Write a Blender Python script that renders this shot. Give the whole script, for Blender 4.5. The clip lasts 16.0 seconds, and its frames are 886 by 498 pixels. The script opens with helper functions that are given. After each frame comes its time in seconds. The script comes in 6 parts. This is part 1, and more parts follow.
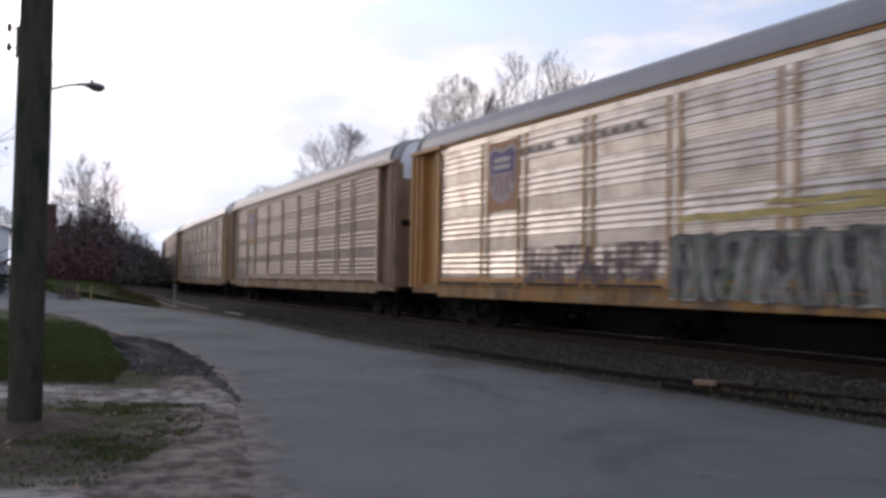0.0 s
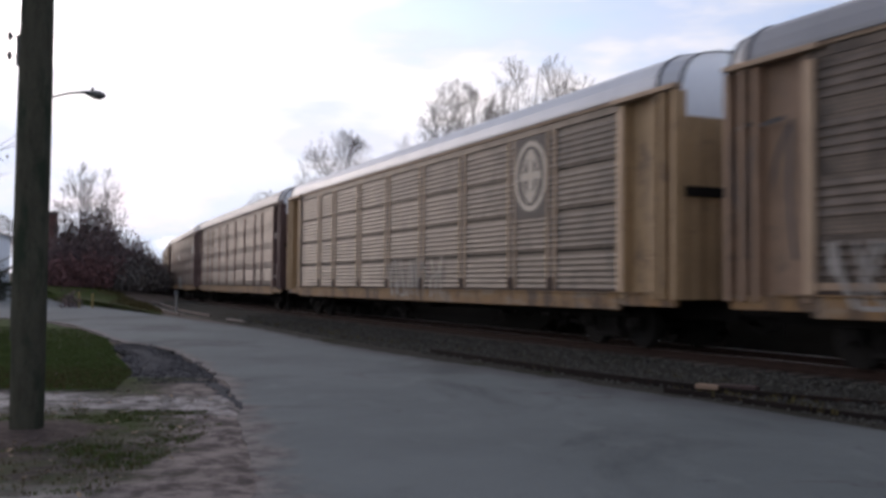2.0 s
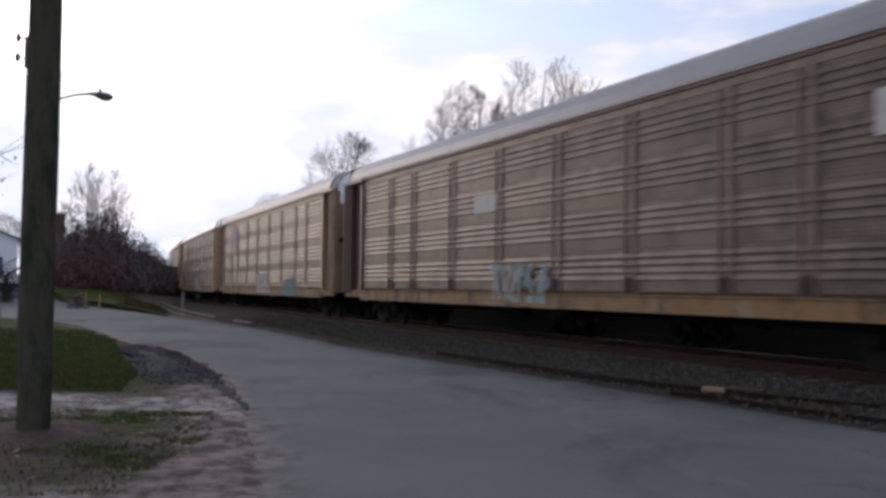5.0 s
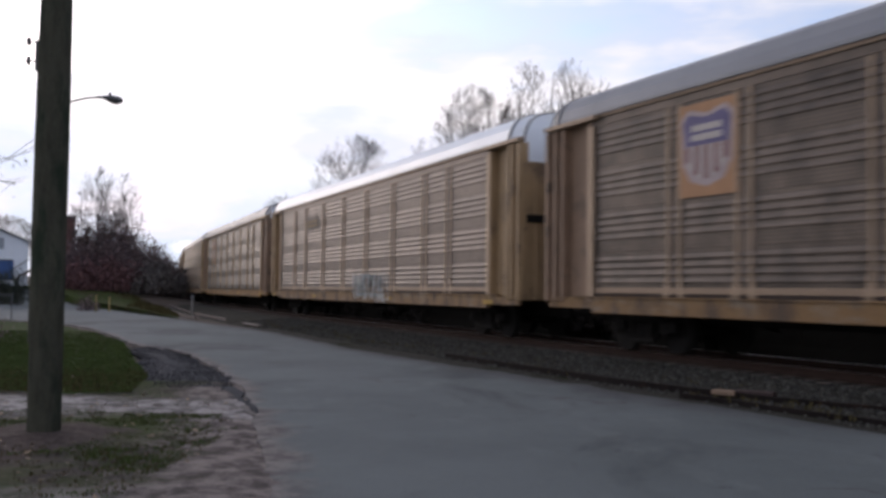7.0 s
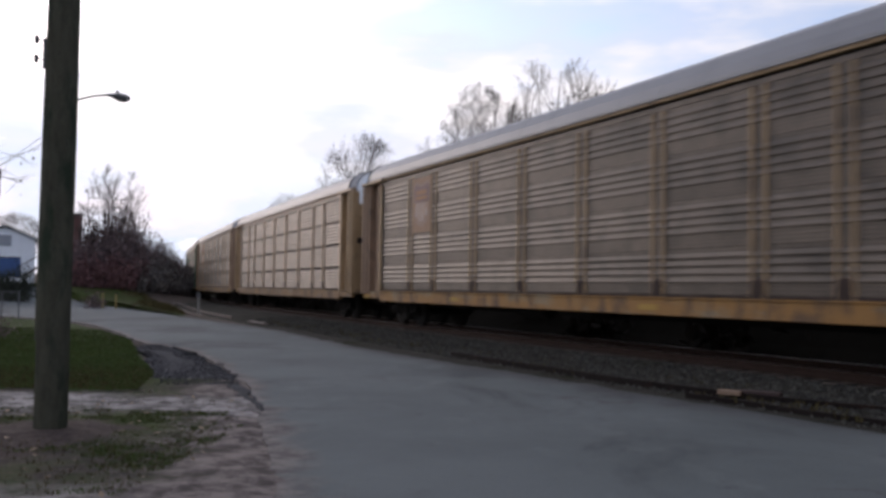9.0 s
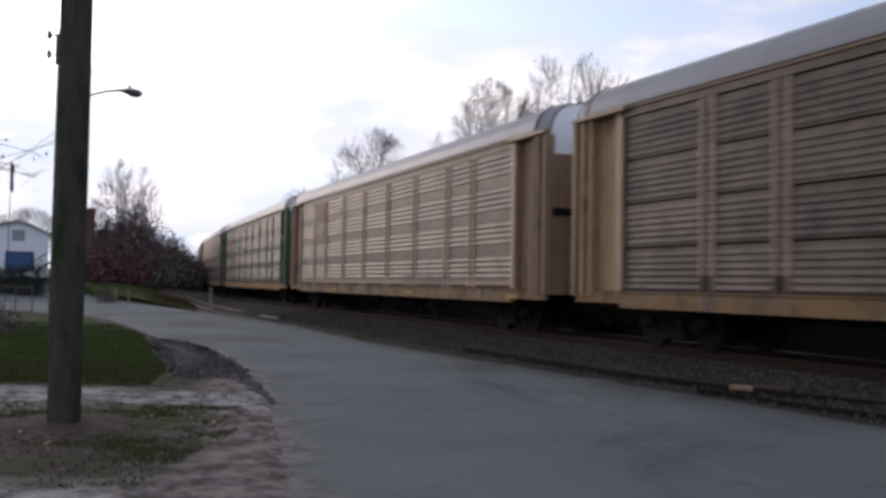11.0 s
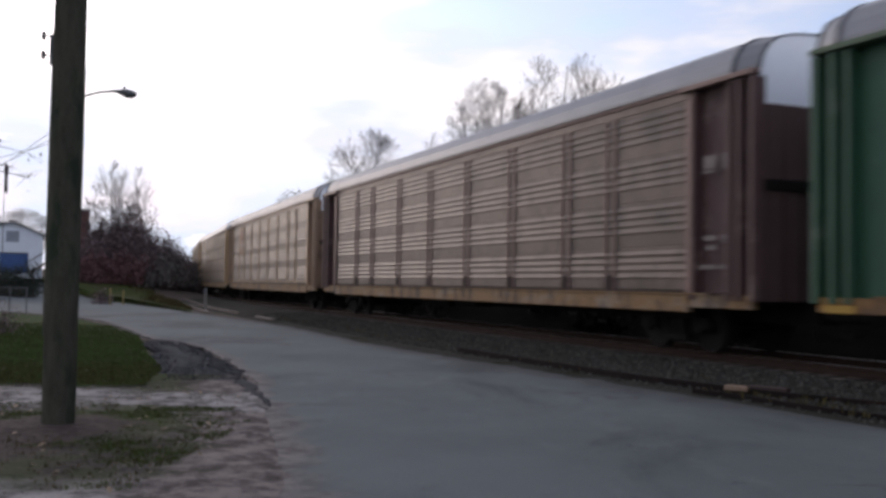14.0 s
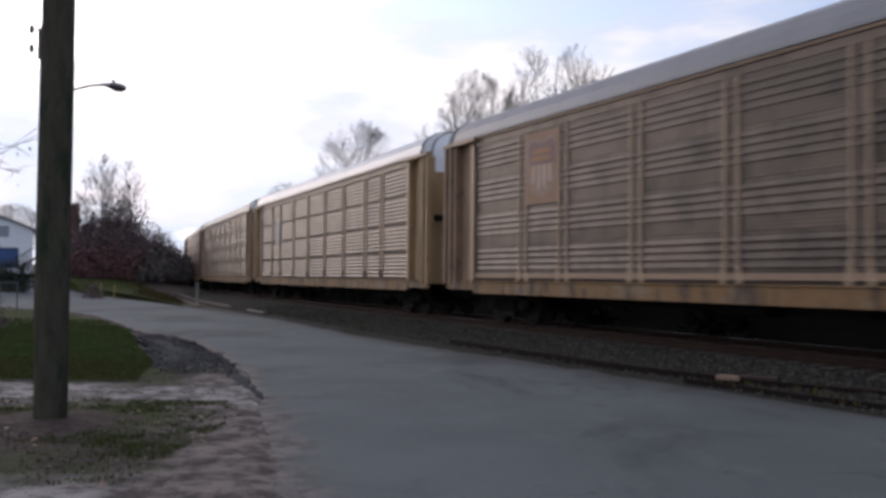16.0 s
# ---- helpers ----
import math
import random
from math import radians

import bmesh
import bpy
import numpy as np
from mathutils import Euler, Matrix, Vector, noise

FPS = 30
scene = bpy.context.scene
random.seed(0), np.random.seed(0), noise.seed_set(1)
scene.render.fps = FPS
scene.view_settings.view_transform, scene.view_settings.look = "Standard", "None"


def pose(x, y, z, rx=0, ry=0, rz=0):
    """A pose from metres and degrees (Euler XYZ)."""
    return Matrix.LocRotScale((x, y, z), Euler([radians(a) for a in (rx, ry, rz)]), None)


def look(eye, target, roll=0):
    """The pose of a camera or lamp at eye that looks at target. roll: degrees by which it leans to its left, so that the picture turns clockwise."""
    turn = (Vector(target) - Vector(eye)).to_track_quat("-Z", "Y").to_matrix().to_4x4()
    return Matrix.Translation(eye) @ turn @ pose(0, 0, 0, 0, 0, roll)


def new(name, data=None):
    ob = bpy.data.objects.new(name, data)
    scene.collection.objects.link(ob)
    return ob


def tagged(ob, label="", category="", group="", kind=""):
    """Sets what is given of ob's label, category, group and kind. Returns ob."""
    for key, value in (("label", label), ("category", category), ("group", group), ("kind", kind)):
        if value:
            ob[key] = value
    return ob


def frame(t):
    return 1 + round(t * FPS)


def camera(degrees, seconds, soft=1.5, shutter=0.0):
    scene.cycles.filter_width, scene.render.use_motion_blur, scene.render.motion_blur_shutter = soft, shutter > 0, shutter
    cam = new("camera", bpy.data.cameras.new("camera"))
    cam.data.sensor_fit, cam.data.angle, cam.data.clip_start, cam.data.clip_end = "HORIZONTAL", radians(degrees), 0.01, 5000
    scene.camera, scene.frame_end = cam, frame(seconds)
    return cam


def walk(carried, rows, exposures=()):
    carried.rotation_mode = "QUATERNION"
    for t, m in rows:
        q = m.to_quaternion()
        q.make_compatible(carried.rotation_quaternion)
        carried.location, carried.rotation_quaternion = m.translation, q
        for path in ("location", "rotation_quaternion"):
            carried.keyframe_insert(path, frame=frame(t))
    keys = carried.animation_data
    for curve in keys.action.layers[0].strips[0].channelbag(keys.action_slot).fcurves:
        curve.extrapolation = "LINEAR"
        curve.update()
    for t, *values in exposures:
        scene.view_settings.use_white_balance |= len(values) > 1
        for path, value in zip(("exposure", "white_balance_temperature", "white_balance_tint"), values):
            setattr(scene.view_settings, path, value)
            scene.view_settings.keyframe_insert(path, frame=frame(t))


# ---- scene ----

# ---------------------------------------------------------------- camera
EYE = 1.6
cam = camera(50.0, 16.0, soft=3.3, shutter=0.3)
TURNS = [  # seconds, yaw, pitch, roll of the hand-held camera
    (0.0, 0.0, 1.93, 0.9), (0.5, 0.095, 1.931, 0.921), (1.0, -0.186, 1.876, 0.763), (1.5, -0.011, 1.909, 0.587),
    (2.0, 0.071, 2.254, 0.547), (2.5, 0.629, 2.277, 0.822), (3.0, 0.591, 2.43, 0.836), (3.5, 0.576, 2.342, 0.734),
    (4.0, 0.395, 2.252, 0.734), (6.5, 0.766, 2.582, 0.64), (7.0, 0.988, 2.513, 0.695), (7.5, 0.936, 2.4, 0.478),
    (8.0, 0.818, 2.565, 0.515), (8.5, 1.08, 2.55, 0.523), (9.0, 1.353, 2.437, 0.911), (11.5, 2.063, 2.111, 0.93),
    (12.0, 1.911, 2.237, 0.978), (12.5, 1.345, 1.786, 0.835), (13.0, 1.601, 2.002, 0.715), (13.5, 1.88, 2.107, 1.007),
    (14.0, 1.734, 2.165, 0.881), (14.5, 1.675, 2.319, 0.732), (15.0, 1.455, 2.21, 0.626), (15.5, 1.249, 1.945, 0.517),
    (16.0, 1.228, 1.694, 0.485)]


def aim(yaw, pitch, roll):
    y, p = radians(yaw), radians(pitch)
    ahead = Vector((-math.sin(y) * math.cos(p), math.cos(y) * math.cos(p), math.sin(p)))
    eye = Vector((0, 0, EYE))
    return look(eye, eye + ahead, roll)


walk(cam, [(t, aim(y, p, r)) for t, y, p, r in TURNS])

# ---------------------------------------------------------------- world and sun
SUN_AZ, SUN_EL = 38.0, 11.0   # degrees to the left of straight ahead; above the horizon


def build_world():
    world = bpy.data.worlds.new("dusk_sky")
    scene.world = world
    world.use_nodes = True
    nt = world.node_tree
    nt.nodes.clear()
    out = nt.nodes.new("ShaderNodeOutputWorld")
    bg = nt.nodes.new("ShaderNodeBackground")
    sky = nt.nodes.new("ShaderNodeTexSky")
    sky.sky_type = "NISHITA"
    sky.sun_disc = False
    sky.sun_elevation = radians(SUN_EL)
    sky.sun_rotation = radians(-SUN_AZ)
    sky.air_density, sky.dust_density, sky.ozone_density = 1.0, 1.5, 1.0
    gain = nt.nodes.new("ShaderNodeMix")
    gain.data_type, gain.blend_type = "RGBA", "MULTIPLY"
    gain.inputs["Factor"].default_value = 1.0
    gain.inputs["B"].default_value = (1.75, 1.9, 2.6, 1)
    nt.links.new(sky.outputs[0], gain.inputs["A"])
    tc = nt.nodes.new("ShaderNodeTexCoord")
    mp = nt.nodes.new("ShaderNodeMapping")
    mp.inputs["Scale"].default_value = (1.0, 1.0, 3.2)
    nt.links.new(tc.outputs["Generated"], mp.inputs[0])
    n1 = nt.nodes.new("ShaderNodeTexNoise")
    n1.inputs["Scale"].default_value, n1.inputs["Detail"].default_value, n1.inputs["Roughness"].default_value = 2.0, 7, 0.58
    nt.links.new(mp.outputs[0], n1.inputs["Vector"])
    ramp = nt.nodes.new("ShaderNodeValToRGB")
    ramp.color_ramp.elements[0].position, ramp.color_ramp.elements[1].position = 0.36, 0.60
    sep = nt.nodes.new("ShaderNodeSeparateXYZ")
    nt.links.new(tc.outputs["Generated"], sep.inputs[0])
    low = nt.nodes.new("ShaderNodeMapRange")
    low.inputs["From Min"].default_value, low.inputs["From Max"].default_value = 0.0, 0.35
    low.inputs["To Min"].default_value, low.inputs["To Max"].default_value = 0.22, 0.0
    nt.links.new(sep.outputs["Z"], low.inputs["Value"])
    cover = nt.nodes.new("ShaderNodeMath")
    nt.links.new(n1.outputs["Fac"], cover.inputs[0])
    nt.links.new(low.outputs[0], cover.inputs[1])
    nt.links.new(cover.outputs[0], ramp.inputs[0])
    n2 = nt.nodes.new("ShaderNodeTexNoise")
    n2.inputs["Scale"].default_value, n2.inputs["Detail"].default_value = 4.0, 5
    nt.links.new(mp.outputs[0], n2.inputs["Vector"])
    tint = nt.nodes.new("ShaderNodeValToRGB")
    tint.color_ramp.elements[0].position, tint.color_ramp.elements[1].position = 0.40, 0.60
    tint.color_ramp.elements[0].color = (6.5, 6.8, 8.1, 1)
    tint.color_ramp.elements[1].color = (10.2, 9.5, 9.7, 1)
    nt.links.new(n2.outputs["Fac"], tint.inputs[0])
    # pink and lavender banks of cloud low over the horizon
    mp2 = nt.nodes.new("ShaderNodeMapping")
    mp2.inputs["Scale"].default_value = (1.0, 1.0, 2.4)
    mp2.inputs["Location"].default_value = (0.35, 0.1, 0.2)
    nt.links.new(tc.outputs["Generated"], mp2.inputs[0])
    n3 = nt.nodes.new("ShaderNodeTexNoise")
    n3.inputs["Scale"].default_value, n3.inputs["Detail"].default_value = 5.0, 5
    nt.links.new(mp2.outputs[0], n3.inputs["Vector"])
    bank = nt.nodes.new("ShaderNodeValToRGB")
    bank.color_ramp.elements[0].position, bank.color_ramp.elements[1].position = 0.42, 0.58
    bank.color_ramp.elements[0].color = (5.7, 6.2, 7.4, 1)
    bank.color_ramp.elements[1].color = (9.0, 7.5, 7.6, 1)
    nt.links.new(n3.outputs["Fac"], bank.inputs[0])
    height = nt.nodes.new("ShaderNodeMapRange")
    height.interpolation_type = "SMOOTHSTEP"
    height.inputs["From Min"].default_value, height.inputs["From Max"].default_value = 0.07, 0.19
    height.inputs["To Min"].default_value, height.inputs["To Max"].default_value = 0.85, 0.0
    nt.links.new(sep.outputs["Z"], height.inputs["Value"])
    cloud = nt.nodes.new("ShaderNodeMix")
    cloud.data_type = "RGBA"
    nt.links.new(height.outputs[0], cloud.inputs["Factor"])
    nt.links.new(tint.outputs[0], cloud.inputs["A"])
    nt.links.new(bank.outputs[0], cloud.inputs["B"])
    mix = nt.nodes.new("ShaderNodeMix")
    mix.data_type = "RGBA"
    nt.links.new(ramp.outputs[0], mix.inputs["Factor"])
    nt.links.new(gain.outputs["Result"], mix.inputs["A"])
    nt.links.new(cloud.outputs["Result"], mix.inputs["B"])
    # the dusk sky dims smoothly from the side of the sunset to the one opposite
    toward = nt.nodes.new("ShaderNodeVectorMath")
    toward.operation = "DOT_PRODUCT"
    toward.inputs[1].default_value = (-math.sin(radians(SUN_AZ)), math.cos(radians(SUN_AZ)), 0)
    nt.links.new(tc.outputs["Generated"], toward.inputs[0])
    dim = nt.nodes.new("ShaderNodeMapRange")
    dim.inputs["From Min"].default_value, dim.inputs["From Max"].default_value = 0.45, 0.92
    dim.inputs["To Min"].default_value, dim.inputs["To Max"].default_value = 0.71, 1.0
    nt.links.new(toward.outputs["Value"], dim.inputs["Value"])
    dusk = nt.nodes.new("ShaderNodeVectorMath")
    dusk.operation = "SCALE"
    nt.links.new(mix.outputs["Result"], dusk.inputs[0])
    nt.links.new(dim.outputs[0], dusk.inputs["Scale"])
    nt.links.new(dusk.outputs[0], bg.inputs["Color"])
    bg.inputs["Strength"].default_value = 0.143
    nt.links.new(bg.outputs[0], out.inputs[0])


build_world()
sun = new("sun", bpy.data.lights.new("sun", "SUN"))
sun.data.energy, sun.data.angle, sun.data.color = 0.55, radians(25), (1.0, 0.80, 0.68)
SUN_DIR = Vector((-math.sin(radians(SUN_AZ)) * math.cos(radians(SUN_EL)), math.cos(radians(SUN_AZ)) * math.cos(radians(SUN_EL)), math.sin(radians(SUN_EL))))
sun.matrix_world = look(SUN_DIR * 60, (0, 0, 0))

# ---------------------------------------------------------------- the line of the railway
# s: metres along the near face of the train from the point beside the camera; off: metres to the far side of that face
FACE, HEAD, BEND = 12.0, radians(26.75), 0.001366
RADIUS = 1 / BEND
CENTRE = Vector(((FACE + RADIUS) * math.cos(HEAD), (FACE + RADIUS) * math.sin(HEAD)))
RAIL_Z = 0.35
MID = 1.55            # off of the track's centre line
PITCH_CAR = 28.85     # coupled length of a car
SPEED = 21.745
GAP_0 = 27.26         # s of the first gap at 0 s
VIEW_LAG = 0.73          # cars are set this far back at whole seconds to fit the camera's view


def heading(s):
    return HEAD - BEND * s


def at(s, off, z=0.0):
    h = heading(s)
    r = RADIUS - off
    return Vector((CENTRE.x - r * math.cos(h), CENTRE.y - r * math.sin(h), z))


def along(x, y):
    dx, dy = x - CENTRE.x, y - CENTRE.y
    return (HEAD - math.atan2(-dy, -dx)) / BEND, RADIUS - math.hypot(dx, dy)


def smooth(a, b, x):
    t = min(1.0, max(0.0, (x - a) / (b - a)))
    return t * t * (3 - 2 * t)


def ground_z(x, y):
    s, off = along(x, y)
    z = 2.4 * smooth(9, 30, -off) * smooth(55, 95, s)
    z += 1.0 * smooth(5, 16, -off) * smooth(70, 120, s)
    z += 1.3 * math.exp(-((x + 33) ** 2 + (y - 89) ** 2) / 55)
    return z


# ---------------------------------------------------------------- materials
MATS = {}


def shade(name, colour, rough=0.8, metal=0.0, vary=0.25, scale=6.0, fine=60.0, bump=0.2, rand=0.0, stain=None, stain_at=0.58, stain_scale=1.2, stretch=(1, 1, 1), spec=0.5, island=0.0):
    """A surface with variation at two scales, an optional stain colour and fine relief."""
    if name in MATS:
        return MATS[name]
    m = bpy.data.materials.new(name)
    m.use_nodes = True
    nt = m.node_tree
    b = nt.nodes["Principled BSDF"]
    b.inputs["Roughness"].default_value, b.inputs["Metallic"].default_value = rough, metal
    b.inputs["Specular IOR Level"].default_value = spec
    tc = nt.nodes.new("ShaderNodeTexCoord")
    mp = nt.nodes.new("ShaderNodeMapping")
    mp.inputs["Scale"].default_value = stretch
    nt.links.new(tc.outputs["Object"], mp.inputs[0])
    src = mp.outputs[0]
    if rand or stain:
        oi = nt.nodes.new("ShaderNodeObjectInfo")
        sh = nt.nodes.new("ShaderNodeVectorMath")
        sh.operation = "MULTIPLY_ADD"
        sh.inputs[1].default_value = (37, 19, 53)
        nt.links.new(oi.outputs["Random"], sh.inputs[0])
        nt.links.new(src, sh.inputs[2])
        src = sh.outputs[0]

    def noise_tex(sc, detail, r=0.6):
        n = nt.nodes.new("ShaderNodeTexNoise")
        n.inputs["Scale"].default_value, n.inputs["Detail"].default_value, n.inputs["Roughness"].default_value = sc, detail, r
        nt.links.new(src, n.inputs["Vector"])
        return n.outputs["Fac"]

    big, small = noise_tex(scale, 5), noise_tex(fine, 3)

    def maths(op, a, c):
        n = nt.nodes.new("ShaderNodeMath")
        n.operation = op
        for k, v in enumerate((a, c)):
            if isinstance(v, (int, float)):
                n.inputs[k].default_value = v
            else:
                nt.links.new(v, n.inputs[k])
        return n.outputs[0]

    amount = maths("ADD", maths("MULTIPLY", big, 0.65), maths("MULTIPLY", small, 0.35))
    lo = 1 - 2 * vary
    factor = maths("ADD", maths("MULTIPLY", amount, 4 * vary), lo)
    if rand:
        factor = maths("MULTIPLY", factor, maths("ADD", maths("MULTIPLY", oi.outputs["Random"], 2 * rand), 1 - rand))
    if island:
        ge = nt.nodes.new("ShaderNodeNewGeometry")
        factor = maths("MULTIPLY", factor, maths("ADD", maths("MULTIPLY", ge.outputs["Random Per Island"], 2 * island), 1 - island))
    base = nt.nodes.new("ShaderNodeVectorMath")
    base.operation = "SCALE"
    base.inputs[0].default_value = colour
    nt.links.new(factor, base.inputs["Scale"])
    col = base.outputs[0]
    if stain:
        sn = noise_tex(stain_scale, 6, 0.65)
        rp = nt.nodes.new("ShaderNodeValToRGB")
        rp.color_ramp.elements[0].position, rp.color_ramp.elements[1].position = stain_at, stain_at + 0.12
        nt.links.new(sn, rp.inputs[0])
        mx = nt.nodes.new("ShaderNodeMix")
        mx.data_type = "RGBA"
        nt.links.new(rp.outputs[0], mx.inputs["Factor"])
        nt.links.new(col, mx.inputs["A"])
        mx.inputs["B"].default_value = (*stain, 1)
        col = mx.outputs["Result"]
    nt.links.new(col, b.inputs["Base Color"])
    if bump:
        bp = nt.nodes.new("ShaderNodeBump")
        bp.inputs["Strength"].default_value, bp.inputs["Distance"].default_value = bump, 0.02
        nt.links.new(maths("ADD", big, small), bp.inputs["Height"])
        nt.links.new(bp.outputs[0], b.inputs["Normal"])
    MATS[name] = m
    return m


class Nodes:
    """Short hand for node materials."""

    def __init__(self, name):
        self.m = bpy.data.materials.new(name)
        self.m.use_nodes = True
        self.nt = self.m.node_tree
        self.bsdf = self.nt.nodes["Principled BSDF"]
        self.pos = self.nt.nodes.new("ShaderNodeTexCoord").outputs["Object"]

    def put(self, node, socket, value):
        if isinstance(value, (int, float, tuple)):
            node.inputs[socket].default_value = value
        else:
            self.nt.links.new(value, node.inputs[socket])

    def noise(self, scale, detail=4, rough=0.6, vec=None, stretch=None, warp=0.0):
        v = self.pos if vec is None else vec
        if stretch:
            mp = self.nt.nodes.new("ShaderNodeMapping")
            mp.inputs["Scale"].default_value = stretch[:3]
            if len(stretch) > 3:
                mp.inputs["Rotation"].default_value = (0, 0, stretch[3])
            self.nt.links.new(v, mp.inputs[0])
            v = mp.outputs[0]
        n = self.nt.nodes.new("ShaderNodeTexNoise")
        n.inputs["Scale"].default_value, n.inputs["Detail"].default_value, n.inputs["Roughness"].default_value, n.inputs["Distortion"].default_value = scale, detail, rough, warp
        self.nt.links.new(v, n.inputs["Vector"])
        return n.outputs["Fac"]

    def field(self, name):
        n = self.nt.nodes.new("ShaderNodeAttribute")
        n.attribute_name = name
        return n.outputs["Fac"]

    def cracks(self, scale, width):
        n = self.nt.nodes.new("ShaderNodeTexVoronoi")
        n.feature = "DISTANCE_TO_EDGE"
        n.inputs["Scale"].default_value = scale
        w = self.nt.nodes.new("ShaderNodeVectorMath")
        w.operation = "ADD"
        nn = self.nt.nodes.new("ShaderNodeTexNoise")
        nn.inputs["Scale"].default_value, nn.inputs["Detail"].default_value = 1.2, 4
        self.nt.links.new(self.pos, nn.inputs["Vector"])
        self.nt.links.new(self.pos, w.inputs[0])
        self.nt.links.new(nn.outputs["Color"], w.inputs[1])
        self.nt.links.new(w.outputs[0], n.inputs["Vector"])
        return self.ease(n.outputs["Distance"], width, 0.0)

    def ease(self, value, lo, hi):
        n = self.nt.nodes.new("ShaderNodeMapRange")
        n.interpolation_type = "SMOOTHSTEP"
        self.put(n, "Value", value)
        n.inputs["From Min"].default_value, n.inputs["From Max"].default_value = lo, hi
        return n.outputs[0]

    def maths(self, op, *values):
        n = self.nt.nodes.new("ShaderNodeMath")
        n.operation = op
        for k, v in enumerate(values):
            self.put(n, k, v)
        return n.outputs[0]

    def mix(self, fac, one, two):
        n = self.nt.nodes.new("ShaderNodeMix")
        n.data_type = "RGBA"
        self.put(n, "Factor", fac)
        self.put(n, "A", (*one, 1) if isinstance(one, tuple) else one)
        self.put(n, "B", (*two, 1) if isinstance(two, tuple) else two)
        return n.outputs["Result"]

    def scaled(self, colour, factor):
        n = self.nt.nodes.new("ShaderNodeVectorMath")
        n.operation = "SCALE"
        self.put(n, 0, colour)
        self.put(n, "Scale", factor)
        return n.outputs[0]

    def done(self, colour, rough, height=None, strength=0.4, distance=0.02):
        self.put(self.bsdf, "Base Color", colour)
        self.put(self.bsdf, "Roughness", rough)
        if height is not None:
            bp = self.nt.nodes.new("ShaderNodeBump")
            bp.inputs["Strength"].default_value, bp.inputs["Distance"].default_value = strength, distance
            self.nt.links.new(height, bp.inputs["Height"])
            self.nt.links.new(bp.outputs[0], self.bsdf.inputs["Normal"])
        return self.m


def asphalt():
    """Worn asphalt; soil spills over its near edge, dark grit over the edge towards the track."""
    k = Nodes("old_asphalt")
    k.bsdf.inputs["Specular IOR Level"].default_value = 0.2
    broad, mid, grit = k.noise(0.22, 5, 0.6), k.noise(1.3, 5, 0.65, stretch=(1, 0.45, 1, 0.4)), k.noise(38, 3, 0.7)
    col = k.mix(k.ease(broad, 0.35, 0.65), (0.057, 0.066, 0.068), (0.073, 0.083, 0.085))
    col = k.mix(k.ease(k.noise(0.33, 6, 0.62, stretch=(1, 0.6, 1, 0.5), warp=0.6), 0.50, 0.66), col, (0.038, 0.044, 0.046))
    col = k.mix(k.maths("MULTIPLY", k.ease(mid, 0.52, 0.75), 0.6), col, (0.091, 0.100, 0.101))
    col = k.mix(k.maths("MULTIPLY", k.ease(k.noise(2.6, 5, 0.7, stretch=(1, 0.6, 1, 0.7)), 0.60, 0.70), 0.6), col, (0.036, 0.038, 0.042))
    col = k.mix(k.maths("MULTIPLY", k.cracks(0.45, 0.018), k.ease(k.noise(0.4, 3), 0.55, 0.75)), col, (0.035, 0.028, 0.03))
    wander = k.maths("ADD", k.maths("MULTIPLY", k.noise(0.9, 6, 0.7), 1.5), k.maths("MULTIPLY", k.noise(5.0, 4, 0.7), 0.5))
    soil = k.mix(k.ease(k.noise(3.6, 6, 0.7, stretch=(0.9, 0.8, 1, 0.5)), 0.4, 0.6), (0.048, 0.042, 0.040), (0.115, 0.102, 0.096))
    spill = k.ease(k.maths("SUBTRACT", k.field("from_left"), wander), -0.35, -0.95)
    col = k.mix(k.maths("MULTIPLY", spill, 0.9), col, soil)
    grains = k.mix(k.ease(k.noise(16, 4, 0.8), 0.5, 0.68), (0.030, 0.031, 0.033), (0.078, 0.081, 0.086))
    loose = k.ease(k.maths("SUBTRACT", k.field("from_right"), wander), 0.1, -0.95)
    col = k.mix(k.maths("MULTIPLY", loose, 0.9), col, grains)
    col = k.scaled(col, k.maths("ADD", k.maths("MULTIPLY", grit, 1.1), 0.90))
    return k.done(col, 0.9, k.maths("ADD", grit, k.maths("MULTIPLY", mid, 0.6)), 0.35, 0.012)


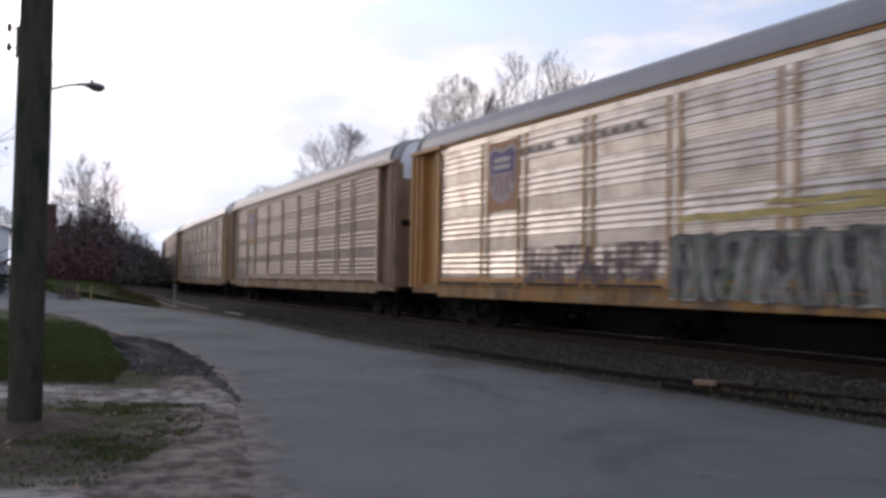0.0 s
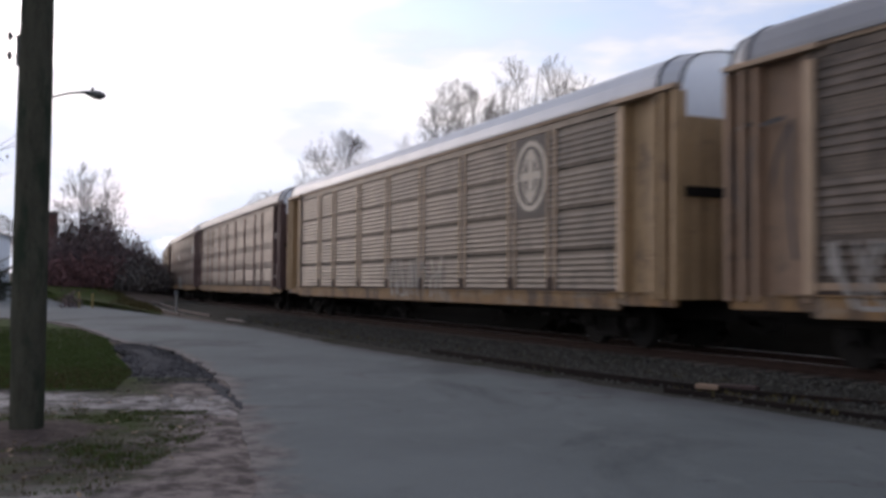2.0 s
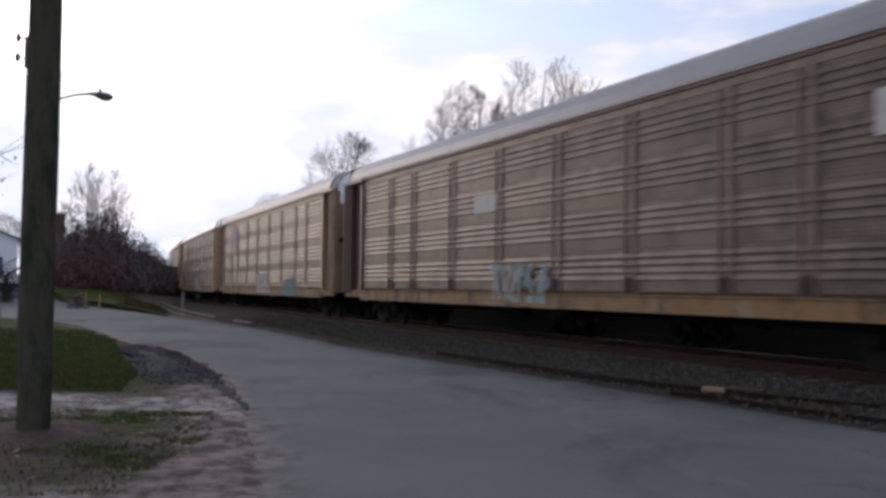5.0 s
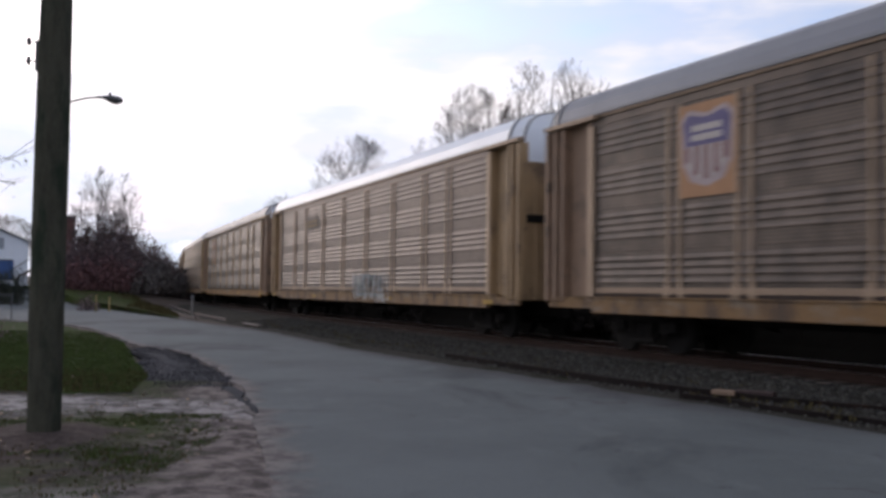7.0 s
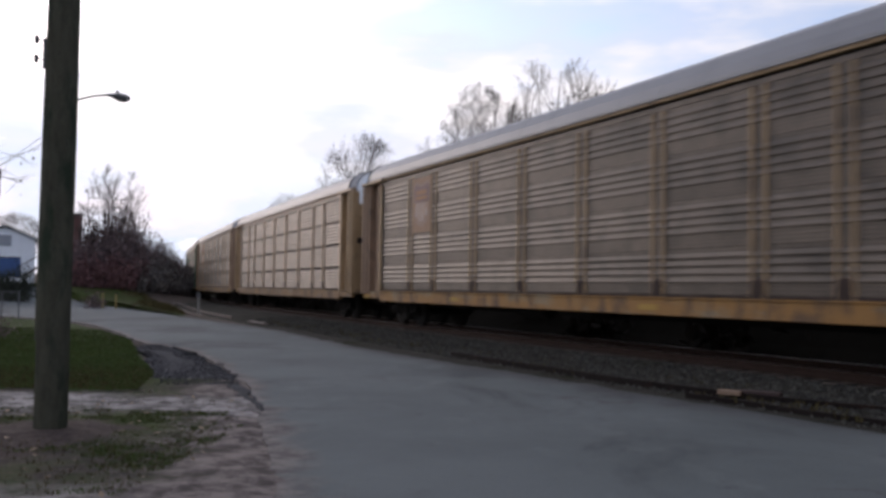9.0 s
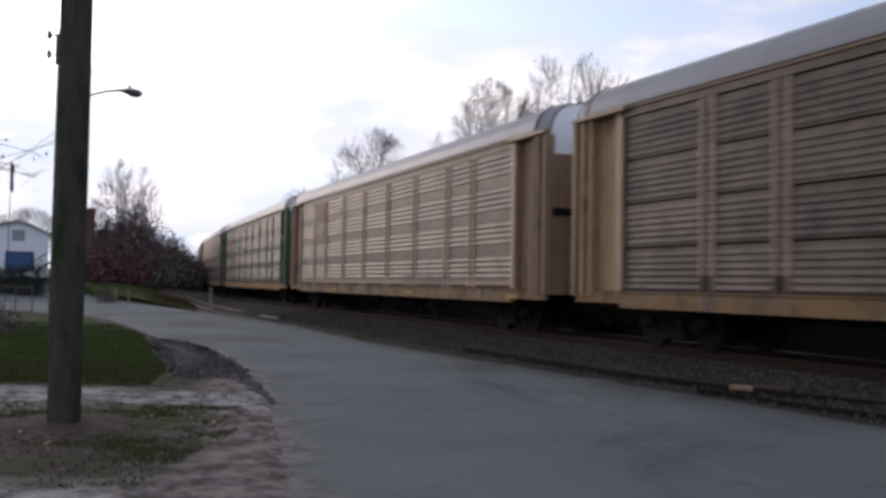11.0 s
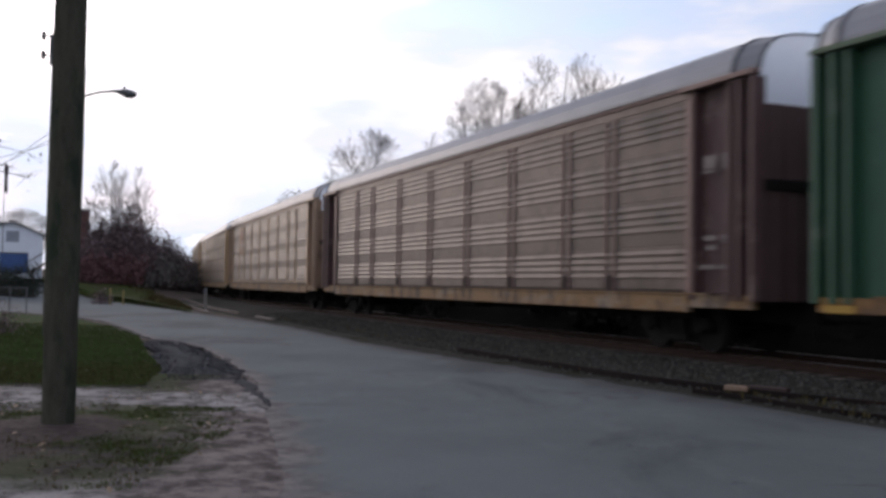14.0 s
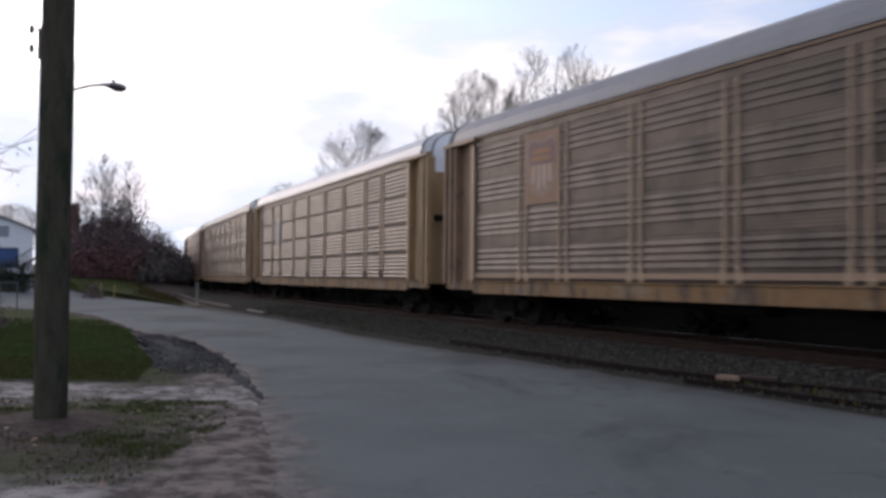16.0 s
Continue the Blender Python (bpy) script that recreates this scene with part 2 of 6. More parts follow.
def dusty_panel(name, colour, dirt, metal=0.5, rough=0.5, lift=1.35):
    """Perforated galvanised sheet under road dust: rows of small holes, streaks and stains."""
    k = Nodes(name)
    oi = k.nt.nodes.new("ShaderNodeObjectInfo").outputs["Random"]
    sh = k.nt.nodes.new("ShaderNodeVectorMath")
    sh.operation = "MULTIPLY_ADD"
    sh.inputs[1].default_value = (37, 19, 53)
    k.nt.links.new(oi, sh.inputs[0])
    k.nt.links.new(k.pos, sh.inputs[2])
    v = sh.outputs[0]
    holes = k.nt.nodes.new("ShaderNodeTexVoronoi")
    holes.inputs["Scale"].default_value, holes.inputs["Randomness"].default_value = 14.0, 0.0
    k.nt.links.new(k.pos, holes.inputs["Vector"])
    dots = k.ease(holes.outputs["Distance"], 0.42, 0.26)
    blot, streak, grain = k.noise(1.3, 6, 0.65, v), k.noise(2.4, 5, 0.65, v, (1, 2.2, 0.35)), k.noise(22, 4, 0.7, v)
    col = k.mix(k.ease(blot, 0.42, 0.66), colour, dirt)
    col = k.mix(k.maths("MULTIPLY", k.ease(streak, 0.52, 0.7), 0.55), col, tuple(lift * q for q in colour))
    col = k.mix(k.maths("MULTIPLY", dots, 0.55), col, (0.03, 0.027, 0.024))
    col = k.scaled(col, k.maths("MULTIPLY", k.maths("ADD", k.maths("MULTIPLY", grain, 0.9), 0.55), k.maths("ADD", k.maths("MULTIPLY", oi, 0.3), 0.85)))
    k.bsdf.inputs["Metallic"].default_value = metal
    return k.done(col, rough, k.maths("SUBTRACT", k.maths("MULTIPLY", grain, 0.5), dots), 0.25, 0.01)


def verge():
    """Dirt, sandy gravel, leaf litter and turf run into one another beside the road."""
    k = Nodes("verge_soil")
    warp = k.nt.nodes.new("ShaderNodeTexNoise")
    warp.inputs["Scale"].default_value, warp.inputs["Detail"].default_value, warp.inputs["Roughness"].default_value = 0.9, 5, 0.65
    k.nt.links.new(k.pos, warp.inputs["Vector"])
    add = k.nt.nodes.new("ShaderNodeVectorMath")
    add.operation = "MULTIPLY_ADD"
    add.inputs[1].default_value = (2.8, 2.6, 0)
    k.nt.links.new(warp.outputs["Color"], add.inputs[0])
    k.nt.links.new(k.pos, add.inputs[2])
    sep = k.nt.nodes.new("ShaderNodeSeparateXYZ")
    k.nt.links.new(add.outputs[0], sep.inputs[0])
    x, y = k.maths("SUBTRACT", sep.outputs[0], 1.4), k.maths("SUBTRACT", sep.outputs[1], 1.3)
    k.bsdf.inputs["Specular IOR Level"].default_value = 0.1
    streak = k.noise(3.2, 6, 0.7, stretch=(0.9, 0.8, 1, 0.5))
    fine = k.noise(26, 4, 0.7)
    litter = k.noise(9, 5, 0.75)
    dirt = k.mix(k.ease(litter, 0.42, 0.62), (0.017, 0.015, 0.013), (0.043, 0.036, 0.031))
    red = k.mix(k.ease(streak, 0.4, 0.6), (0.040, 0.034, 0.032), (0.125, 0.107, 0.099))
    sandy = k.mix(k.ease(streak, 0.38, 0.6), (0.046, 0.042, 0.041), (0.185, 0.174, 0.168))
    band = k.ease(k.maths("ABSOLUTE", k.maths("SUBTRACT", y, 12.75)), 1.45, 0.45)
    band = k.maths("MULTIPLY", band, k.ease(k.noise(2.4, 5, 0.7, stretch=(0.7, 1.1, 1, 0.3)), 0.34, 0.5))
    edge = k.maths("SUBTRACT", k.maths("SUBTRACT", k.maths("MULTIPLY", y, -0.2), 0.05), x)
    side = k.ease(edge, 1.5, 0.5)
    low = k.ease(y, 7.7, 6.6)
    turf = k.mix(k.ease(litter, 0.45, 0.65), (0.019, 0.031, 0.007), (0.034, 0.028, 0.016))
    ex, ey = k.maths("DIVIDE", k.maths("ADD", x, 3.9), 1.5), k.maths("DIVIDE", k.maths("SUBTRACT", y, 10.9), 0.85)
    tuft = k.ease(k.maths("ADD", k.maths("MULTIPLY", ex, ex), k.maths("MULTIPLY", ey, ey)), 1.2, 0.5)
    lawn = k.maths("MULTIPLY", k.ease(y, 13.9, 14.9), k.ease(x, -4.3, -5.4))
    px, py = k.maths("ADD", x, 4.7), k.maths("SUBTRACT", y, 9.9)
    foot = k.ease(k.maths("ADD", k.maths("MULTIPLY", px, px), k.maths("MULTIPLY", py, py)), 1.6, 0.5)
    weak = k.maths("MULTIPLY", k.ease(k.noise(1.1, 6, 0.72), 0.42, 0.56), 0.6)
    col = k.mix(weak, dirt, turf)
    col = k.mix(low, col, sandy)
    col = k.mix(tuft, col, turf)
    col = k.mix(side, col, red)
    col = k.mix(band, col, sandy)
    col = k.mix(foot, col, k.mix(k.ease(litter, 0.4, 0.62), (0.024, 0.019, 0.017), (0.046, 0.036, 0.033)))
    col = k.mix(lawn, col, turf)
    col = k.scaled(col, k.maths("ADD", k.maths("MULTIPLY", fine, 1.2), 0.93))
    return k.done(col, 0.95, k.maths("ADD", litter, fine), 0.6, 0.02)


ASPHALT = asphalt()
VERGE = verge()
SOIL = shade("packed_dirt", (0.075, 0.06, 0.052), 0.95, spec=0.1, vary=0.3, scale=0.7, fine=25, bump=0.5, stain=(0.032, 0.036, 0.016), stain_at=0.52, stain_scale=0.5)
SANDY = shade("sandy_gravel", (0.155, 0.135, 0.122), 0.95, vary=0.3, scale=1.1, fine=40, bump=0.5, stain=(0.07, 0.052, 0.046), stain_at=0.54, stain_scale=0.9)
TURF = shade("turf", (0.029, 0.046, 0.012), 0.95, spec=0.05, vary=0.35, scale=0.8, fine=50, bump=0.4, stain=(0.038, 0.034, 0.018), stain_at=0.54, stain_scale=0.5)
BLADES = shade("grass_blades", (0.062, 0.088, 0.028), 0.95, spec=0.05, vary=0.3, scale=0.8, fine=20, bump=0, island=0.15)
DRY_BLADES = shade("dry_grass_blades", (0.068, 0.058, 0.026), 0.95, spec=0.05, vary=0.3, scale=1.5, fine=20, bump=0, island=0.4)
BALLAST = shade("ballast_bed", (0.034, 0.033, 0.028), 0.95, spec=0.05, vary=0.35, scale=2.0, fine=22, bump=0.8, stain=(0.015, 0.017, 0.008), stain_at=0.55, stain_scale=0.5)
STONE = shade("ballast_stone", (0.054, 0.053, 0.047), 0.95, spec=0.1, vary=0.2, scale=3, fine=30, bump=0.3, island=0.5)
COARSE = shade("loose_dark_gravel", (0.042, 0.044, 0.050), 0.95, spec=0.1, vary=0.3, scale=3, fine=30, bump=0.7)
RUST = shade("rusty_steel", (0.031, 0.019, 0.015), 0.9, spec=0.15, vary=0.3, scale=4, fine=40, bump=0.3)
POLISHED = shade("polished_rail_head", (0.55, 0.53, 0.5), 0.32, 1.0, vary=0.12, scale=3, fine=40, bump=0.05)
TIMBER = shade("weathered_tie", (0.07, 0.055, 0.045), 0.95, vary=0.3, scale=4, fine=30, bump=0.5, rand=0.25, stretch=(1, 6, 6))
DARK_RUST = shade("blackened_rail", (0.014, 0.011, 0.010), 0.95, spec=0.1, vary=0.4, scale=2, fine=30, bump=0.3, stain=(0.04, 0.022, 0.015), stain_at=0.6)
# paler brown for the far spur rails; light on their heads is in the colour
LIT_RAIL = shade("brown_lit_rail", (0.09, 0.068, 0.058), 0.7, 0.2, vary=0.3, scale=1.5, fine=30, bump=0.2)
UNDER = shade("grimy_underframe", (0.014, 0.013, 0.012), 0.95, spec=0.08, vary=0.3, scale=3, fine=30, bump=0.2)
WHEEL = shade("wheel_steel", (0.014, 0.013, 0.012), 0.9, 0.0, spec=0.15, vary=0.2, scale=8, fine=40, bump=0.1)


# ---------------------------------------------------------------- mesh helpers
def mesh_of(name, verts, faces, mats, smooth_faces=False, slots=None):
    me = bpy.data.meshes.new(name)
    me.from_pydata([tuple(v) for v in verts], [], faces)
    for m in (mats if isinstance(mats, (list, tuple)) else [mats]):
        me.materials.append(m)
    if slots is not None:
        me.polygons.foreach_set("material_index", slots)
    if smooth_faces:
        me.polygons.foreach_set("use_smooth", [True] * len(me.polygons))
    me.update()
    return me


def from_bm(name, bm, mat):
    me = bpy.data.meshes.new(name)
    bmesh.ops.recalc_face_normals(bm, faces=bm.faces)
    bm.to_mesh(me)
    bm.free()
    for m in (mat if isinstance(mat, (list, tuple)) else [mat]):
        me.materials.append(m)
    return me


def add_box(bm, x0, x1, y0, y1, z0, z1, bevel=0.0):
    r = bmesh.ops.create_cube(bm, size=1.0, matrix=Matrix.Translation(((x0 + x1) / 2, (y0 + y1) / 2, (z0 + z1) / 2)) @ Matrix.Diagonal((abs(x1 - x0), abs(y1 - y0), abs(z1 - z0), 1)))
    if bevel:
        edges = {e for v in r["verts"] for e in v.link_edges}
        bmesh.ops.bevel(bm, geom=list(edges), offset=bevel, segments=1, affect="EDGES")


def add_tube(bm, a, b, r0, r1=None, n=8):
    a, b = Vector(a), Vector(b)
    d = b - a
    m = Matrix.Translation((a + b) / 2) @ d.to_track_quat("Z", "Y").to_matrix().to_4x4()
    bmesh.ops.create_cone(bm, cap_ends=True, segments=n, radius1=r0, radius2=r0 if r1 is None else r1, depth=d.length, matrix=m)


def put(name, me, parent=None, m=None, label="", **tags):
    ob = new(name, me)
    if parent is not None:
        ob.parent = parent
    if m is not None:
        ob.matrix_local = m
    return tagged(ob, label, **tags)


def part(name, bm, material, parent, label=""):
    return put(name, from_bm(name, bm, material), parent, None, label)


def ribbon(name, edges, mat, kind="structure", label="", category="", drop=0.06, follow=True, base=0.0):
    """A sheet between two polylines given as lists of (x, y), with a skirt."""
    left, right, cuts = edges
    m = len(cuts) - 1
    verts, faces, reach = [], [], []
    for (ax, ay), (bx, by) in zip(left, right):
        for t in cuts:
            wide = math.hypot(bx - ax, by - ay)
            reach.append((t * wide, (1 - t) * wide))
            x, y = ax + (bx - ax) * t, ay + (by - ay) * t
            verts.append((x, y, (ground_z(x, y) if follow else 0) + base))
    n = len(left)
    w = m + 1
    for i in range(n - 1):
        for k in range(m):
            a = i * w + k
            faces.append((a, a + 1, a + w + 1, a + w))
    top = len(verts)
    rim = [i * w for i in range(n)] + [(n - 1) * w + k for k in range(1, w)] + [i * w + m for i in range(n - 2, -1, -1)] + [k for k in range(m - 1, 0, -1)]
    for i in rim:
        x, y, z = verts[i]
        verts.append((x, y, z - drop))
    for i in range(len(rim)):
        j = (i + 1) % len(rim)
        faces.append((rim[i], rim[j], top + j, top + i))
    me = mesh_of(name, verts, faces, mat)
    reach += [reach[i] for i in rim]
    for j, side in enumerate(("from_left", "from_right")):
        me.attributes.new(side, "FLOAT", "POINT").data.foreach_set("value", [q[j] for q in reach])
    return put(name, me, None, None, label, category=category, kind=kind)


def spread(points, step):
    """A polyline with points about every step metres, eased through the given ones."""
    out = []
    n = len(points)
    for i in range(n - 1):
        p0, p1, p2, p3 = (Vector(points[max(0, min(n - 1, j))]) for j in (i - 1, i, i + 1, i + 2))
        c = max(1, int((p2 - p1).length / step))
        for k in range(c):
            t = k / c
            out.append(0.5 * (2 * p1 + (p2 - p0) * t + (2 * p0 - 5 * p1 + 4 * p2 - p3) * t * t + (3 * p1 - p0 - 3 * p2 + p3) * t ** 3))
    out.append(Vector(points[-1]))
    return out


def even(points, n):
    """n points at even steps along a polyline."""
    pts = [Vector(p) for p in points]
    run = [0.0]
    for a, b in zip(pts, pts[1:]):
        run.append(run[-1] + (b - a).length)
    out, j = [], 0
    for i in range(n):
        d = run[-1] * i / (n - 1)
        while j < len(pts) - 2 and run[j + 1] < d:
            j += 1
        t = (d - run[j]) / max(1e-9, run[j + 1] - run[j])
        out.append(pts[j].lerp(pts[j + 1], min(1, max(0, t))))
    return out


# ---------------------------------------------------------------- ground, road, track bed
def build_ground():
    n = 170
    ax = [1600 * math.sinh(5.0 * (2 * i / n - 1)) / math.sinh(5.0) for i in range(n + 1)]
    verts = []
    for yy in ax:
        for xx in ax:
            x, y = xx - 6, yy + 22
            z = ground_z(x, y) if abs(x) < 400 and abs(y) < 400 else ground_z(max(-400, min(400, x)), max(-400, min(400, y)))
            verts.append((x, y, z - 0.05 + 0.02 * noise.noise(Vector((x * 0.4, y * 0.4, 0)))))
    w = n + 1
    faces = [(j * w + i, j * w + i + 1, (j + 1) * w + i + 1, (j + 1) * w + i) for j in range(n) for i in range(n)]
    put("ground", mesh_of("ground", verts, faces, SOIL, True), None, None, "packed brown dirt with patches of thin grass", category="ground", kind="structure")


ROAD_LEFT = [(-1.0, -25), (-1.0, -6), (-1.0, 2), (-1.2, 6), (-1.55, 8.0), (-1.85, 9.1), (-2.35, 11.0), (-2.9, 13.0), (-3.65, 15.8), (-4.9, 19.0), (-6.7, 23.2), (-9.1, 26.6), (-12.3, 32.8), (-16.4, 39.4), (-24, 46), (-40, 55), (-62, 64), (-90, 74)]
ROAD_RIGHT = [(20, -25), (14, -8), (10.0, 2), (7.6, 7.5), (5.4, 11.4), (3.5, 14.1), (0.75, 19.1), (-2.8, 25.6), (-7.4, 36.0), (-13.3, 46.5), (-19.2, 58), (-26, 69), (-34, 80), (-46, 92), (-66, 104), (-95, 116)]


def ragged(pts, amount, seed, scale=1.6):
    out = []
    for p in pts:
        k = noise.noise(Vector((p[0] * scale, p[1] * scale, seed))) + 0.6 * noise.noise(Vector((p[0] * scale * 3, p[1] * scale * 3, seed)))
        q = noise.noise(Vector((p[0] * scale, p[1] * scale, seed + 9)))
        out.append(Vector((p[0] + amount * k, p[1] + amount * q)))
    return out


def build_road():
    left = ragged(even(spread(ROAD_LEFT, 0.5), 420), 0.16, 3)
    right = ragged(even(spread(ROAD_RIGHT, 0.5), 420), 0.2, 7)
    ribbon("road", (left, right, (0, 0.05, 0.1, 0.2, 0.35, 0.5, 0.65, 0.8, 0.9, 0.95, 1)), ASPHALT, label="grey worn asphalt road with ragged broken edges", category="road", drop=0.09)


def sweep(name, profile, s0, s1, step, mat, label, category, kind="structure", closed=False, parent=None):
    """A profile of (off, z) drawn along the railway's line."""
    n = max(2, int((s1 - s0) / step) + 1)
    verts, faces = [], []
    p = len(profile)
    for i in range(n):
        s = s0 + (s1 - s0) * i / (n - 1)
        for off, z in profile:
            verts.append(at(s, off, z))
    for i in range(n - 1):
        for k in range(p if closed else p - 1):
            a, b = i * p + k, i * p + (k + 1) % p
            faces.append((a, a + p, b + p, b))
    if closed:
        faces += [tuple(range(p)), tuple((n - 1) * p + k for k in range(p - 1, -1, -1))]
    return put(name, mesh_of(name, verts, faces, mat), parent, None, label, category=category, kind=kind)


def build_track():
    bed = [(-3.4, -0.08), (-2.6, 0.0), (-1.6, 0.05), (-0.8, 0.09), (0.0, 0.15), (MID - 1.0, 0.17), (MID + 1.0, 0.17), (3.2, 0.14), (4.2, -0.1), (4.8, -0.2)]
    sweep("track_bed", bed, -90, 330, 2.0, BALLAST, "dark grey crushed stone ballast bed of the railway", "ballast")
    half = 1.435 / 2
    for side in (-1, 1):
        c = MID + side * (half + 0.036)
        rail = tagged(new("rail"), "rusty steel rail with a polished running surface", "rail", "rails of the main track")
        web = [(c - 0.07, RAIL_Z - 0.17), (c - 0.07, RAIL_Z - 0.155), (c - 0.012, RAIL_Z - 0.13), (c - 0.012, RAIL_Z - 0.045), (c + 0.012, RAIL_Z - 0.045), (c + 0.012, RAIL_Z - 0.13), (c + 0.07, RAIL_Z - 0.155), (c + 0.07, RAIL_Z - 0.17)]
        sweep("web_and_foot", web, -90, 330, 2.0, RUST, "", "", kind="", closed=True, parent=rail)
        top = [(c - 0.036, RAIL_Z - 0.045), (c - 0.036, RAIL_Z - 0.006), (c - 0.029, RAIL_Z), (c + 0.029, RAIL_Z), (c + 0.036, RAIL_Z - 0.006), (c + 0.036, RAIL_Z - 0.045)]
        head = sweep("rail_head", top, -90, 330, 2.0, [RUST, POLISHED], "polished running surface", "", kind="", closed=True, parent=rail)
        n = len(top)
        for i, poly in enumerate(head.data.polygons):
            if i < len(head.data.polygons) - 2 and i % n in (1, 2, 3):
                poly.material_index = 1
    bm = bmesh.new()
    add_box(bm, -1.3, 1.3, -0.115, 0.115, -0.18, 0, 0.012)
    tie = from_bm("tie", bm, TIMBER)
    for i in range(150):
        s = -12 + i * 0.53
        p = at(s, MID, RAIL_Z - 0.172)
        ob = put("tie", tie, None, Matrix.Translation(p) @ Matrix.Rotation(heading(s) + random.uniform(-0.02, 0.02), 4, "Z"), "weathered dark wooden railway tie in ballast", category="tie", group="ties of the main track")


# old spur whose rails run under the asphalt and come out beside the main track
SPUR_NEAR = [(5, -1.8), (7.8, -2.1), (9.1, -2.29), (10.5, -2.35), (11.2, -2.43), (20, -3.2), (30, -3.7), (44, -3.84), (51.5, -3.99), (69, -3.66), (105, -3.42), (125, -3.4)]
SPUR_FAR = [(5.5, -0.1), (8.6, -1.1), (9.8, -1.59), (11.1, -1.93), (12.3, -2.12), (13.6, -2.26), (15.4, -2.3), (17.7, -2.36), (20.2, -2.38), (30, -2.5), (55, -2.9), (78, -2.45), (125, -2.5)]


def spur_rail(table, s0, s1, top, label):
    pts = [p for p in spread([(a, b, 0) for a, b in table], 0.5) if s0 <= p[0] <= s1]
    verts, faces = [], []
    prof = [(-0.03, -0.12), (-0.03, 0.0), (0.03, 0.0), (0.03, -0.12)]
    for p in pts:
        for o, z in prof:
            verts.append(at(p[0], p[1] + o, top + z))
    for i in range(len(pts) - 1):
        for k in range(4):
            a, b = i * 4 + k, i * 4 + (k + 1) % 4
            faces.append((a, a + 4, b + 4, b))
    faces += [(0, 1, 2, 3), tuple(len(verts) - 1 - k for k in range(4))]
    put("rail", mesh_of("rail", verts, faces, LIT_RAIL if s0 > 30 else DARK_RUST), None, None, label, category="rail", kind="thing")


def build_spur():
    spur_rail(SPUR_NEAR, 5, 11.6, 0.09, "rusty old spur rail half buried at the asphalt edge")
    spur_rail(SPUR_FAR, 5.5, 20.5, 0.13, "rusty old spur rail lying in dark ballast")
    spur_rail(SPUR_NEAR, 48, 120, 0.14, "rusty old spur rail curving away beside the road")
    spur_rail(SPUR_FAR, 46, 120, 0.14, "rusty old spur rail curving away beside the main track")


build_ground()
build_road()
build_track()
build_spur()

# ---------------------------------------------------------------- the train
BODY = 27.55                     # body length
HALF = BODY / 2
SIDE = 1.55                      # half width
SILL_Z0, SILL_Z1 = 0.80, 1.14    # above the rail
PANEL_Z0, PANEL_Z1 = 1.17, 4.93
EAVE = 5.18
END = 1.855                      # length of the plain end section
BAYS = [2.8, 1.92, 2.88, 2.88, 2.88, 2.88, 2.88, 1.92, 2.8]
CACHE = {}


def cached(key, make):
    if key not in CACHE:
        CACHE[key] = make()
    return CACHE[key]


def panel_mesh(width, height, mat, even_ribs):
    """A pressed steel sheet: flat bands and groups of raised ribs that run along the car; outside towards -x."""
    def make():
        prof = [(0.0, 0.0)]
        if even_ribs:
            n, z0, step = 6, 0.05, (height - 0.1) / 6
        else:
            n, z0, step = 4, height - 0.66, 0.155
        for i in range(n):
            z = z0 + i * step
            prof += [(0.0, z), (-0.026, z + step * 0.10), (-0.026, z + step * 0.26), (0.0, z + step * 0.72)]
        prof.append((0.0, height))
        k = len(prof)
        verts = [(x, y, z) for y in (-width / 2, width / 2) for x, z in prof]
        faces = [(i, i + 1, k + i + 1, k + i) for i in range(k - 1)]
        b = len(verts)
        verts += [(0.03, -width / 2, 0), (0.03, -width / 2, height), (0.03, width / 2, height), (0.03, width / 2, 0)]
        faces += [(b, b + 3, b + 2, b + 1), (0, k, b + 3, b), (k - 1, b + 1, b + 2, 2 * k - 1)]
        return mesh_of("panel", verts, faces, mat)
    return cached(("panel", width, height, mat.name, even_ribs), make)


def post_mesh(mat, back, twin):
    """Twin posts are one pressed channel: two slim flanges and a sunk web over which the ribs of the sheets run."""
    def make():
        bm = bmesh.new()
        h = PANEL_Z1 - PANEL_Z0
        if twin:
            edge = [(0.03, 0.216), (-0.012, 0.194), (-0.012, 0.146), (0.026, 0.124)]
            prof = [(x, -y) for x, y in edge] + [(x, y) for x, y in reversed(edge)]
            lo, hi = ([bm.verts.new((x, y, z)) for x, y in prof] for z in (0, h))
            for i in range(7):
                f = bm.faces.new((lo[i], lo[i + 1], hi[i + 1], hi[i]))
                f.material_index = 1 if i == 3 else 0
        else:
            add_box(bm, -0.05, 0.03, -0.10, 0.10, 0, h, 0.01)
        return from_bm("post", bm, [mat, back])
    return cached(("post", mat.name, back.name, twin), make)


def gusset_bm(sg):
    """Small three-cornered plate beside the foot of a post."""
    bm = bmesh.new()
    vs = [bm.verts.new(v) for v in ((-0.01, sg * 0.19, 0), (-0.01, sg * 0.31, 0), (-0.01, sg * 0.19, 0.5), (0.02, sg * 0.19, 0), (0.02, sg * 0.31, 0), (0.02, sg * 0.19, 0.5))]
    for f in ((0, 1, 2), (3, 5, 4), (0, 3, 4, 1), (1, 4, 5, 2)):
        bm.faces.new([vs[i] for i in f])
    return bm


def side_part(name, bm_maker, key, mat, parent, label=""):
    """A part of the near side and its turned twin on the far side."""
    me = cached((name, key, mat.name), lambda: from_bm(name, bm_maker(), mat))
    put(name, me, parent, None, label)
    put(name, me, parent, Matrix.Rotation(math.pi, 4, "Z"), label)


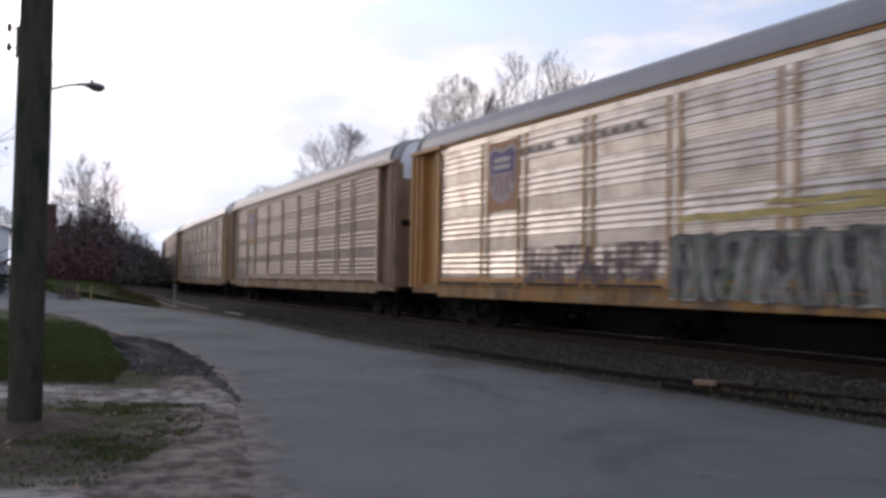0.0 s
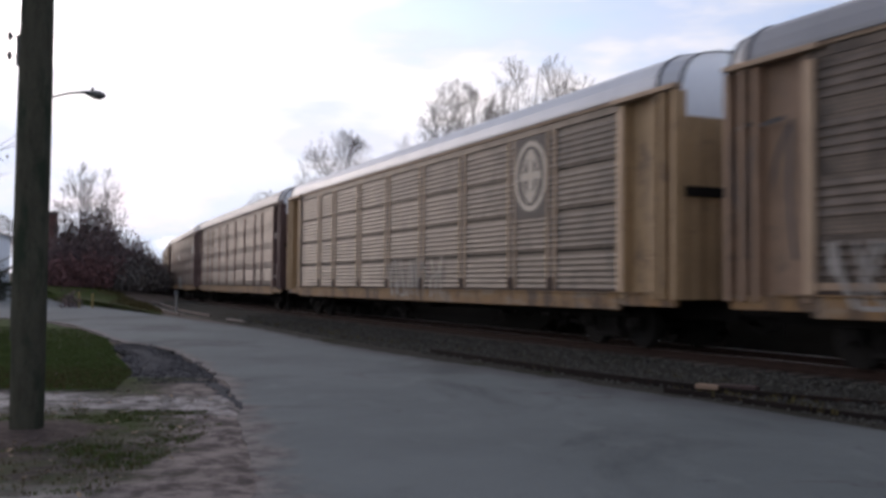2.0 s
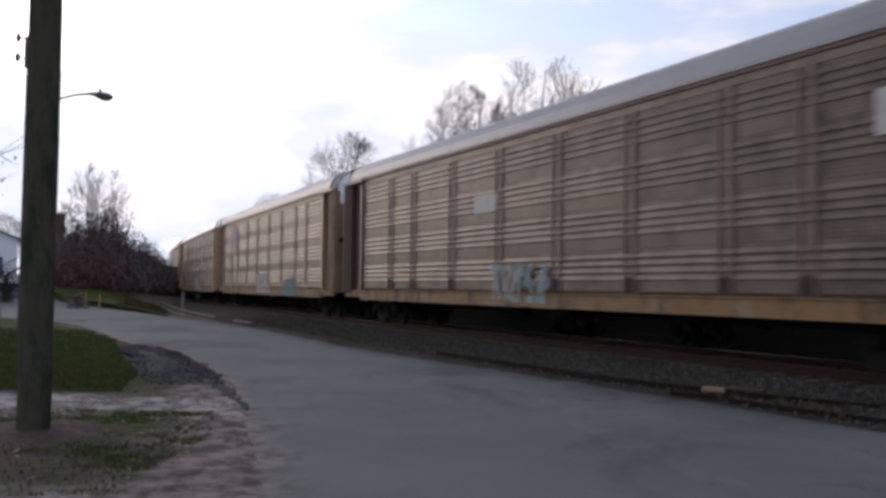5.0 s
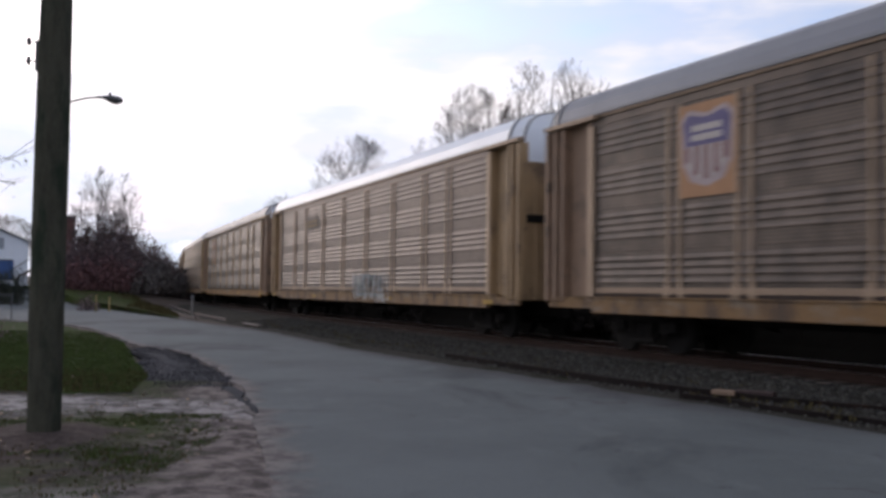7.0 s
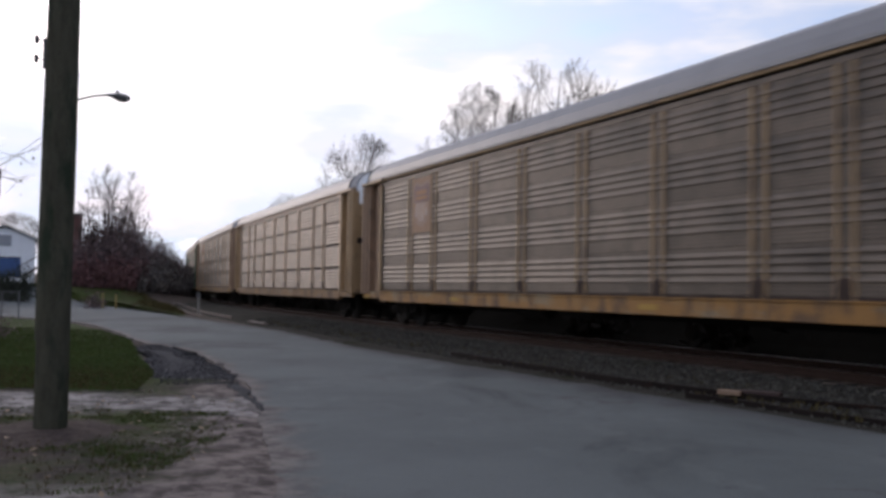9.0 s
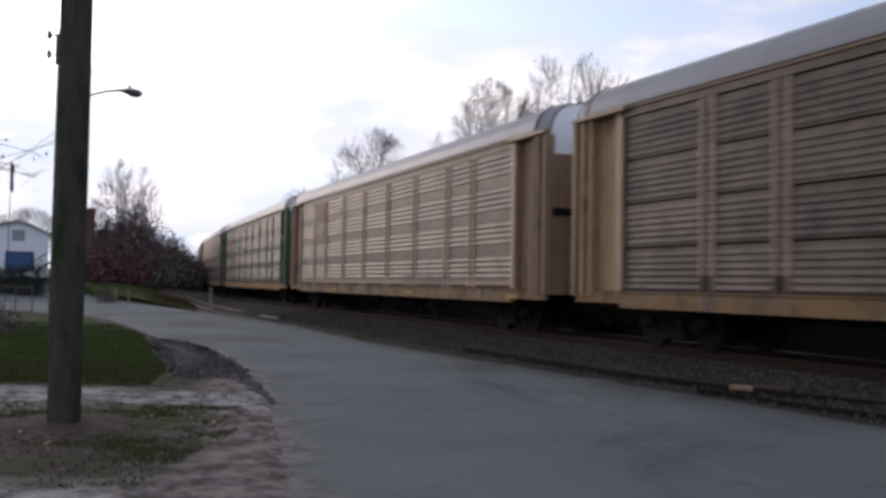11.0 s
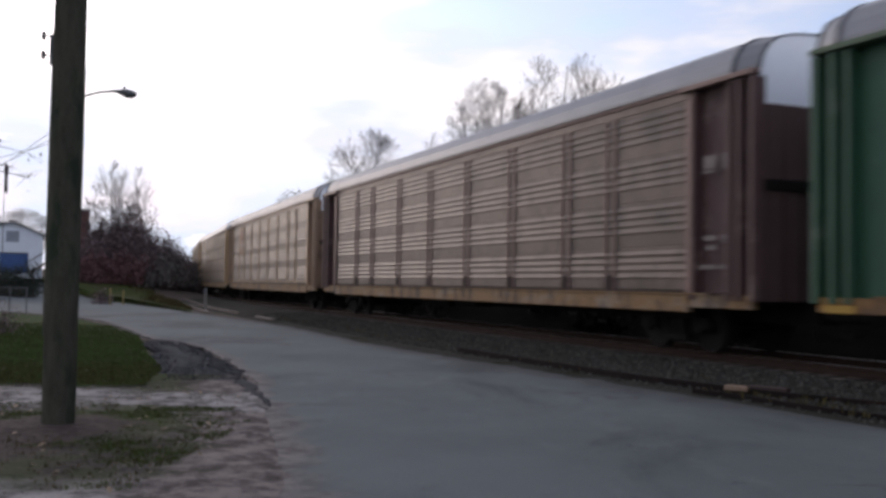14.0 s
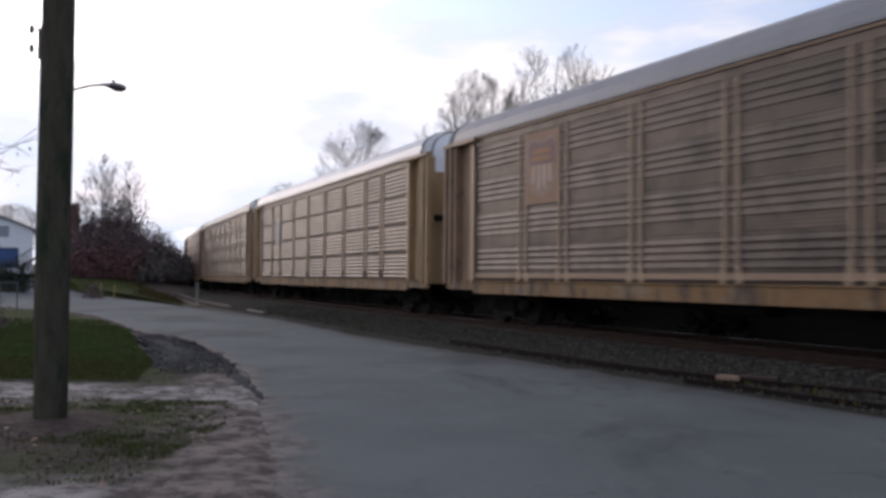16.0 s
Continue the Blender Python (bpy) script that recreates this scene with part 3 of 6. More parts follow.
def sill_bm():
    bm = bmesh.new()
    add_box(bm, -SIDE - 0.03, -SIDE + 0.1, -HALF + 1.9, HALF - 1.9, SILL_Z0, SILL_Z1, 0.012)
    add_box(bm, -SIDE - 0.06, -SIDE + 0.1, -HALF + 1.2, HALF - 1.2, SILL_Z1, SILL_Z1 + 0.03)
    for sg in (-1, 1):
        add_box(bm, -SIDE, -SIDE + 0.1, sg * (HALF - 1.9), sg * (HALF - 0.1), SILL_Z0 + 0.1, SILL_Z1)
    return bm


# dark strip that stands for the shaded gap between panels and sill
def bottom_rail_bm():
    bm = bmesh.new()
    add_box(bm, -SIDE - 0.01, -SIDE + 0.05, -HALF + END, HALF - END, SILL_Z1 + 0.03, SILL_Z1 + 0.09, 0.008)
    return bm


def joint_shade_bm():
    """Added near-black sheet that stands for the shaded inside behind the open joints."""
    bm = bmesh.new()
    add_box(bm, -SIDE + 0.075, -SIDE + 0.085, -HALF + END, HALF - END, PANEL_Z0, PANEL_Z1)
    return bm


def foot_plate_bm():
    """Painted strip along the foot of the sheets."""
    bm = bmesh.new()
    add_box(bm, -SIDE - 0.008, -SIDE + 0.05, -HALF + END, HALF - END, SILL_Z1 + 0.10, SILL_Z1 + 0.22, 0.006)
    return bm


def chord_bm():
    bm = bmesh.new()
    add_box(bm, -SIDE - 0.03, -SIDE + 0.08, -HALF + 0.05, HALF - 0.05, EAVE - 0.085, EAVE, 0.012)
    return bm


def header_bm(slit=0.0):
    bm = bmesh.new()
    add_box(bm, -SIDE + 0.01, -SIDE + 0.06, -HALF + END, HALF - END, PANEL_Z1, EAVE - 0.085 - slit)
    return bm


ROOF_PROFILE = [(1.62, 5.17), (1.62, 5.24), (1.55, 5.46), (1.39, 5.68), (1.12, 5.83), (0.65, 5.92), (0.0, 5.95)]
TIP, TIP_W, TIP_H = 0.55, 0.90, 0.93   # the roof draws in a little over its last half metre


def roof_mesh(mat):
    def make():
        prof = [(-x, z) for x, z in ROOF_PROFILE] + [(x, z) for x, z in reversed(ROOF_PROFILE[:-1])]
        k = len(prof)
        rings = [(-HALF + 0.02, "tip", 0.0), (-HALF + TIP, "", 0.0)]
        for q in range(1, 18):
            y = -HALF + TIP + (BODY - 2 * TIP) * q / 18
            rings += [(y - 0.03, "", 0.0), (y - 0.03, "", 0.005), (y + 0.03, "", 0.005), (y + 0.03, "", 0.0)]
        rings += [(HALF - TIP, "", 0.0), (HALF - 0.02, "tip", 0.0)]
        verts, faces = [], []
        for y, tip, lift in rings:
            for x, z in prof:
                if tip:
                    x, z = x * TIP_W, 5.17 + (z - 5.17) * TIP_H
                verts.append((x * (1 + lift * 0.5), y, z + lift))
        n = len(rings)
        for i in range(n - 1):
            for q in range(k - 1):
                a = i * k + q
                faces.append((a, a + 1, a + k + 1, a + k))
        faces += [tuple(range(k)), tuple((n - 1) * k + q for q in range(k - 1, -1, -1))]
        return mesh_of("roof", verts, faces, mat)
    return cached(("roof", mat.name), make)


def end_plate_bm():
    bm = bmesh.new()
    y0, y1 = -HALF + 0.02, -HALF + END
    add_box(bm, -SIDE + 0.17, -SIDE + 0.22, y0 + 0.03, y1, SILL_Z1, EAVE - 0.05, 0.006)
    return bm


END_RIBS = ((END - 0.08, 0.16, 0.03), (0.70, 0.11, 0.05), (0.42, 0.12, 0.08), (0.07, 0.13, 0.08))


def end_rib_bm(width, deep):
    bm = bmesh.new()
    add_box(bm, -SIDE - deep, -SIDE + 0.2, -width / 2, width / 2, SILL_Z1 - 0.1, EAVE - 0.14, 0.008)
    return bm


def hood_bm():
    bm = bmesh.new()
    add_box(bm, -SIDE - 0.12, -SIDE + 0.1, -HALF, -HALF + END + 0.25, EAVE - 0.12, EAVE - 0.02, 0.01)
    return bm


def end_door_bm():
    """One leaf, pressed with upright ribs, in one skin; its lock edge at x = 0."""
    bm = bmesh.new()
    z0, z1 = SILL_Z1 - 0.1, 4.55
    prof = [(-SIDE + 0.02, 0.08), (-SIDE + 0.02, -0.03), (-SIDE + 0.14, -0.03), (-SIDE + 0.14, 0.0)]
    for x in (-1.1, -0.72, -0.3):
        prof += [(x - 0.06, 0.0), (x - 0.04, -0.035), (x + 0.04, -0.035), (x + 0.06, 0.0)]
    prof += [(-0.015, 0.0), (-0.015, 0.08)]
    lo = [bm.verts.new((x, -HALF + y, z0)) for x, y in prof]
    hi = [bm.verts.new((x, -HALF + y, z1)) for x, y in prof]
    for i in range(len(prof)):
        j = (i + 1) % len(prof)
        bm.faces.new((lo[i], lo[j], hi[j], hi[i]))
    bm.faces.new(lo[::-1])
    bm.faces.new(hi)
    return bm


def mirror_x(bm):
    bmesh.ops.transform(bm, matrix=Matrix.Diagonal((-1, 1, 1, 1)), verts=bm.verts)
    return bm


def end_cap_bm():
    bm = bmesh.new()
    prof = [(-x * TIP_W, 5.17 + (z - 5.17) * TIP_H) for x, z in ROOF_PROFILE] + [(x * TIP_W, 5.17 + (z - 5.17) * TIP_H) for x, z in reversed(ROOF_PROFILE[:-1])]
    ring = [(-SIDE + 0.05, 4.55)] + prof + [(SIDE - 0.05, 4.55)]
    a = [bm.verts.new((x, -HALF + 0.01, z)) for x, z in ring]
    b = [bm.verts.new((x, -HALF + 0.08, z)) for x, z in ring]
    bm.faces.new(a)
    bm.faces.new(b[::-1])
    for i in range(len(ring)):
        j = (i + 1) % len(ring)
        bm.faces.new((a[i], b[i], b[j], a[j]))
    return bm


def roof_seam_bm(tip):
    """A dark rubber seal bent over the roof, at the start of its drawn-in end or at the very end."""
    bm = bmesh.new()
    kx, kz = (TIP_W, TIP_H) if tip else (1.0, 1.0)
    y = -HALF + (0.02 if tip else TIP)
    prof = [(-x * kx, 5.17 + (z - 5.17) * kz) for x, z in ROOF_PROFILE] + [(x * kx, 5.17 + (z - 5.17) * kz) for x, z in reversed(ROOF_PROFILE[:-1])]
    rows = []
    for x, z in prof:
        out = Vector((x, 0, (z - 5.0) * 1.4)).normalized() * 0.022
        rows.append([bm.verts.new((x + out.x * k, y + d, z + out.z * k)) for d, k in ((-0.035, -0.5), (-0.035, 1), (0.035, 1), (0.035, -0.5))])
    for a, b in zip(rows, rows[1:]):
        for i in range(3):
            bm.faces.new((a[i], a[i + 1], b[i + 1], b[i]))
    return bm


def latch_bm():
    bm = bmesh.new()
    add_box(bm, -1.42, 1.42, -HALF - 0.06, -HALF - 0.03, 3.0, 3.2, 0.01)
    add_box(bm, -0.06, 0.06, -HALF - 0.12, -HALF - 0.03, 1.2, 3.05, 0.01)
    return bm


def ladder_bm():
    bm = bmesh.new()
    y = -HALF + 0.75
    for dy in (-0.2, 0.2):
        add_tube(bm, (-SIDE - 0.09, y + dy, 1.1), (-SIDE - 0.09, y + dy, 2.6), 0.014, n=6)
    for i in range(5):
        add_tube(bm, (-SIDE - 0.09, y - 0.2, 1.2 + 0.32 * i), (-SIDE - 0.09, y + 0.2, 1.2 + 0.32 * i), 0.012, n=6)
    return bm


def deck_bm():
    bm = bmesh.new()
    add_box(bm, -SIDE + 0.1, SIDE - 0.1, -HALF + 0.15, HALF - 0.15, 0.98, SILL_Z1)
    add_box(bm, -0.22, 0.22, -HALF - 0.1, HALF + 0.1, 0.62, 0.98)
    for i in range(9):
        y = -8 + 2 * i
        add_box(bm, -SIDE + 0.12, SIDE - 0.12, y - 0.06, y + 0.06, 0.84, 0.98)
    add_tube(bm, (0.6, -6, 0.8), (0.6, 6, 0.8), 0.03)
    add_box(bm, -1.1, -0.5, -1.2, 0.4, 0.62, 0.95, 0.04)
    add_tube(bm, (-0.8, 1.2, 0.76), (-0.8, 2.6, 0.76), 0.22, n=14)
    return bm


def coupler_bm():
    bm = bmesh.new()
    add_box(bm, -0.1, 0.1, -HALF - 0.45, -HALF + 0.2, 0.72, 0.94, 0.03)
    add_box(bm, -0.2, 0.16, -HALF - 0.68, -HALF - 0.42, 0.68, 0.98, 0.05)
    add_tube(bm, (0.35, -HALF + 0.1, 0.75), (0.3, -HALF - 0.35, 0.42), 0.03)
    add_tube(bm, (0.3, -HALF - 0.35, 0.42), (0.3, -HALF - 0.65, 0.5), 0.03)
    return bm


WHEEL_R = 0.4825
AXLE = 0.86


def truck_bm():
    bm = bmesh.new()
    add_box(bm, -1.0, 1.0, -0.2, 0.2, 0.42, 0.66, 0.03)
    add_tube(bm, (0, 0, 0.62), (0, 0, 0.72), 0.3, n=16)
    return bm


def frame_bm():
    """Cast side frame of a truck: arch bar, spring nest and two journal boxes."""
    bm = bmesh.new()
    x0, x1 = -0.07, 0.07
    add_box(bm, x0, x1, -1.12, -0.60, 0.44, 0.66, 0.03)
    add_box(bm, x0, x1, 0.60, 1.12, 0.44, 0.66, 0.03)
    add_box(bm, x0, x1, -0.75, 0.75, 0.66, 0.80, 0.03)
    add_box(bm, x0, x1, -0.42, 0.42, 0.20, 0.31, 0.03)
    for sg in (-1, 1):
        vs = [bm.verts.new((x, sg * y, z)) for x in (x0, x1) for y, z in ((0.38, 0.2), (0.62, 0.48), (0.74, 0.6), (0.42, 0.32))]
        for f in ((0, 1, 2, 3), (4, 7, 6, 5), (0, 4, 5, 1), (1, 5, 6, 2), (2, 6, 7, 3), (3, 7, 4, 0)):
            bm.faces.new([vs[i] for i in f])
        add_box(bm, x0, x1, sg * 0.3 - 0.05, sg * 0.3 + 0.05, 0.31, 0.67)
        add_tube(bm, (-0.11, sg * AXLE, WHEEL_R), (0.0, sg * AXLE, WHEEL_R), 0.11, n=12)
    for y in (-0.15, 0.0, 0.15):
        add_tube(bm, (0, y, 0.31), (0, y, 0.58), 0.065, n=10)
    return bm


def wheelset_bm():
    bm = bmesh.new()
    add_tube(bm, (-0.95, 0, 0), (0.95, 0, 0), 0.08, n=10)
    for sg in (-1, 1):
        c = sg * 0.755
        add_tube(bm, (c - 0.065, 0, 0), (c + 0.065, 0, 0), WHEEL_R, n=28)
        add_tube(bm, (c - sg * 0.065, 0, 0), (c - sg * 0.095, 0, 0), WHEEL_R + 0.025, n=28)
        add_tube(bm, (c + sg * 0.065, 0, 0), (c + sg * 0.08, 0, 0), WHEEL_R * 0.8, WHEEL_R * 0.78, n=20)
        add_tube(bm, (c + sg * 0.08, 0, 0), (c + sg * 0.12, 0, 0), 0.14, n=14)
        for a in range(3):   # lifting holes' rims, which show the spin
            add_box(bm, c + sg * 0.075 - 0.012, c + sg * 0.075 + 0.012, math.cos(a * 2.094) * 0.26 - 0.03, math.cos(a * 2.094) * 0.26 + 0.03, math.sin(a * 2.094) * 0.26 - 0.03, math.sin(a * 2.094) * 0.26 + 0.03)
    return bm


AXLES = {-1: [], 1: []}
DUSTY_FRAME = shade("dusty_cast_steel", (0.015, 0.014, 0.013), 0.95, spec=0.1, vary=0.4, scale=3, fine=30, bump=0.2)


def add_truck(car, y):
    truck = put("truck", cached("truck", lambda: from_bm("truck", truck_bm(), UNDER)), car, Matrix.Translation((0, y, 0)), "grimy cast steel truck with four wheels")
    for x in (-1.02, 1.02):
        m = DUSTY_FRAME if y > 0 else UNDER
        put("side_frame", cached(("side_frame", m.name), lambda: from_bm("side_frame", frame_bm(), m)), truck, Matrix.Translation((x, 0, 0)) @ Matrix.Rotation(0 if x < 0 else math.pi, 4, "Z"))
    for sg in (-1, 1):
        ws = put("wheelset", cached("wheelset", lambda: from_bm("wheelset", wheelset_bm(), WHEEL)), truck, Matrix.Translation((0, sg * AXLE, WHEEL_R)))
        AXLES[sg].append(ws)


# dark tone for dirt and for shade painted at post feet and panel gap
GRIME_SHADE = shade("grime_and_shade", (0.05, 0.038, 0.033), 0.95, spec=0.1, vary=0.35, scale=3, fine=25, bump=0.3)


def bracket_bm():
    """Stub bracket at the foot of a post, dark with dirt and painted gusset shade."""
    bm = bmesh.new()
    prof = [(0.02, 0.0), (-0.02, 0.0), (-0.02, 0.2), (-0.012, 0.32), (0.02, 0.36)]
    lo = [bm.verts.new((x, -0.16, z)) for x, z in prof]
    hi = [bm.verts.new((x, 0.16, z)) for x, z in prof]
    for i in range(len(prof)):
        k = (i + 1) % len(prof)
        bm.faces.new((lo[i], lo[k], hi[k], hi[i]))
    bm.faces.new(lo[::-1])
    bm.faces.new(hi)
    return bm


def make_car(style):
    """One covered car carrier; its front is towards -y, the side that faces the road towards -x, its origin at rail height."""
    car = new("autorack_car")
    tagged(car, style["label"], "train car", "cars of the freight train")
    frame_m, panel_m, sill_m, roof_m, end_m = style["frame"], style["panel"], style["sill"], style["roof"], style["end"]
    rows = 4
    hh = (PANEL_Z1 - PANEL_Z0) / rows
    for turn in (0.0, math.pi):
        spin = Matrix.Rotation(turn, 4, "Z")
        y = -HALF + END
        for b, w in enumerate(BAYS):
            for r in range(rows):
                me = panel_mesh(round(w - 0.006, 3), round(hh - (0.045 if style["joint"] else 0.006), 3), panel_m, style["joint"])
                put("panel", me, car, spin @ Matrix.Translation((-SIDE + 0.028, y + w / 2, PANEL_Z0 + r * hh)))
            put("post", post_mesh(frame_m, panel_m, b > 0), car, spin @ Matrix.Translation((-SIDE, y, PANEL_Z0)))
            if b and style["gusset"]:
                for sg in (-1, 1):
                    put("gusset", cached(("gusset", sg, frame_m.name), lambda: from_bm("gusset", gusset_bm(sg), frame_m)), car, spin @ Matrix.Translation((-SIDE, y, PANEL_Z0)))
            if b and not style["gusset"]:
                put("bracket", cached("bracket", lambda: from_bm("bracket", bracket_bm(), GRIME_SHADE)), car, spin @ Matrix.Translation((-SIDE, y, PANEL_Z0)))
            y += w
        put("post", post_mesh(frame_m, panel_m, False), car, spin @ Matrix.Translation((-SIDE, y, PANEL_Z0)))
    side_part("side_sill", sill_bm, 0, sill_m, car)
    side_part("bottom_rail", bottom_rail_bm, 0, GRIME_SHADE, car)
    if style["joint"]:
        side_part("liner", joint_shade_bm, 0, UNDER, car)
    if style["gusset"]:
        side_part("foot_plate", foot_plate_bm, 0, style["chord"], car)
    side_part("header", lambda: header_bm(style["slit"]), style["slit"], panel_m, car)
    side_part("top_chord", chord_bm, 0, style["chord"], car)
    for turn in (0.0, math.pi):
        spin = Matrix.Rotation(turn, 4, "Z")
        for flip in (False, True):
            def shaped(bm):
                return mirror_x(bm) if flip else bm
            put("end_plate", cached(("end_plate", flip, end_m.name), lambda: from_bm("end_plate", shaped(end_plate_bm()), end_m)), car, spin)
            for y, w, d in END_RIBS:
                put("rib", cached(("rib", flip, w, d, end_m.name), lambda: from_bm("rib", shaped(end_rib_bm(w, d)), end_m)), car, spin @ Matrix.Translation((0, -HALF + y, 0)))
            put("hood_beam", cached(("hood", flip, style["chord"].name), lambda: from_bm("hood_beam", shaped(hood_bm()), style["chord"])), car, spin)
            put("end_door", cached(("end_door", flip, end_m.name), lambda: from_bm("end_door", shaped(end_door_bm()), end_m)), car, spin)
        put("end_cap", cached("end_cap", lambda: from_bm("end_cap", end_cap_bm(), CAP_SKY)), car, spin, "galvanised plate over the end doors, sky reflection in its pale colour")
        for tip in (False, True):
            put("roof_seal", cached(("seal", tip), lambda: from_bm("roof_seal", roof_seam_bm(tip), SEAL)), car, spin, "dark rubber roof seal")
        put("latch_bar", cached("latch", lambda: from_bm("latch_bar", latch_bm(), UNDER)), car, spin)
        put("ladder", cached(("ladder", end_m.name), lambda: from_bm("ladder", ladder_bm(), end_m)), car, spin)
        put("coupler", cached("coupler", lambda: from_bm("coupler", coupler_bm(), UNDER)), car, spin)
    put("roof", roof_mesh(roof_m), car, None, "pale galvanised arched roof")
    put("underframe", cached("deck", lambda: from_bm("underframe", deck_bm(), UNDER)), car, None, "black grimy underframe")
    for sg in (-1, 1):
        add_truck(car, sg * (HALF - 3.0))
    return car


def streaked_sill(name, paint, rust, chalk):
    """Old paint with rust runs and chalky worn patches along the beam."""
    k = Nodes(name)
    oi = k.nt.nodes.new("ShaderNodeObjectInfo").outputs["Random"]
    sh = k.nt.nodes.new("ShaderNodeVectorMath")
    sh.operation = "MULTIPLY_ADD"
    sh.inputs[1].default_value = (37, 19, 53)
    k.nt.links.new(oi, sh.inputs[0])
    k.nt.links.new(k.pos, sh.inputs[2])
    v = sh.outputs[0]
    runs, worn, grain = k.noise(2.2, 6, 0.7, v, (1, 1, 0.35)), k.noise(1.1, 6, 0.68, v, (1, 0.8, 2.2)), k.noise(25, 3, 0.7, v)
    col = k.mix(k.ease(worn, 0.5, 0.68), paint, chalk)
    col = k.mix(k.maths("MULTIPLY", k.ease(runs, 0.48, 0.62), 0.8), col, rust)
    col = k.scaled(col, k.maths("ADD", k.maths("MULTIPLY", grain, 0.8), 0.6))
    return k.done(col, 0.75, grain, 0.2, 0.01)


PANEL_TAN = dusty_panel("panel_dusty_tan", (0.110, 0.086, 0.066), (0.055, 0.043, 0.033))
PANEL_GREY = dusty_panel("panel_dusty_grey", (0.090, 0.074, 0.058), (0.048, 0.040, 0.031))
PANEL_BROWN = dusty_panel("panel_dusty_brown", (0.089, 0.069, 0.057), (0.049, 0.038, 0.031))
PANEL_SILVER = dusty_panel("panel_bare_silver", (0.49, 0.445, 0.385), (0.31, 0.27, 0.225), 0.85, 0.30, 1.2)
YELLOW = shade("faded_yellow_paint", (0.40, 0.205, 0.06), 0.65, vary=0.25, scale=1.2, fine=25, bump=0.15, stain=(0.25, 0.17, 0.09), stain_scale=0.8)
TAN = shade("dusty_tan_paint", (0.25, 0.18, 0.12), 0.55, 0.3, vary=0.25, scale=1.2, fine=25, bump=0.15, stain=(0.23, 0.16, 0.11), stain_scale=0.8)
BUFF = shade("pale_yellow_paint", (0.31, 0.21, 0.11), 0.65, vary=0.35, scale=1.2, fine=25, bump=0.15, stain=(0.15, 0.10, 0.06), stain_at=0.56, stain_scale=1.0)
OXIDE = shade("oxide_red_paint", (0.075, 0.04, 0.037), 0.7, vary=0.25, scale=1.2, fine=25, bump=0.15, stain=(0.17, 0.12, 0.10), stain_scale=0.8)
BROWN = shade("dusty_brown_paint", (0.155, 0.10, 0.085), 0.55, 0.3, vary=0.25, scale=1.2, fine=25, bump=0.15, stain=(0.15, 0.11, 0.09), stain_scale=0.8)
GREEN = shade("dark_green_paint", (0.022, 0.075, 0.04), 0.6, vary=0.25, scale=1.2, fine=25, bump=0.15, stain=(0.09, 0.13, 0.09), stain_scale=0.8)
GREEN_POST = shade("dusty_green_paint", (0.08, 0.115, 0.07), 0.7, vary=0.25, scale=1.2, fine=25, bump=0.15, stain=(0.20, 0.17, 0.13), stain_scale=0.8)
ROOF_GREY = shade("galvanised_roof", (0.19, 0.196, 0.208), 0.5, 0.35, vary=0.12, scale=0.7, fine=20, bump=0.1, rand=0.08)
SEAL = shade("dark_rubber_seal", (0.05, 0.055, 0.065), 0.8, vary=0.2, scale=4, fine=20, bump=0.1)
# the sky's reflection on the end caps is put into this blue-white base
CAP_SKY = shade("sky_pale_end_cap", (0.76, 0.80, 0.84), 0.35, 0.3, vary=0.1, scale=0.7, fine=20, bump=0.1)
ROOF_WHITE = shade("white_roof", (0.60, 0.635, 0.67), 0.45, 0.2, vary=0.1, scale=0.7, fine=20, bump=0.1)
ROOF_PALE = shade("pale_grey_roof", (0.36, 0.38, 0.41), 0.45, 0.25, vary=0.15, scale=0.7, fine=20, bump=0.1)
SILL_RUST = streaked_sill("rusty_yellow_sill", (0.195, 0.112, 0.043), (0.04, 0.028, 0.022), (0.205, 0.158, 0.11))
SILL_YELLOW = streaked_sill("faded_orange_sill", (0.25, 0.128, 0.03), (0.065, 0.04, 0.026), (0.22, 0.17, 0.10))


def style(label, frame, panel, sill, roof, end, chord=None, joint=False, gusset=False, slit=0.0):
    return dict(label=label, frame=frame, panel=panel, sill=sill, roof=roof, end=end, chord=chord or frame, joint=joint, gusset=gusset, slit=slit)


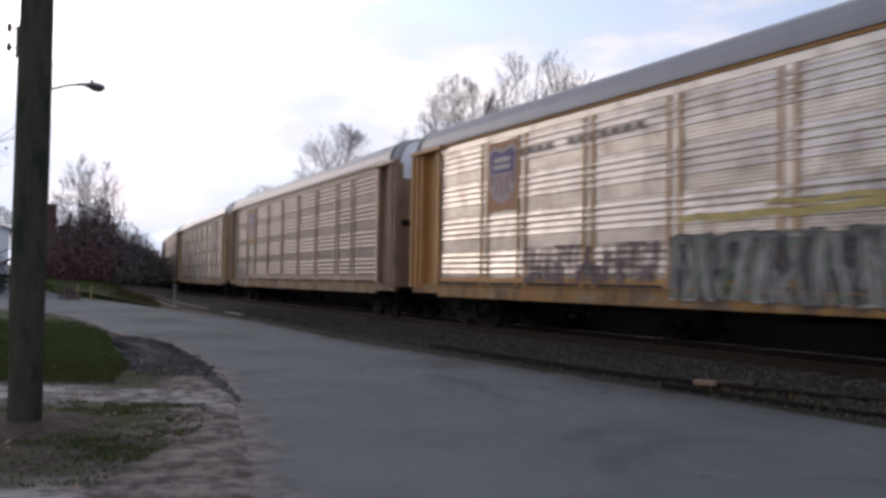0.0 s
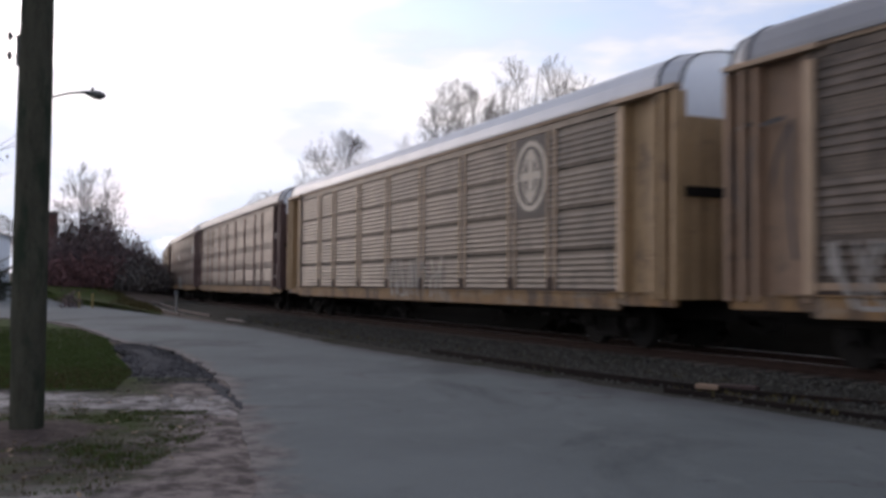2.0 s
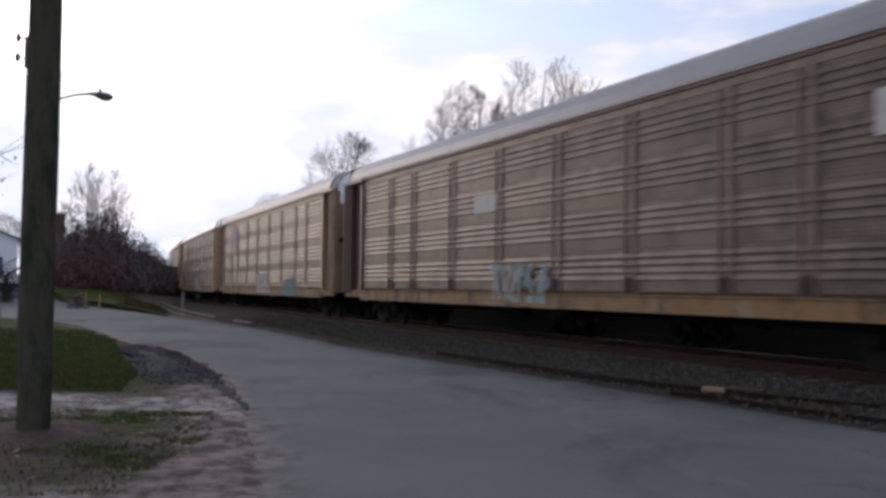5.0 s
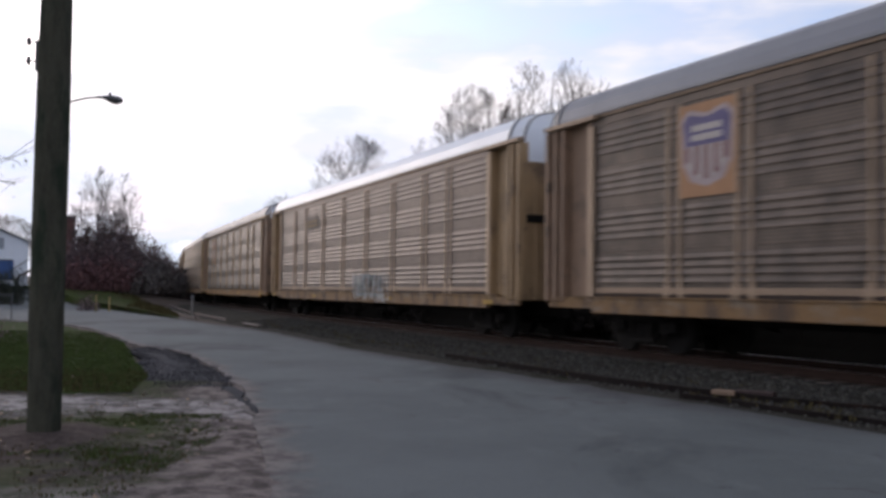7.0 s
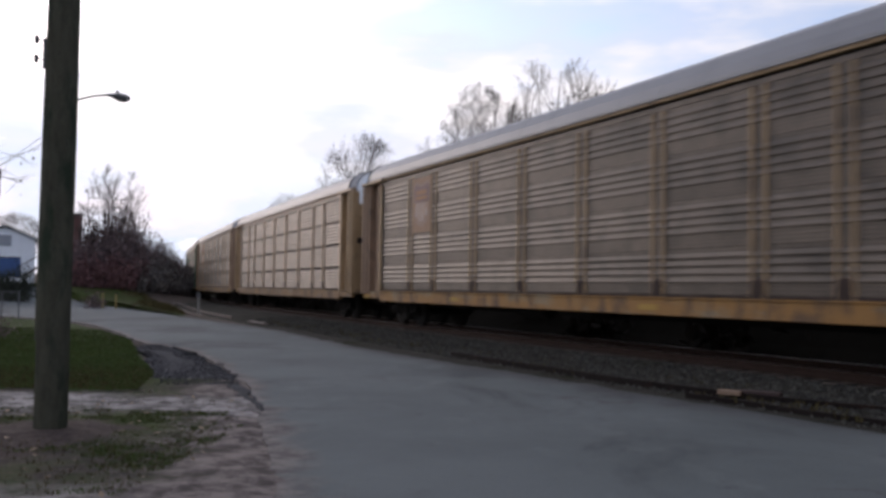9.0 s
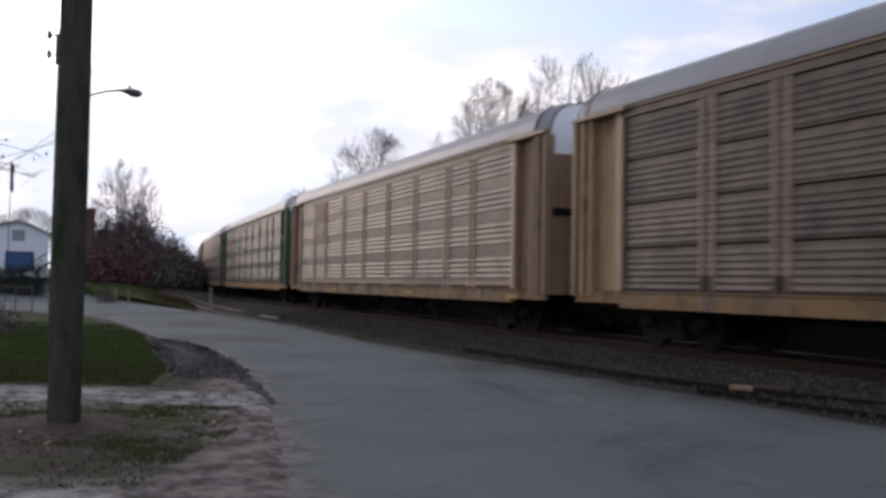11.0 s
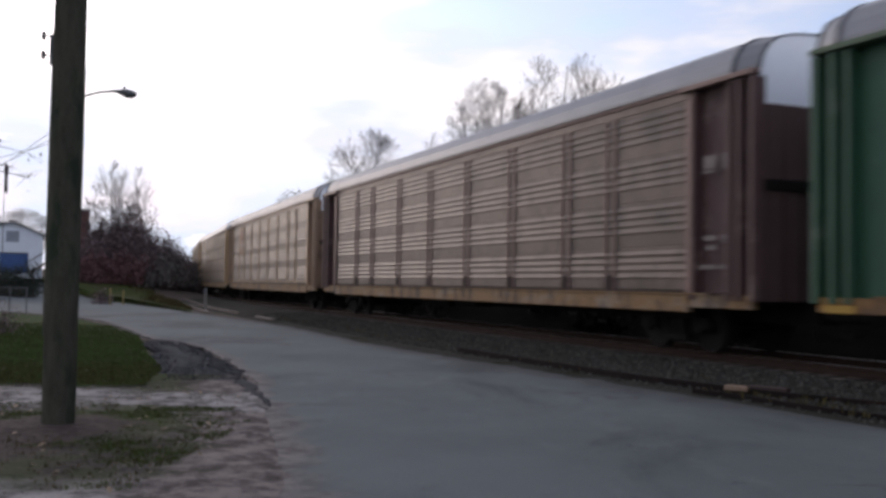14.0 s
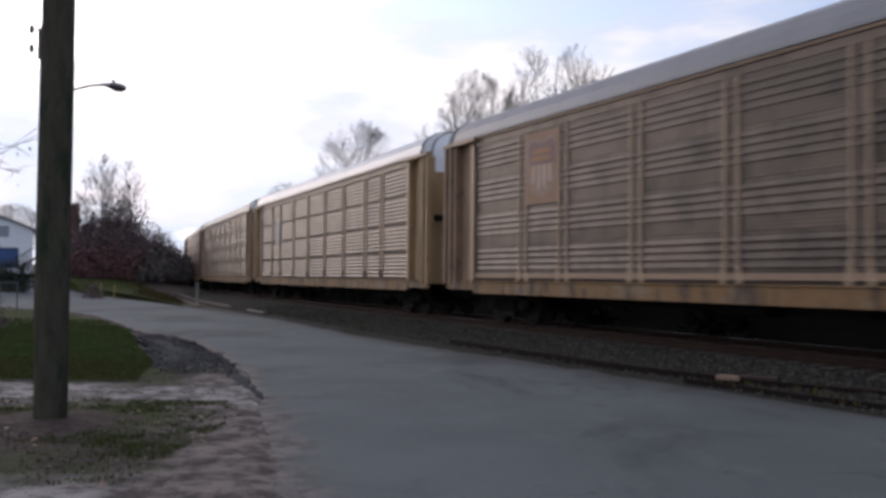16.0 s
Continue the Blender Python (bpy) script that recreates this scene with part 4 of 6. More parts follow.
PEACH = shade("dusty_peach_paint", (0.245, 0.162, 0.105), 0.7, vary=0.35, scale=1.2, fine=25, bump=0.15, stain=(0.11, 0.08, 0.055), stain_at=0.57, stain_scale=1.0)
POST_TAN = shade("pale_tan_post_paint", (0.34, 0.245, 0.16), 0.55, 0.15, vary=0.25, scale=1.2, fine=25, bump=0.15, stain=(0.30, 0.22, 0.16), stain_scale=0.8)
TAN_CAR = style("dusty tan car carrier with faded tan posts and shield", POST_TAN, PANEL_TAN, SILL_RUST, ROOF_GREY, PEACH, TAN, gusset=True)
STYLES = {
    -1: TAN_CAR,
    0: style("yellow car carrier with bare silver ribbed panels and graffiti", YELLOW, PANEL_SILVER, SILL_YELLOW, ROOF_GREY, YELLOW, gusset=True),
    1: TAN_CAR,
    2: style("dusty grey car carrier with pale yellow ends and round emblem", POST_TAN, PANEL_GREY, SILL_RUST, ROOF_PALE, BUFF, TAN, joint=True),
    3: style("dusty brown car carrier with oxide red ends", BROWN, PANEL_BROWN, SILL_RUST, ROOF_GREY, OXIDE, OXIDE),
    4: style("dusty brown car carrier with oxide red ends and small placards", BROWN, PANEL_TAN, SILL_RUST, ROOF_GREY, OXIDE),
    5: TAN_CAR,
    6: style("dusty brown car carrier with pale yellow ends and white roof", POST_TAN, PANEL_BROWN, SILL_RUST, ROOF_WHITE, BUFF, TAN, joint=False, gusset=True),
    7: style("dusty grey car carrier with yellow posts and sill", BUFF, PANEL_GREY, SILL_YELLOW, ROOF_GREY, PEACH, slit=0.06),
    8: style("dusty tan car carrier with pale yellow ends", POST_TAN, PANEL_TAN, SILL_RUST, ROOF_GREY, BUFF, TAN, joint=True),
    9: TAN_CAR,
    10: style("dusty grey car carrier with dark green ends and posts", GREEN_POST, PANEL_GREY, SILL_YELLOW, ROOF_GREY, GREEN),
    11: style("dusty brown car carrier with oxide red ends", BROWN, PANEL_BROWN, SILL_RUST, ROOF_GREY, OXIDE),
    12: TAN_CAR,
    13: style("dusty tan car carrier with pale placard and short posts", POST_TAN, PANEL_TAN, SILL_RUST, ROOF_PALE, BUFF, TAN, joint=True),
    14: TAN_CAR,
    15: style("dusty brown car carrier far along the bend", BROWN, PANEL_BROWN, SILL_RUST, ROOF_GREY, OXIDE),
    16: TAN_CAR,
    17: style("dusty grey car carrier far along the bend", POST_TAN, PANEL_GREY, SILL_YELLOW, ROOF_GREY, YELLOW, TAN),
    18: TAN_CAR,
}
CARS = {k: make_car(v) for k, v in STYLES.items()}

# ---------------------------------------------------------------- emblems, placards and graffiti on the cars
SKIN = -SIDE - 0.002


def flat_poly(bm, pts, x, thick=0.006):
    a = [bm.verts.new((x, y, z)) for y, z in pts]
    b = [bm.verts.new((x + thick, y, z)) for y, z in pts]
    bm.faces.new(a)
    bm.faces.new(b[::-1])
    for i in range(len(pts)):
        j = (i + 1) % len(pts)
        bm.faces.new((a[i], b[i], b[j], a[j]))


def rect(y0, y1, z0, z1):
    return [(y0, z0), (y1, z0), (y1, z1), (y0, z1)]


def oval(y, z, ry, rz, n=32):
    return [(y + ry * math.cos(2 * math.pi * i / n), z + rz * math.sin(2 * math.pi * i / n)) for i in range(n)]


def ring(bm, y, z, ry, rz, w, x, n=32):
    loops = [[bm.verts.new((xx, y + (ry - q) * math.cos(2 * math.pi * i / n), z + (rz - q) * math.sin(2 * math.pi * i / n))) for i in range(n)] for xx, q in ((x, 0), (x, w), (x + 0.006, w), (x + 0.006, 0))]
    for a, b in zip(loops, loops[1:] + loops[:1]):
        for i in range(n):
            k = (i + 1) % n
            bm.faces.new((a[i], a[k], b[k], b[i]))


def plain(name, colour, vary=0.18):
    return shade(name, colour, 0.7, vary=vary, scale=3, fine=25, bump=0.1)


EMBLEM_CREAM = plain("emblem_cream", (0.5, 0.44, 0.36))
PINK_P = plain("faded_pink_paint", (0.38, 0.31, 0.30))
BLUE_P, RED_P, CREAM_P = plain("faded_blue_paint", (0.115, 0.10, 0.20)), plain("faded_red_paint", (0.20, 0.085, 0.09)), plain("dirty_white_paint", (0.44, 0.40, 0.37))
PLATE_TAN, PLATE_PALE = plain("emblem_tan", (0.36, 0.19, 0.09)), plain("emblem_pale_tan", (0.29, 0.175, 0.105))
BLACK_P, GREY_P, CYAN_P, WHITE_P = plain("black_paint", (0.03, 0.03, 0.032)), plain("spray_grey", (0.17, 0.165, 0.17), 0.3), plain("spray_cyan", (0.10, 0.22, 0.25), 0.3), plain("spray_white", (0.40, 0.39, 0.37), 0.35)
DULL_P, PALE_CYAN = plain("dull_pale_spray", (0.25, 0.235, 0.215), 0.45), plain("pale_cyan_spray", (0.19, 0.26, 0.27), 0.4)
PURPLE_P, YELLOW_P, DARKPLATE = plain("spray_purple", (0.10, 0.075, 0.10)), plain("spray_yellow", (0.24, 0.2, 0.075), 0.35), plain("emblem_dark", (0.085, 0.072, 0.062))


def rear(d):
    """y on the car for a point d metres ahead of the gap behind it."""
    return HALF + 0.65 - d


def shield(car, faded=False):
    """Shield emblem on a flat plate in the narrow bay near the rear: band above, upright stripes below."""
    y = HALF - END - 2.8 - 0.96
    z0, z1 = 3.08, 4.86
    bm = bmesh.new()
    flat_poly(bm, rect(y - 0.84, y + 0.84, z0, z1), SKIN)
    plate = part("emblem", bm, PLATE_PALE if faded else PLATE_TAN, car, "painted shield emblem on a flat plate")
    bm = bmesh.new()
    flat_poly(bm, [(y - 0.72, 4.6), (y - 0.5, 4.76), (y, 4.64), (y + 0.5, 4.76), (y + 0.72, 4.6), (y + 0.68, 3.7), (y + 0.45, 3.38), (y, 3.25), (y - 0.45, 3.38), (y - 0.68, 3.7)], SKIN - 0.003, 0.003)
    part("outline", bm, plain("worn_pink_paint", (0.31, 0.215, 0.16)) if faded else PINK_P, plate, "pale outline of the shield")
    bm = bmesh.new()
    flat_poly(bm, [(y - 0.58, 4.05), (y + 0.58, 4.05), (y + 0.66, 4.5), (y + 0.5, 4.66), (y, 4.56), (y - 0.5, 4.66), (y - 0.66, 4.5)], SKIN - 0.014)
    part("band", bm, plain("worn_plum_paint", (0.22, 0.14, 0.13)) if faded else BLUE_P, plate, "blue upper field of the shield")
    for k, zz in enumerate((4.2, 4.38)):
        bm = bmesh.new()
        flat_poly(bm, rect(y - 0.42, y + 0.42, zz - 0.06, zz + 0.06), SKIN - 0.022)
        part("bar", bm, CREAM_P if not faded else PLATE_TAN, plate, "pale bar on the blue field")
    for i in range(9):
        yy = y - 0.52 + 0.13 * i
        low = 3.42 + 0.32 * abs(i - 4) ** 2 / 16
        bm = bmesh.new()
        flat_poly(bm, rect(yy - 0.06, yy + 0.06, low, 4.04), SKIN - 0.014)
        part("stripe", bm, (RED_P if not faded else PLATE_TAN) if i % 2 == 0 else CREAM_P, plate)


def oval_emblem(car):
    y = -HALF + END + 2.8 + 0.96
    bm = bmesh.new()
    flat_poly(bm, rect(y - 0.84, y + 0.84, 2.95, 4.9), SKIN)
    plate = part("emblem", bm, DARKPLATE, car, "dark plate with a pale round emblem")
    bm = bmesh.new()
    ring(bm, y, 3.95, 0.78, 0.86, 0.13, SKIN - 0.006)
    part("ring", bm, EMBLEM_CREAM, plate)
    bm = bmesh.new()
    flat_poly(bm, rect(y - 0.5, y + 0.5, 3.86, 4.04), SKIN - 0.006)
    flat_poly(bm, [(y - 0.13, 3.3), (y + 0.13, 3.3), (y + 0.13, 3.86), (y - 0.13, 3.86)], SKIN - 0.006)
    flat_poly(bm, [(y - 0.13, 4.04), (y + 0.13, 4.04), (y + 0.13, 4.6), (y - 0.13, 4.6)], SKIN - 0.006)
    part("cross", bm, EMBLEM_CREAM, plate)
    bm = bmesh.new()
    ring(bm, y, 3.95, 0.42, 0.6, 0.1, SKIN - 0.008)
    part("inner_ring", bm, EMBLEM_CREAM, plate)


def placard(car, y0, y1, z0, z1, mat, label, bars=None):
    bm = bmesh.new()
    flat_poly(bm, rect(y0, y1, z0, z1), SKIN - 0.006)
    p = part("placard", bm, mat, car, label)
    for q in bars or ():
        bm = bmesh.new()
        flat_poly(bm, rect(*q[:4]), SKIN - 0.012)
        part("bar", bm, q[4], p)


def end_marks(car, mat):
    """Plain bars of unreadable stencilling on the front end plate."""
    x = -SIDE - 0.035
    for y0, y1, z0, z1 in ((0.72, 0.88, 3.45, 3.75), (1.05, 1.4, 3.5, 3.75), (1.05, 1.45, 3.42, 3.47), (0.75, 0.9, 2.1, 2.25), (1.05, 1.4, 2.15, 2.25), (1.05, 1.35, 1.98, 2.06), (0.65, 1.5, 1.62, 1.7)):
        bm = bmesh.new()
        flat_poly(bm, rect(-HALF + y0, -HALF + y1, z0, z1), x)
        part("stencil_bar", bm, mat, car)


def stroke(bm, pts, width, x):
    """A painted stroke of even width along a bent line, as one strip."""
    left, right = [], []
    for i, p in enumerate(pts):
        d = (pts[min(i + 1, len(pts) - 1)] - pts[max(i - 1, 0)]).normalized()
        o = Vector((-d.y, d.x)) * width / 2
        left.append(p + o)
        right.append(p - o)
    a = [bm.verts.new((x, p.x, p.y)) for p in left]
    b = [bm.verts.new((x, p.x, p.y)) for p in right]
    for k in range(len(pts) - 1):
        bm.faces.new((a[k], a[k + 1], b[k + 1], b[k]))


def graffiti(car, d0, d1, z0, z1, fill, line, seed, label, letters=5, cover=0.8, lift=0.022, thin=1.0):
    """A sprayed tag: fat bent letter strokes, each over a wider outline, some drips; as plain unreadable shapes."""
    rng = random.Random(seed)
    y1, y0 = rear(d0), rear(d1)
    w, h = (y1 - y0) / letters, z1 - z0
    fat = min(0.22, h * 0.2) * thin
    skin = SKIN - lift
    n = 0
    for i in range(letters):
        under, over = bmesh.new(), bmesh.new()
        cy = y0 + w * (i + 0.5)
        for _ in range(3 if cover > 0.1 else 2):
            pts = [Vector((cy + rng.uniform(-0.55, 0.55) * w, z0 + h * rng.choice((0.08, 0.1, 0.5, 0.9, 0.92)))) for _ in range(rng.randint(3, 4))]
            bent = []
            for k in range(len(pts) - 1):
                bent += [pts[k].lerp(pts[k + 1], t) + Vector((math.sin(3.14 * t) * 0.12 * w, 0)) for t in (0.0, 0.25, 0.5, 0.75)]
            bent.append(pts[-1])
            n += 1
            if cover <= 0.1:
                line_bm = bmesh.new()
                stroke(line_bm, bent, fat * 0.35, skin - 0.006 - 0.0003 * n)
                part("graffiti_stroke", line_bm, line, car, label)
                continue
            stroke(under, bent, fat * 1.45, skin - 0.006 - 0.0003 * n)
            if rng.random() < cover:
                stroke(over, bent, fat, skin - 0.018 - 0.0003 * n)
        if len(under.verts):
            g = part("graffiti_letter", under, line, car, label)
            if len(over.verts):
                part("letter_fill", over, fill, g)
            else:
                over.free()
        else:
            under.free(), over.free()


def overspray(car, d0, d1, z, wide, mat, seed, label):
    """A long wavering band of sprayed paint."""
    rng = random.Random(seed)
    n = 24
    pts = [Vector((rear(d0 + (d1 - d0) * i / n), z + 0.025 * math.sin(i * 0.9) + rng.uniform(-0.03, 0.03))) for i in range(n + 1)]
    bm = bmesh.new()
    stroke(bm, pts, wide, SKIN - 0.002)
    part("sprayed_band", bm, mat, car, label)


def dress_cars():
    for k in (1, 5):
        shield(CARS[k])
    shield(CARS[0])
    for k in (7, 9, 12, 14, 16):
        shield(CARS[k], True)
    oval_emblem(CARS[2])
    c = CARS[0]
    murk, pale, plum, lemon = plain("spray_murky_grey", (0.115, 0.12, 0.11), 0.6), plain("spray_pale", (0.30, 0.295, 0.275), 0.5), plain("faint_plum_spray", (0.11, 0.082, 0.09), 0.5), plain("faint_lemon_spray", (0.40, 0.33, 0.12), 0.45)
    moss, ink = plain("spray_moss_green", (0.10, 0.14, 0.085), 0.5), plain("spray_ink", (0.045, 0.04, 0.05), 0.5)
    for z, wide, seed in ((1.0, 0.3, 1), (1.3, 0.45, 2), (1.65, 0.5, 3), (1.98, 0.35, 5)):
        overspray(c, 12.9, 20.6, z, wide, murk, seed, "murky grey ground of the large graffiti")
    graffiti(c, 13.0, 20.5, 0.9, 2.2, murk, BLACK_P, 11, "large grey graffiti letters over the lower panels", 10, 1.0, 0.022, 0.75)
    graffiti(c, 13.0, 20.5, 0.95, 2.1, moss, moss, 16, "mossy green strokes in the large graffiti", 13, 0.0, 0.036, 1.2)
    graffiti(c, 13.0, 20.5, 0.9, 2.15, ink, ink, 17, "dark strokes in the large graffiti", 14, 0.0, 0.044, 0.9)
    graffiti(c, 12.95, 20.4, 0.85, 2.2, pale, pale, 15, "pale outlines of the large graffiti", 17, 0.0, 0.05, 0.6)
    graffiti(c, 7.4, 12.6, 1.2, 2.15, plum, plum, 12, "faint dark scribbled graffiti on the lower panels", 16, 0.0, 0.022, 1.5)
    overspray(c, 13.2, 19.4, 2.5, 0.14, lemon, 7, "faint yellow sprayed band")
    overspray(c, 15.4, 20.4, 2.66, 0.1, lemon, 8, "faint yellow sprayed band")
    placard(c, rear(10.2), rear(8.4), 0.84, 1.1, GREY_P, "grey painted-over patch on the sill")
    rng = random.Random(4)
    for d, wd in [(6.8 + 0.42 * i, 0.3) for i in range(5)] + [(9.4 + 0.42 * i, 0.3) for i in range(7)]:
        bm = bmesh.new()
        y = rear(d)
        flat_poly(bm, rect(y - wd / 2, y + wd / 2, 4.4, 4.55), SKIN - 0.004)
        part("lettering_bar", bm, plain("worn_lettering", (0.19, 0.17, 0.15)), c, "black lettering of the owner as plain bars")
    graffiti(CARS[1], 2.7, 6.2, 0.85, 2.1, DULL_P, DULL_P, 21, "faint pale outline graffiti on the rear panels", 5, 0.0)
    graffiti(CARS[1], 0.75, 2.2, 1.5, 4.3, BROWN, BLACK_P, 29, "dark scribbles on the rear end plate", 2, 0.0)
    graffiti(CARS[2], 13.2, 17.6, 0.85, 2.2, DULL_P, DULL_P, 22, "faint pale scribbled graffiti on the lower panels", 8, 0.0)
    graffiti(CARS[4], 12.6, 15.6, 0.9, 1.9, PALE_CYAN, DULL_P, 23, "faint pale cyan graffiti low on the side", 5, 0.7, 0.022, 0.6)
    placard(CARS[4], rear(12.9), rear(11.6), 3.3, 3.8, WHITE_P, "small white placard")
    placard(CARS[4], rear(26.0), rear(24.9), 3.6, 4.3, WHITE_P, "small white placard near the front")
    graffiti(CARS[5], 13.3, 16.4, 0.85, 1.95, WHITE_P, WHITE_P, 24, "pale outlined graffiti low on the panels", 11, 0.0, 0.022, 1.3)
    graffiti(CARS[5], 19.4, 21.9, 0.85, 1.65, CYAN_P, plain("spray_teal", (0.04, 0.12, 0.15), 0.3), 25, "cyan graffiti on the side sill", 5, 0.9)
    graffiti(CARS[6], 14.6, 17.8, 1.0, 1.85, PALE_CYAN, DULL_P, 26, "pale cyan and white graffiti low on the panels", 6, 0.6, 0.022, 0.5)
    graffiti(CARS[6], 14.4, 18.6, 0.85, 1.9, WHITE_P, WHITE_P, 31, "white scribbled lines over the cyan graffiti", 9, 0.0, 0.05, 1.0)
    graffiti(CARS[6], 17.0, 18.2, 0.82, 1.1, WHITE_P, WHITE_P, 27, "white sprayed patch on the sill", 2, 0.9)
    graffiti(CARS[9], 17.4, 22.2, 1.15, 1.6, WHITE_P, GREY_P, 28, "faint white graffiti above the sill", 9, 0.0)
    y = HALF - END - 2.8 - 1.92 - 1.7
    placard(CARS[10], y - 1.05, y + 1.05, 3.42, 4.2, GREEN, "green plate with a white emblem", [(y + 0.22, y + 1.15, 3.36, 3.62, WHITE_P), (y + 0.22, y + 1.0, 3.78, 4.0, WHITE_P), (y + 0.2, y + 0.42, 3.62, 3.78, WHITE_P), (y - 0.8, y + 0.12, 3.7, 3.8, WHITE_P), (y - 0.72, y + 0.16, 3.5, 3.6, WHITE_P)])
    placard(CARS[13], rear(7.1), rear(6.2), 2.9, 4.2, WHITE_P, "pale upright placard near the rear")
    placard(CARS[6], rear(9.2), rear(7.3), 3.9, 4.5, plain("dusty_plate", (0.12, 0.094, 0.074)), "dusty plate with worn yellow lettering as plain bars", [(rear(9.1 - 0.45 * i), rear(8.75 - 0.45 * i), z, z + 0.09, plain("worn_yellow_letters", (0.30, 0.2, 0.075))) for z in (4.02, 4.2) for i in range(4)])
    faint = plain("faint_stencil", (0.125, 0.105, 0.098), 0.3)
    for k in (3, 4, 10, 11, 15):
        end_marks(CARS[k], faint)
    x = plain("reflective_yellow", (0.33, 0.2, 0.03))
    for k in (6, 9, 10, 7):
        for d in (1.2, 9.0, 18.5, 26.4):
            bm = bmesh.new()
            flat_poly(bm, rect(rear(d) - 0.3, rear(d) + 0.3, 0.9, 1.02), -SIDE - 0.05)
            part("reflector_patch", bm, x, CARS[k])


dress_cars()

# ---------------------------------------------------------------- verge: lawn, gravel, dirt
def patch(name, outline, mat, z, dome, label, category, seed=0, rag=0.12):
    """A low ragged mound or sheet inside an outline."""
    pts = ragged(even(spread(outline + [outline[0]], 0.3), 140)[:-1], rag, seed)
    cx, cy = sum(p[0] for p in pts) / len(pts), sum(p[1] for p in pts) / len(pts)
    verts, faces = [], []
    rings = (1.0, 0.985, 0.93, 0.85, 0.7, 0.5, 0.25)
    for k, f in enumerate(rings):
        for p in pts:
            x, y = cx + (p[0] - cx) * f, cy + (p[1] - cy) * f
            h = -0.06 if k == 0 else z + dome * (1 - f ** 2) + 0.018 * noise.noise(Vector((x * 1.7, y * 1.7, seed)))
            verts.append((x, y, ground_z(x, y) + h))
    n = len(pts)
    for k in range(len(rings) - 1):
        for i in range(n):
            j = (i + 1) % n
            faces.append((k * n + i, k * n + j, (k + 1) * n + j, (k + 1) * n + i))
    verts.append((cx, cy, ground_z(cx, cy) + z + dome))
    last = (len(rings) - 1) * n
    faces += [(last + i, last + (i + 1) % n, len(verts) - 1) for i in range(n)]
    put(name, mesh_of(name, verts, faces, mat, True), None, None, label, category=category, kind="structure")
    return pts


def inside(p, poly):
    c = False
    j = len(poly) - 1
    for i in range(len(poly)):
        xi, yi, xj, yj = poly[i][0], poly[i][1], poly[j][0], poly[j][1]
        if (yi > p[1]) != (yj > p[1]) and p[0] < (xj - xi) * (p[1] - yi) / (yj - yi) + xi:
            c = not c
        j = i
    return c


def scatter(poly, n, rng, keep=None):
    xs, ys = [p[0] for p in poly], [p[1] for p in poly]
    out = []
    tries = 0
    while len(out) < n and tries < n * 12:
        tries += 1
        p = (rng.uniform(min(xs), max(xs)), rng.uniform(min(ys), max(ys)))
        if inside(p, poly) and (keep is None or keep(*p) > rng.random()):
            out.append(p)
    return out


def blades(name, pts, h0, h1, width, z, mat, label, rng):
    verts, faces = [], []
    for x, y in pts:
        base = Vector((x, y, ground_z(x, y) + z))
        for _ in range(3):
            a = rng.uniform(0, 6.28)
            h = rng.uniform(h0, h1)
            side = Vector((math.cos(a), math.sin(a), 0)) * width * rng.uniform(0.6, 1.3)
            lean = Vector((rng.uniform(-1, 1), rng.uniform(-1, 1), 0)) * h * 0.55
            o = Vector((rng.uniform(-0.03, 0.03), rng.uniform(-0.03, 0.03), 0))
            i = len(verts)
            m = base + o + lean * 0.35 + Vector((0, 0, h * 0.6))
            verts += [base + o - side, base + o + side, m + side * 0.7, m - side * 0.7, base + o + lean + Vector((0, 0, h))]
            faces += [(i, i + 1, i + 2, i + 3), (i + 3, i + 2, i + 4)]
    put(name, mesh_of(name, verts, faces, mat), None, None, label, category="grass", kind="stuff")


def stones(name, pts, r0, r1, mat, label, category, rng, zfun):
    shape = [(1, 0, 0), (-1, 0, 0), (0, 1, 0), (0, -1, 0), (0, 0, 1), (0, 0, -1)]
    tri = [(0, 2, 4), (2, 1, 4), (1, 3, 4), (3, 0, 4), (2, 0, 5), (1, 2, 5), (3, 1, 5), (0, 3, 5)]
    verts, faces = [], []
    for x, y in pts:
        r = rng.uniform(r0, r1) * (0.6 + 0.4 * rng.random())
        m = Euler((rng.uniform(0, 6), rng.uniform(0, 6), rng.uniform(0, 6))).to_matrix()
        i = len(verts)
        c = Vector((x, y, zfun(x, y) + r * 0.25))
        for v in shape:
            verts.append(c + m @ (Vector(v) * r * rng.uniform(0.65, 1.15)))
        faces += [(i + a, i + b, i + d) for a, b, d in tri]
    put(name, mesh_of(name, verts, faces, mat), None, None, label, category=category, kind="stuff")


def bed_z(x, y):
    s, off = along(x, y)
    tab = [(-3.4, -0.08), (-2.6, 0.0), (-1.6, 0.05), (-0.8, 0.09), (0.0, 0.15), (0.55, 0.17), (2.55, 0.17)]
    return float(np.interp(off, [t[0] for t in tab], [t[1] for t in tab]))


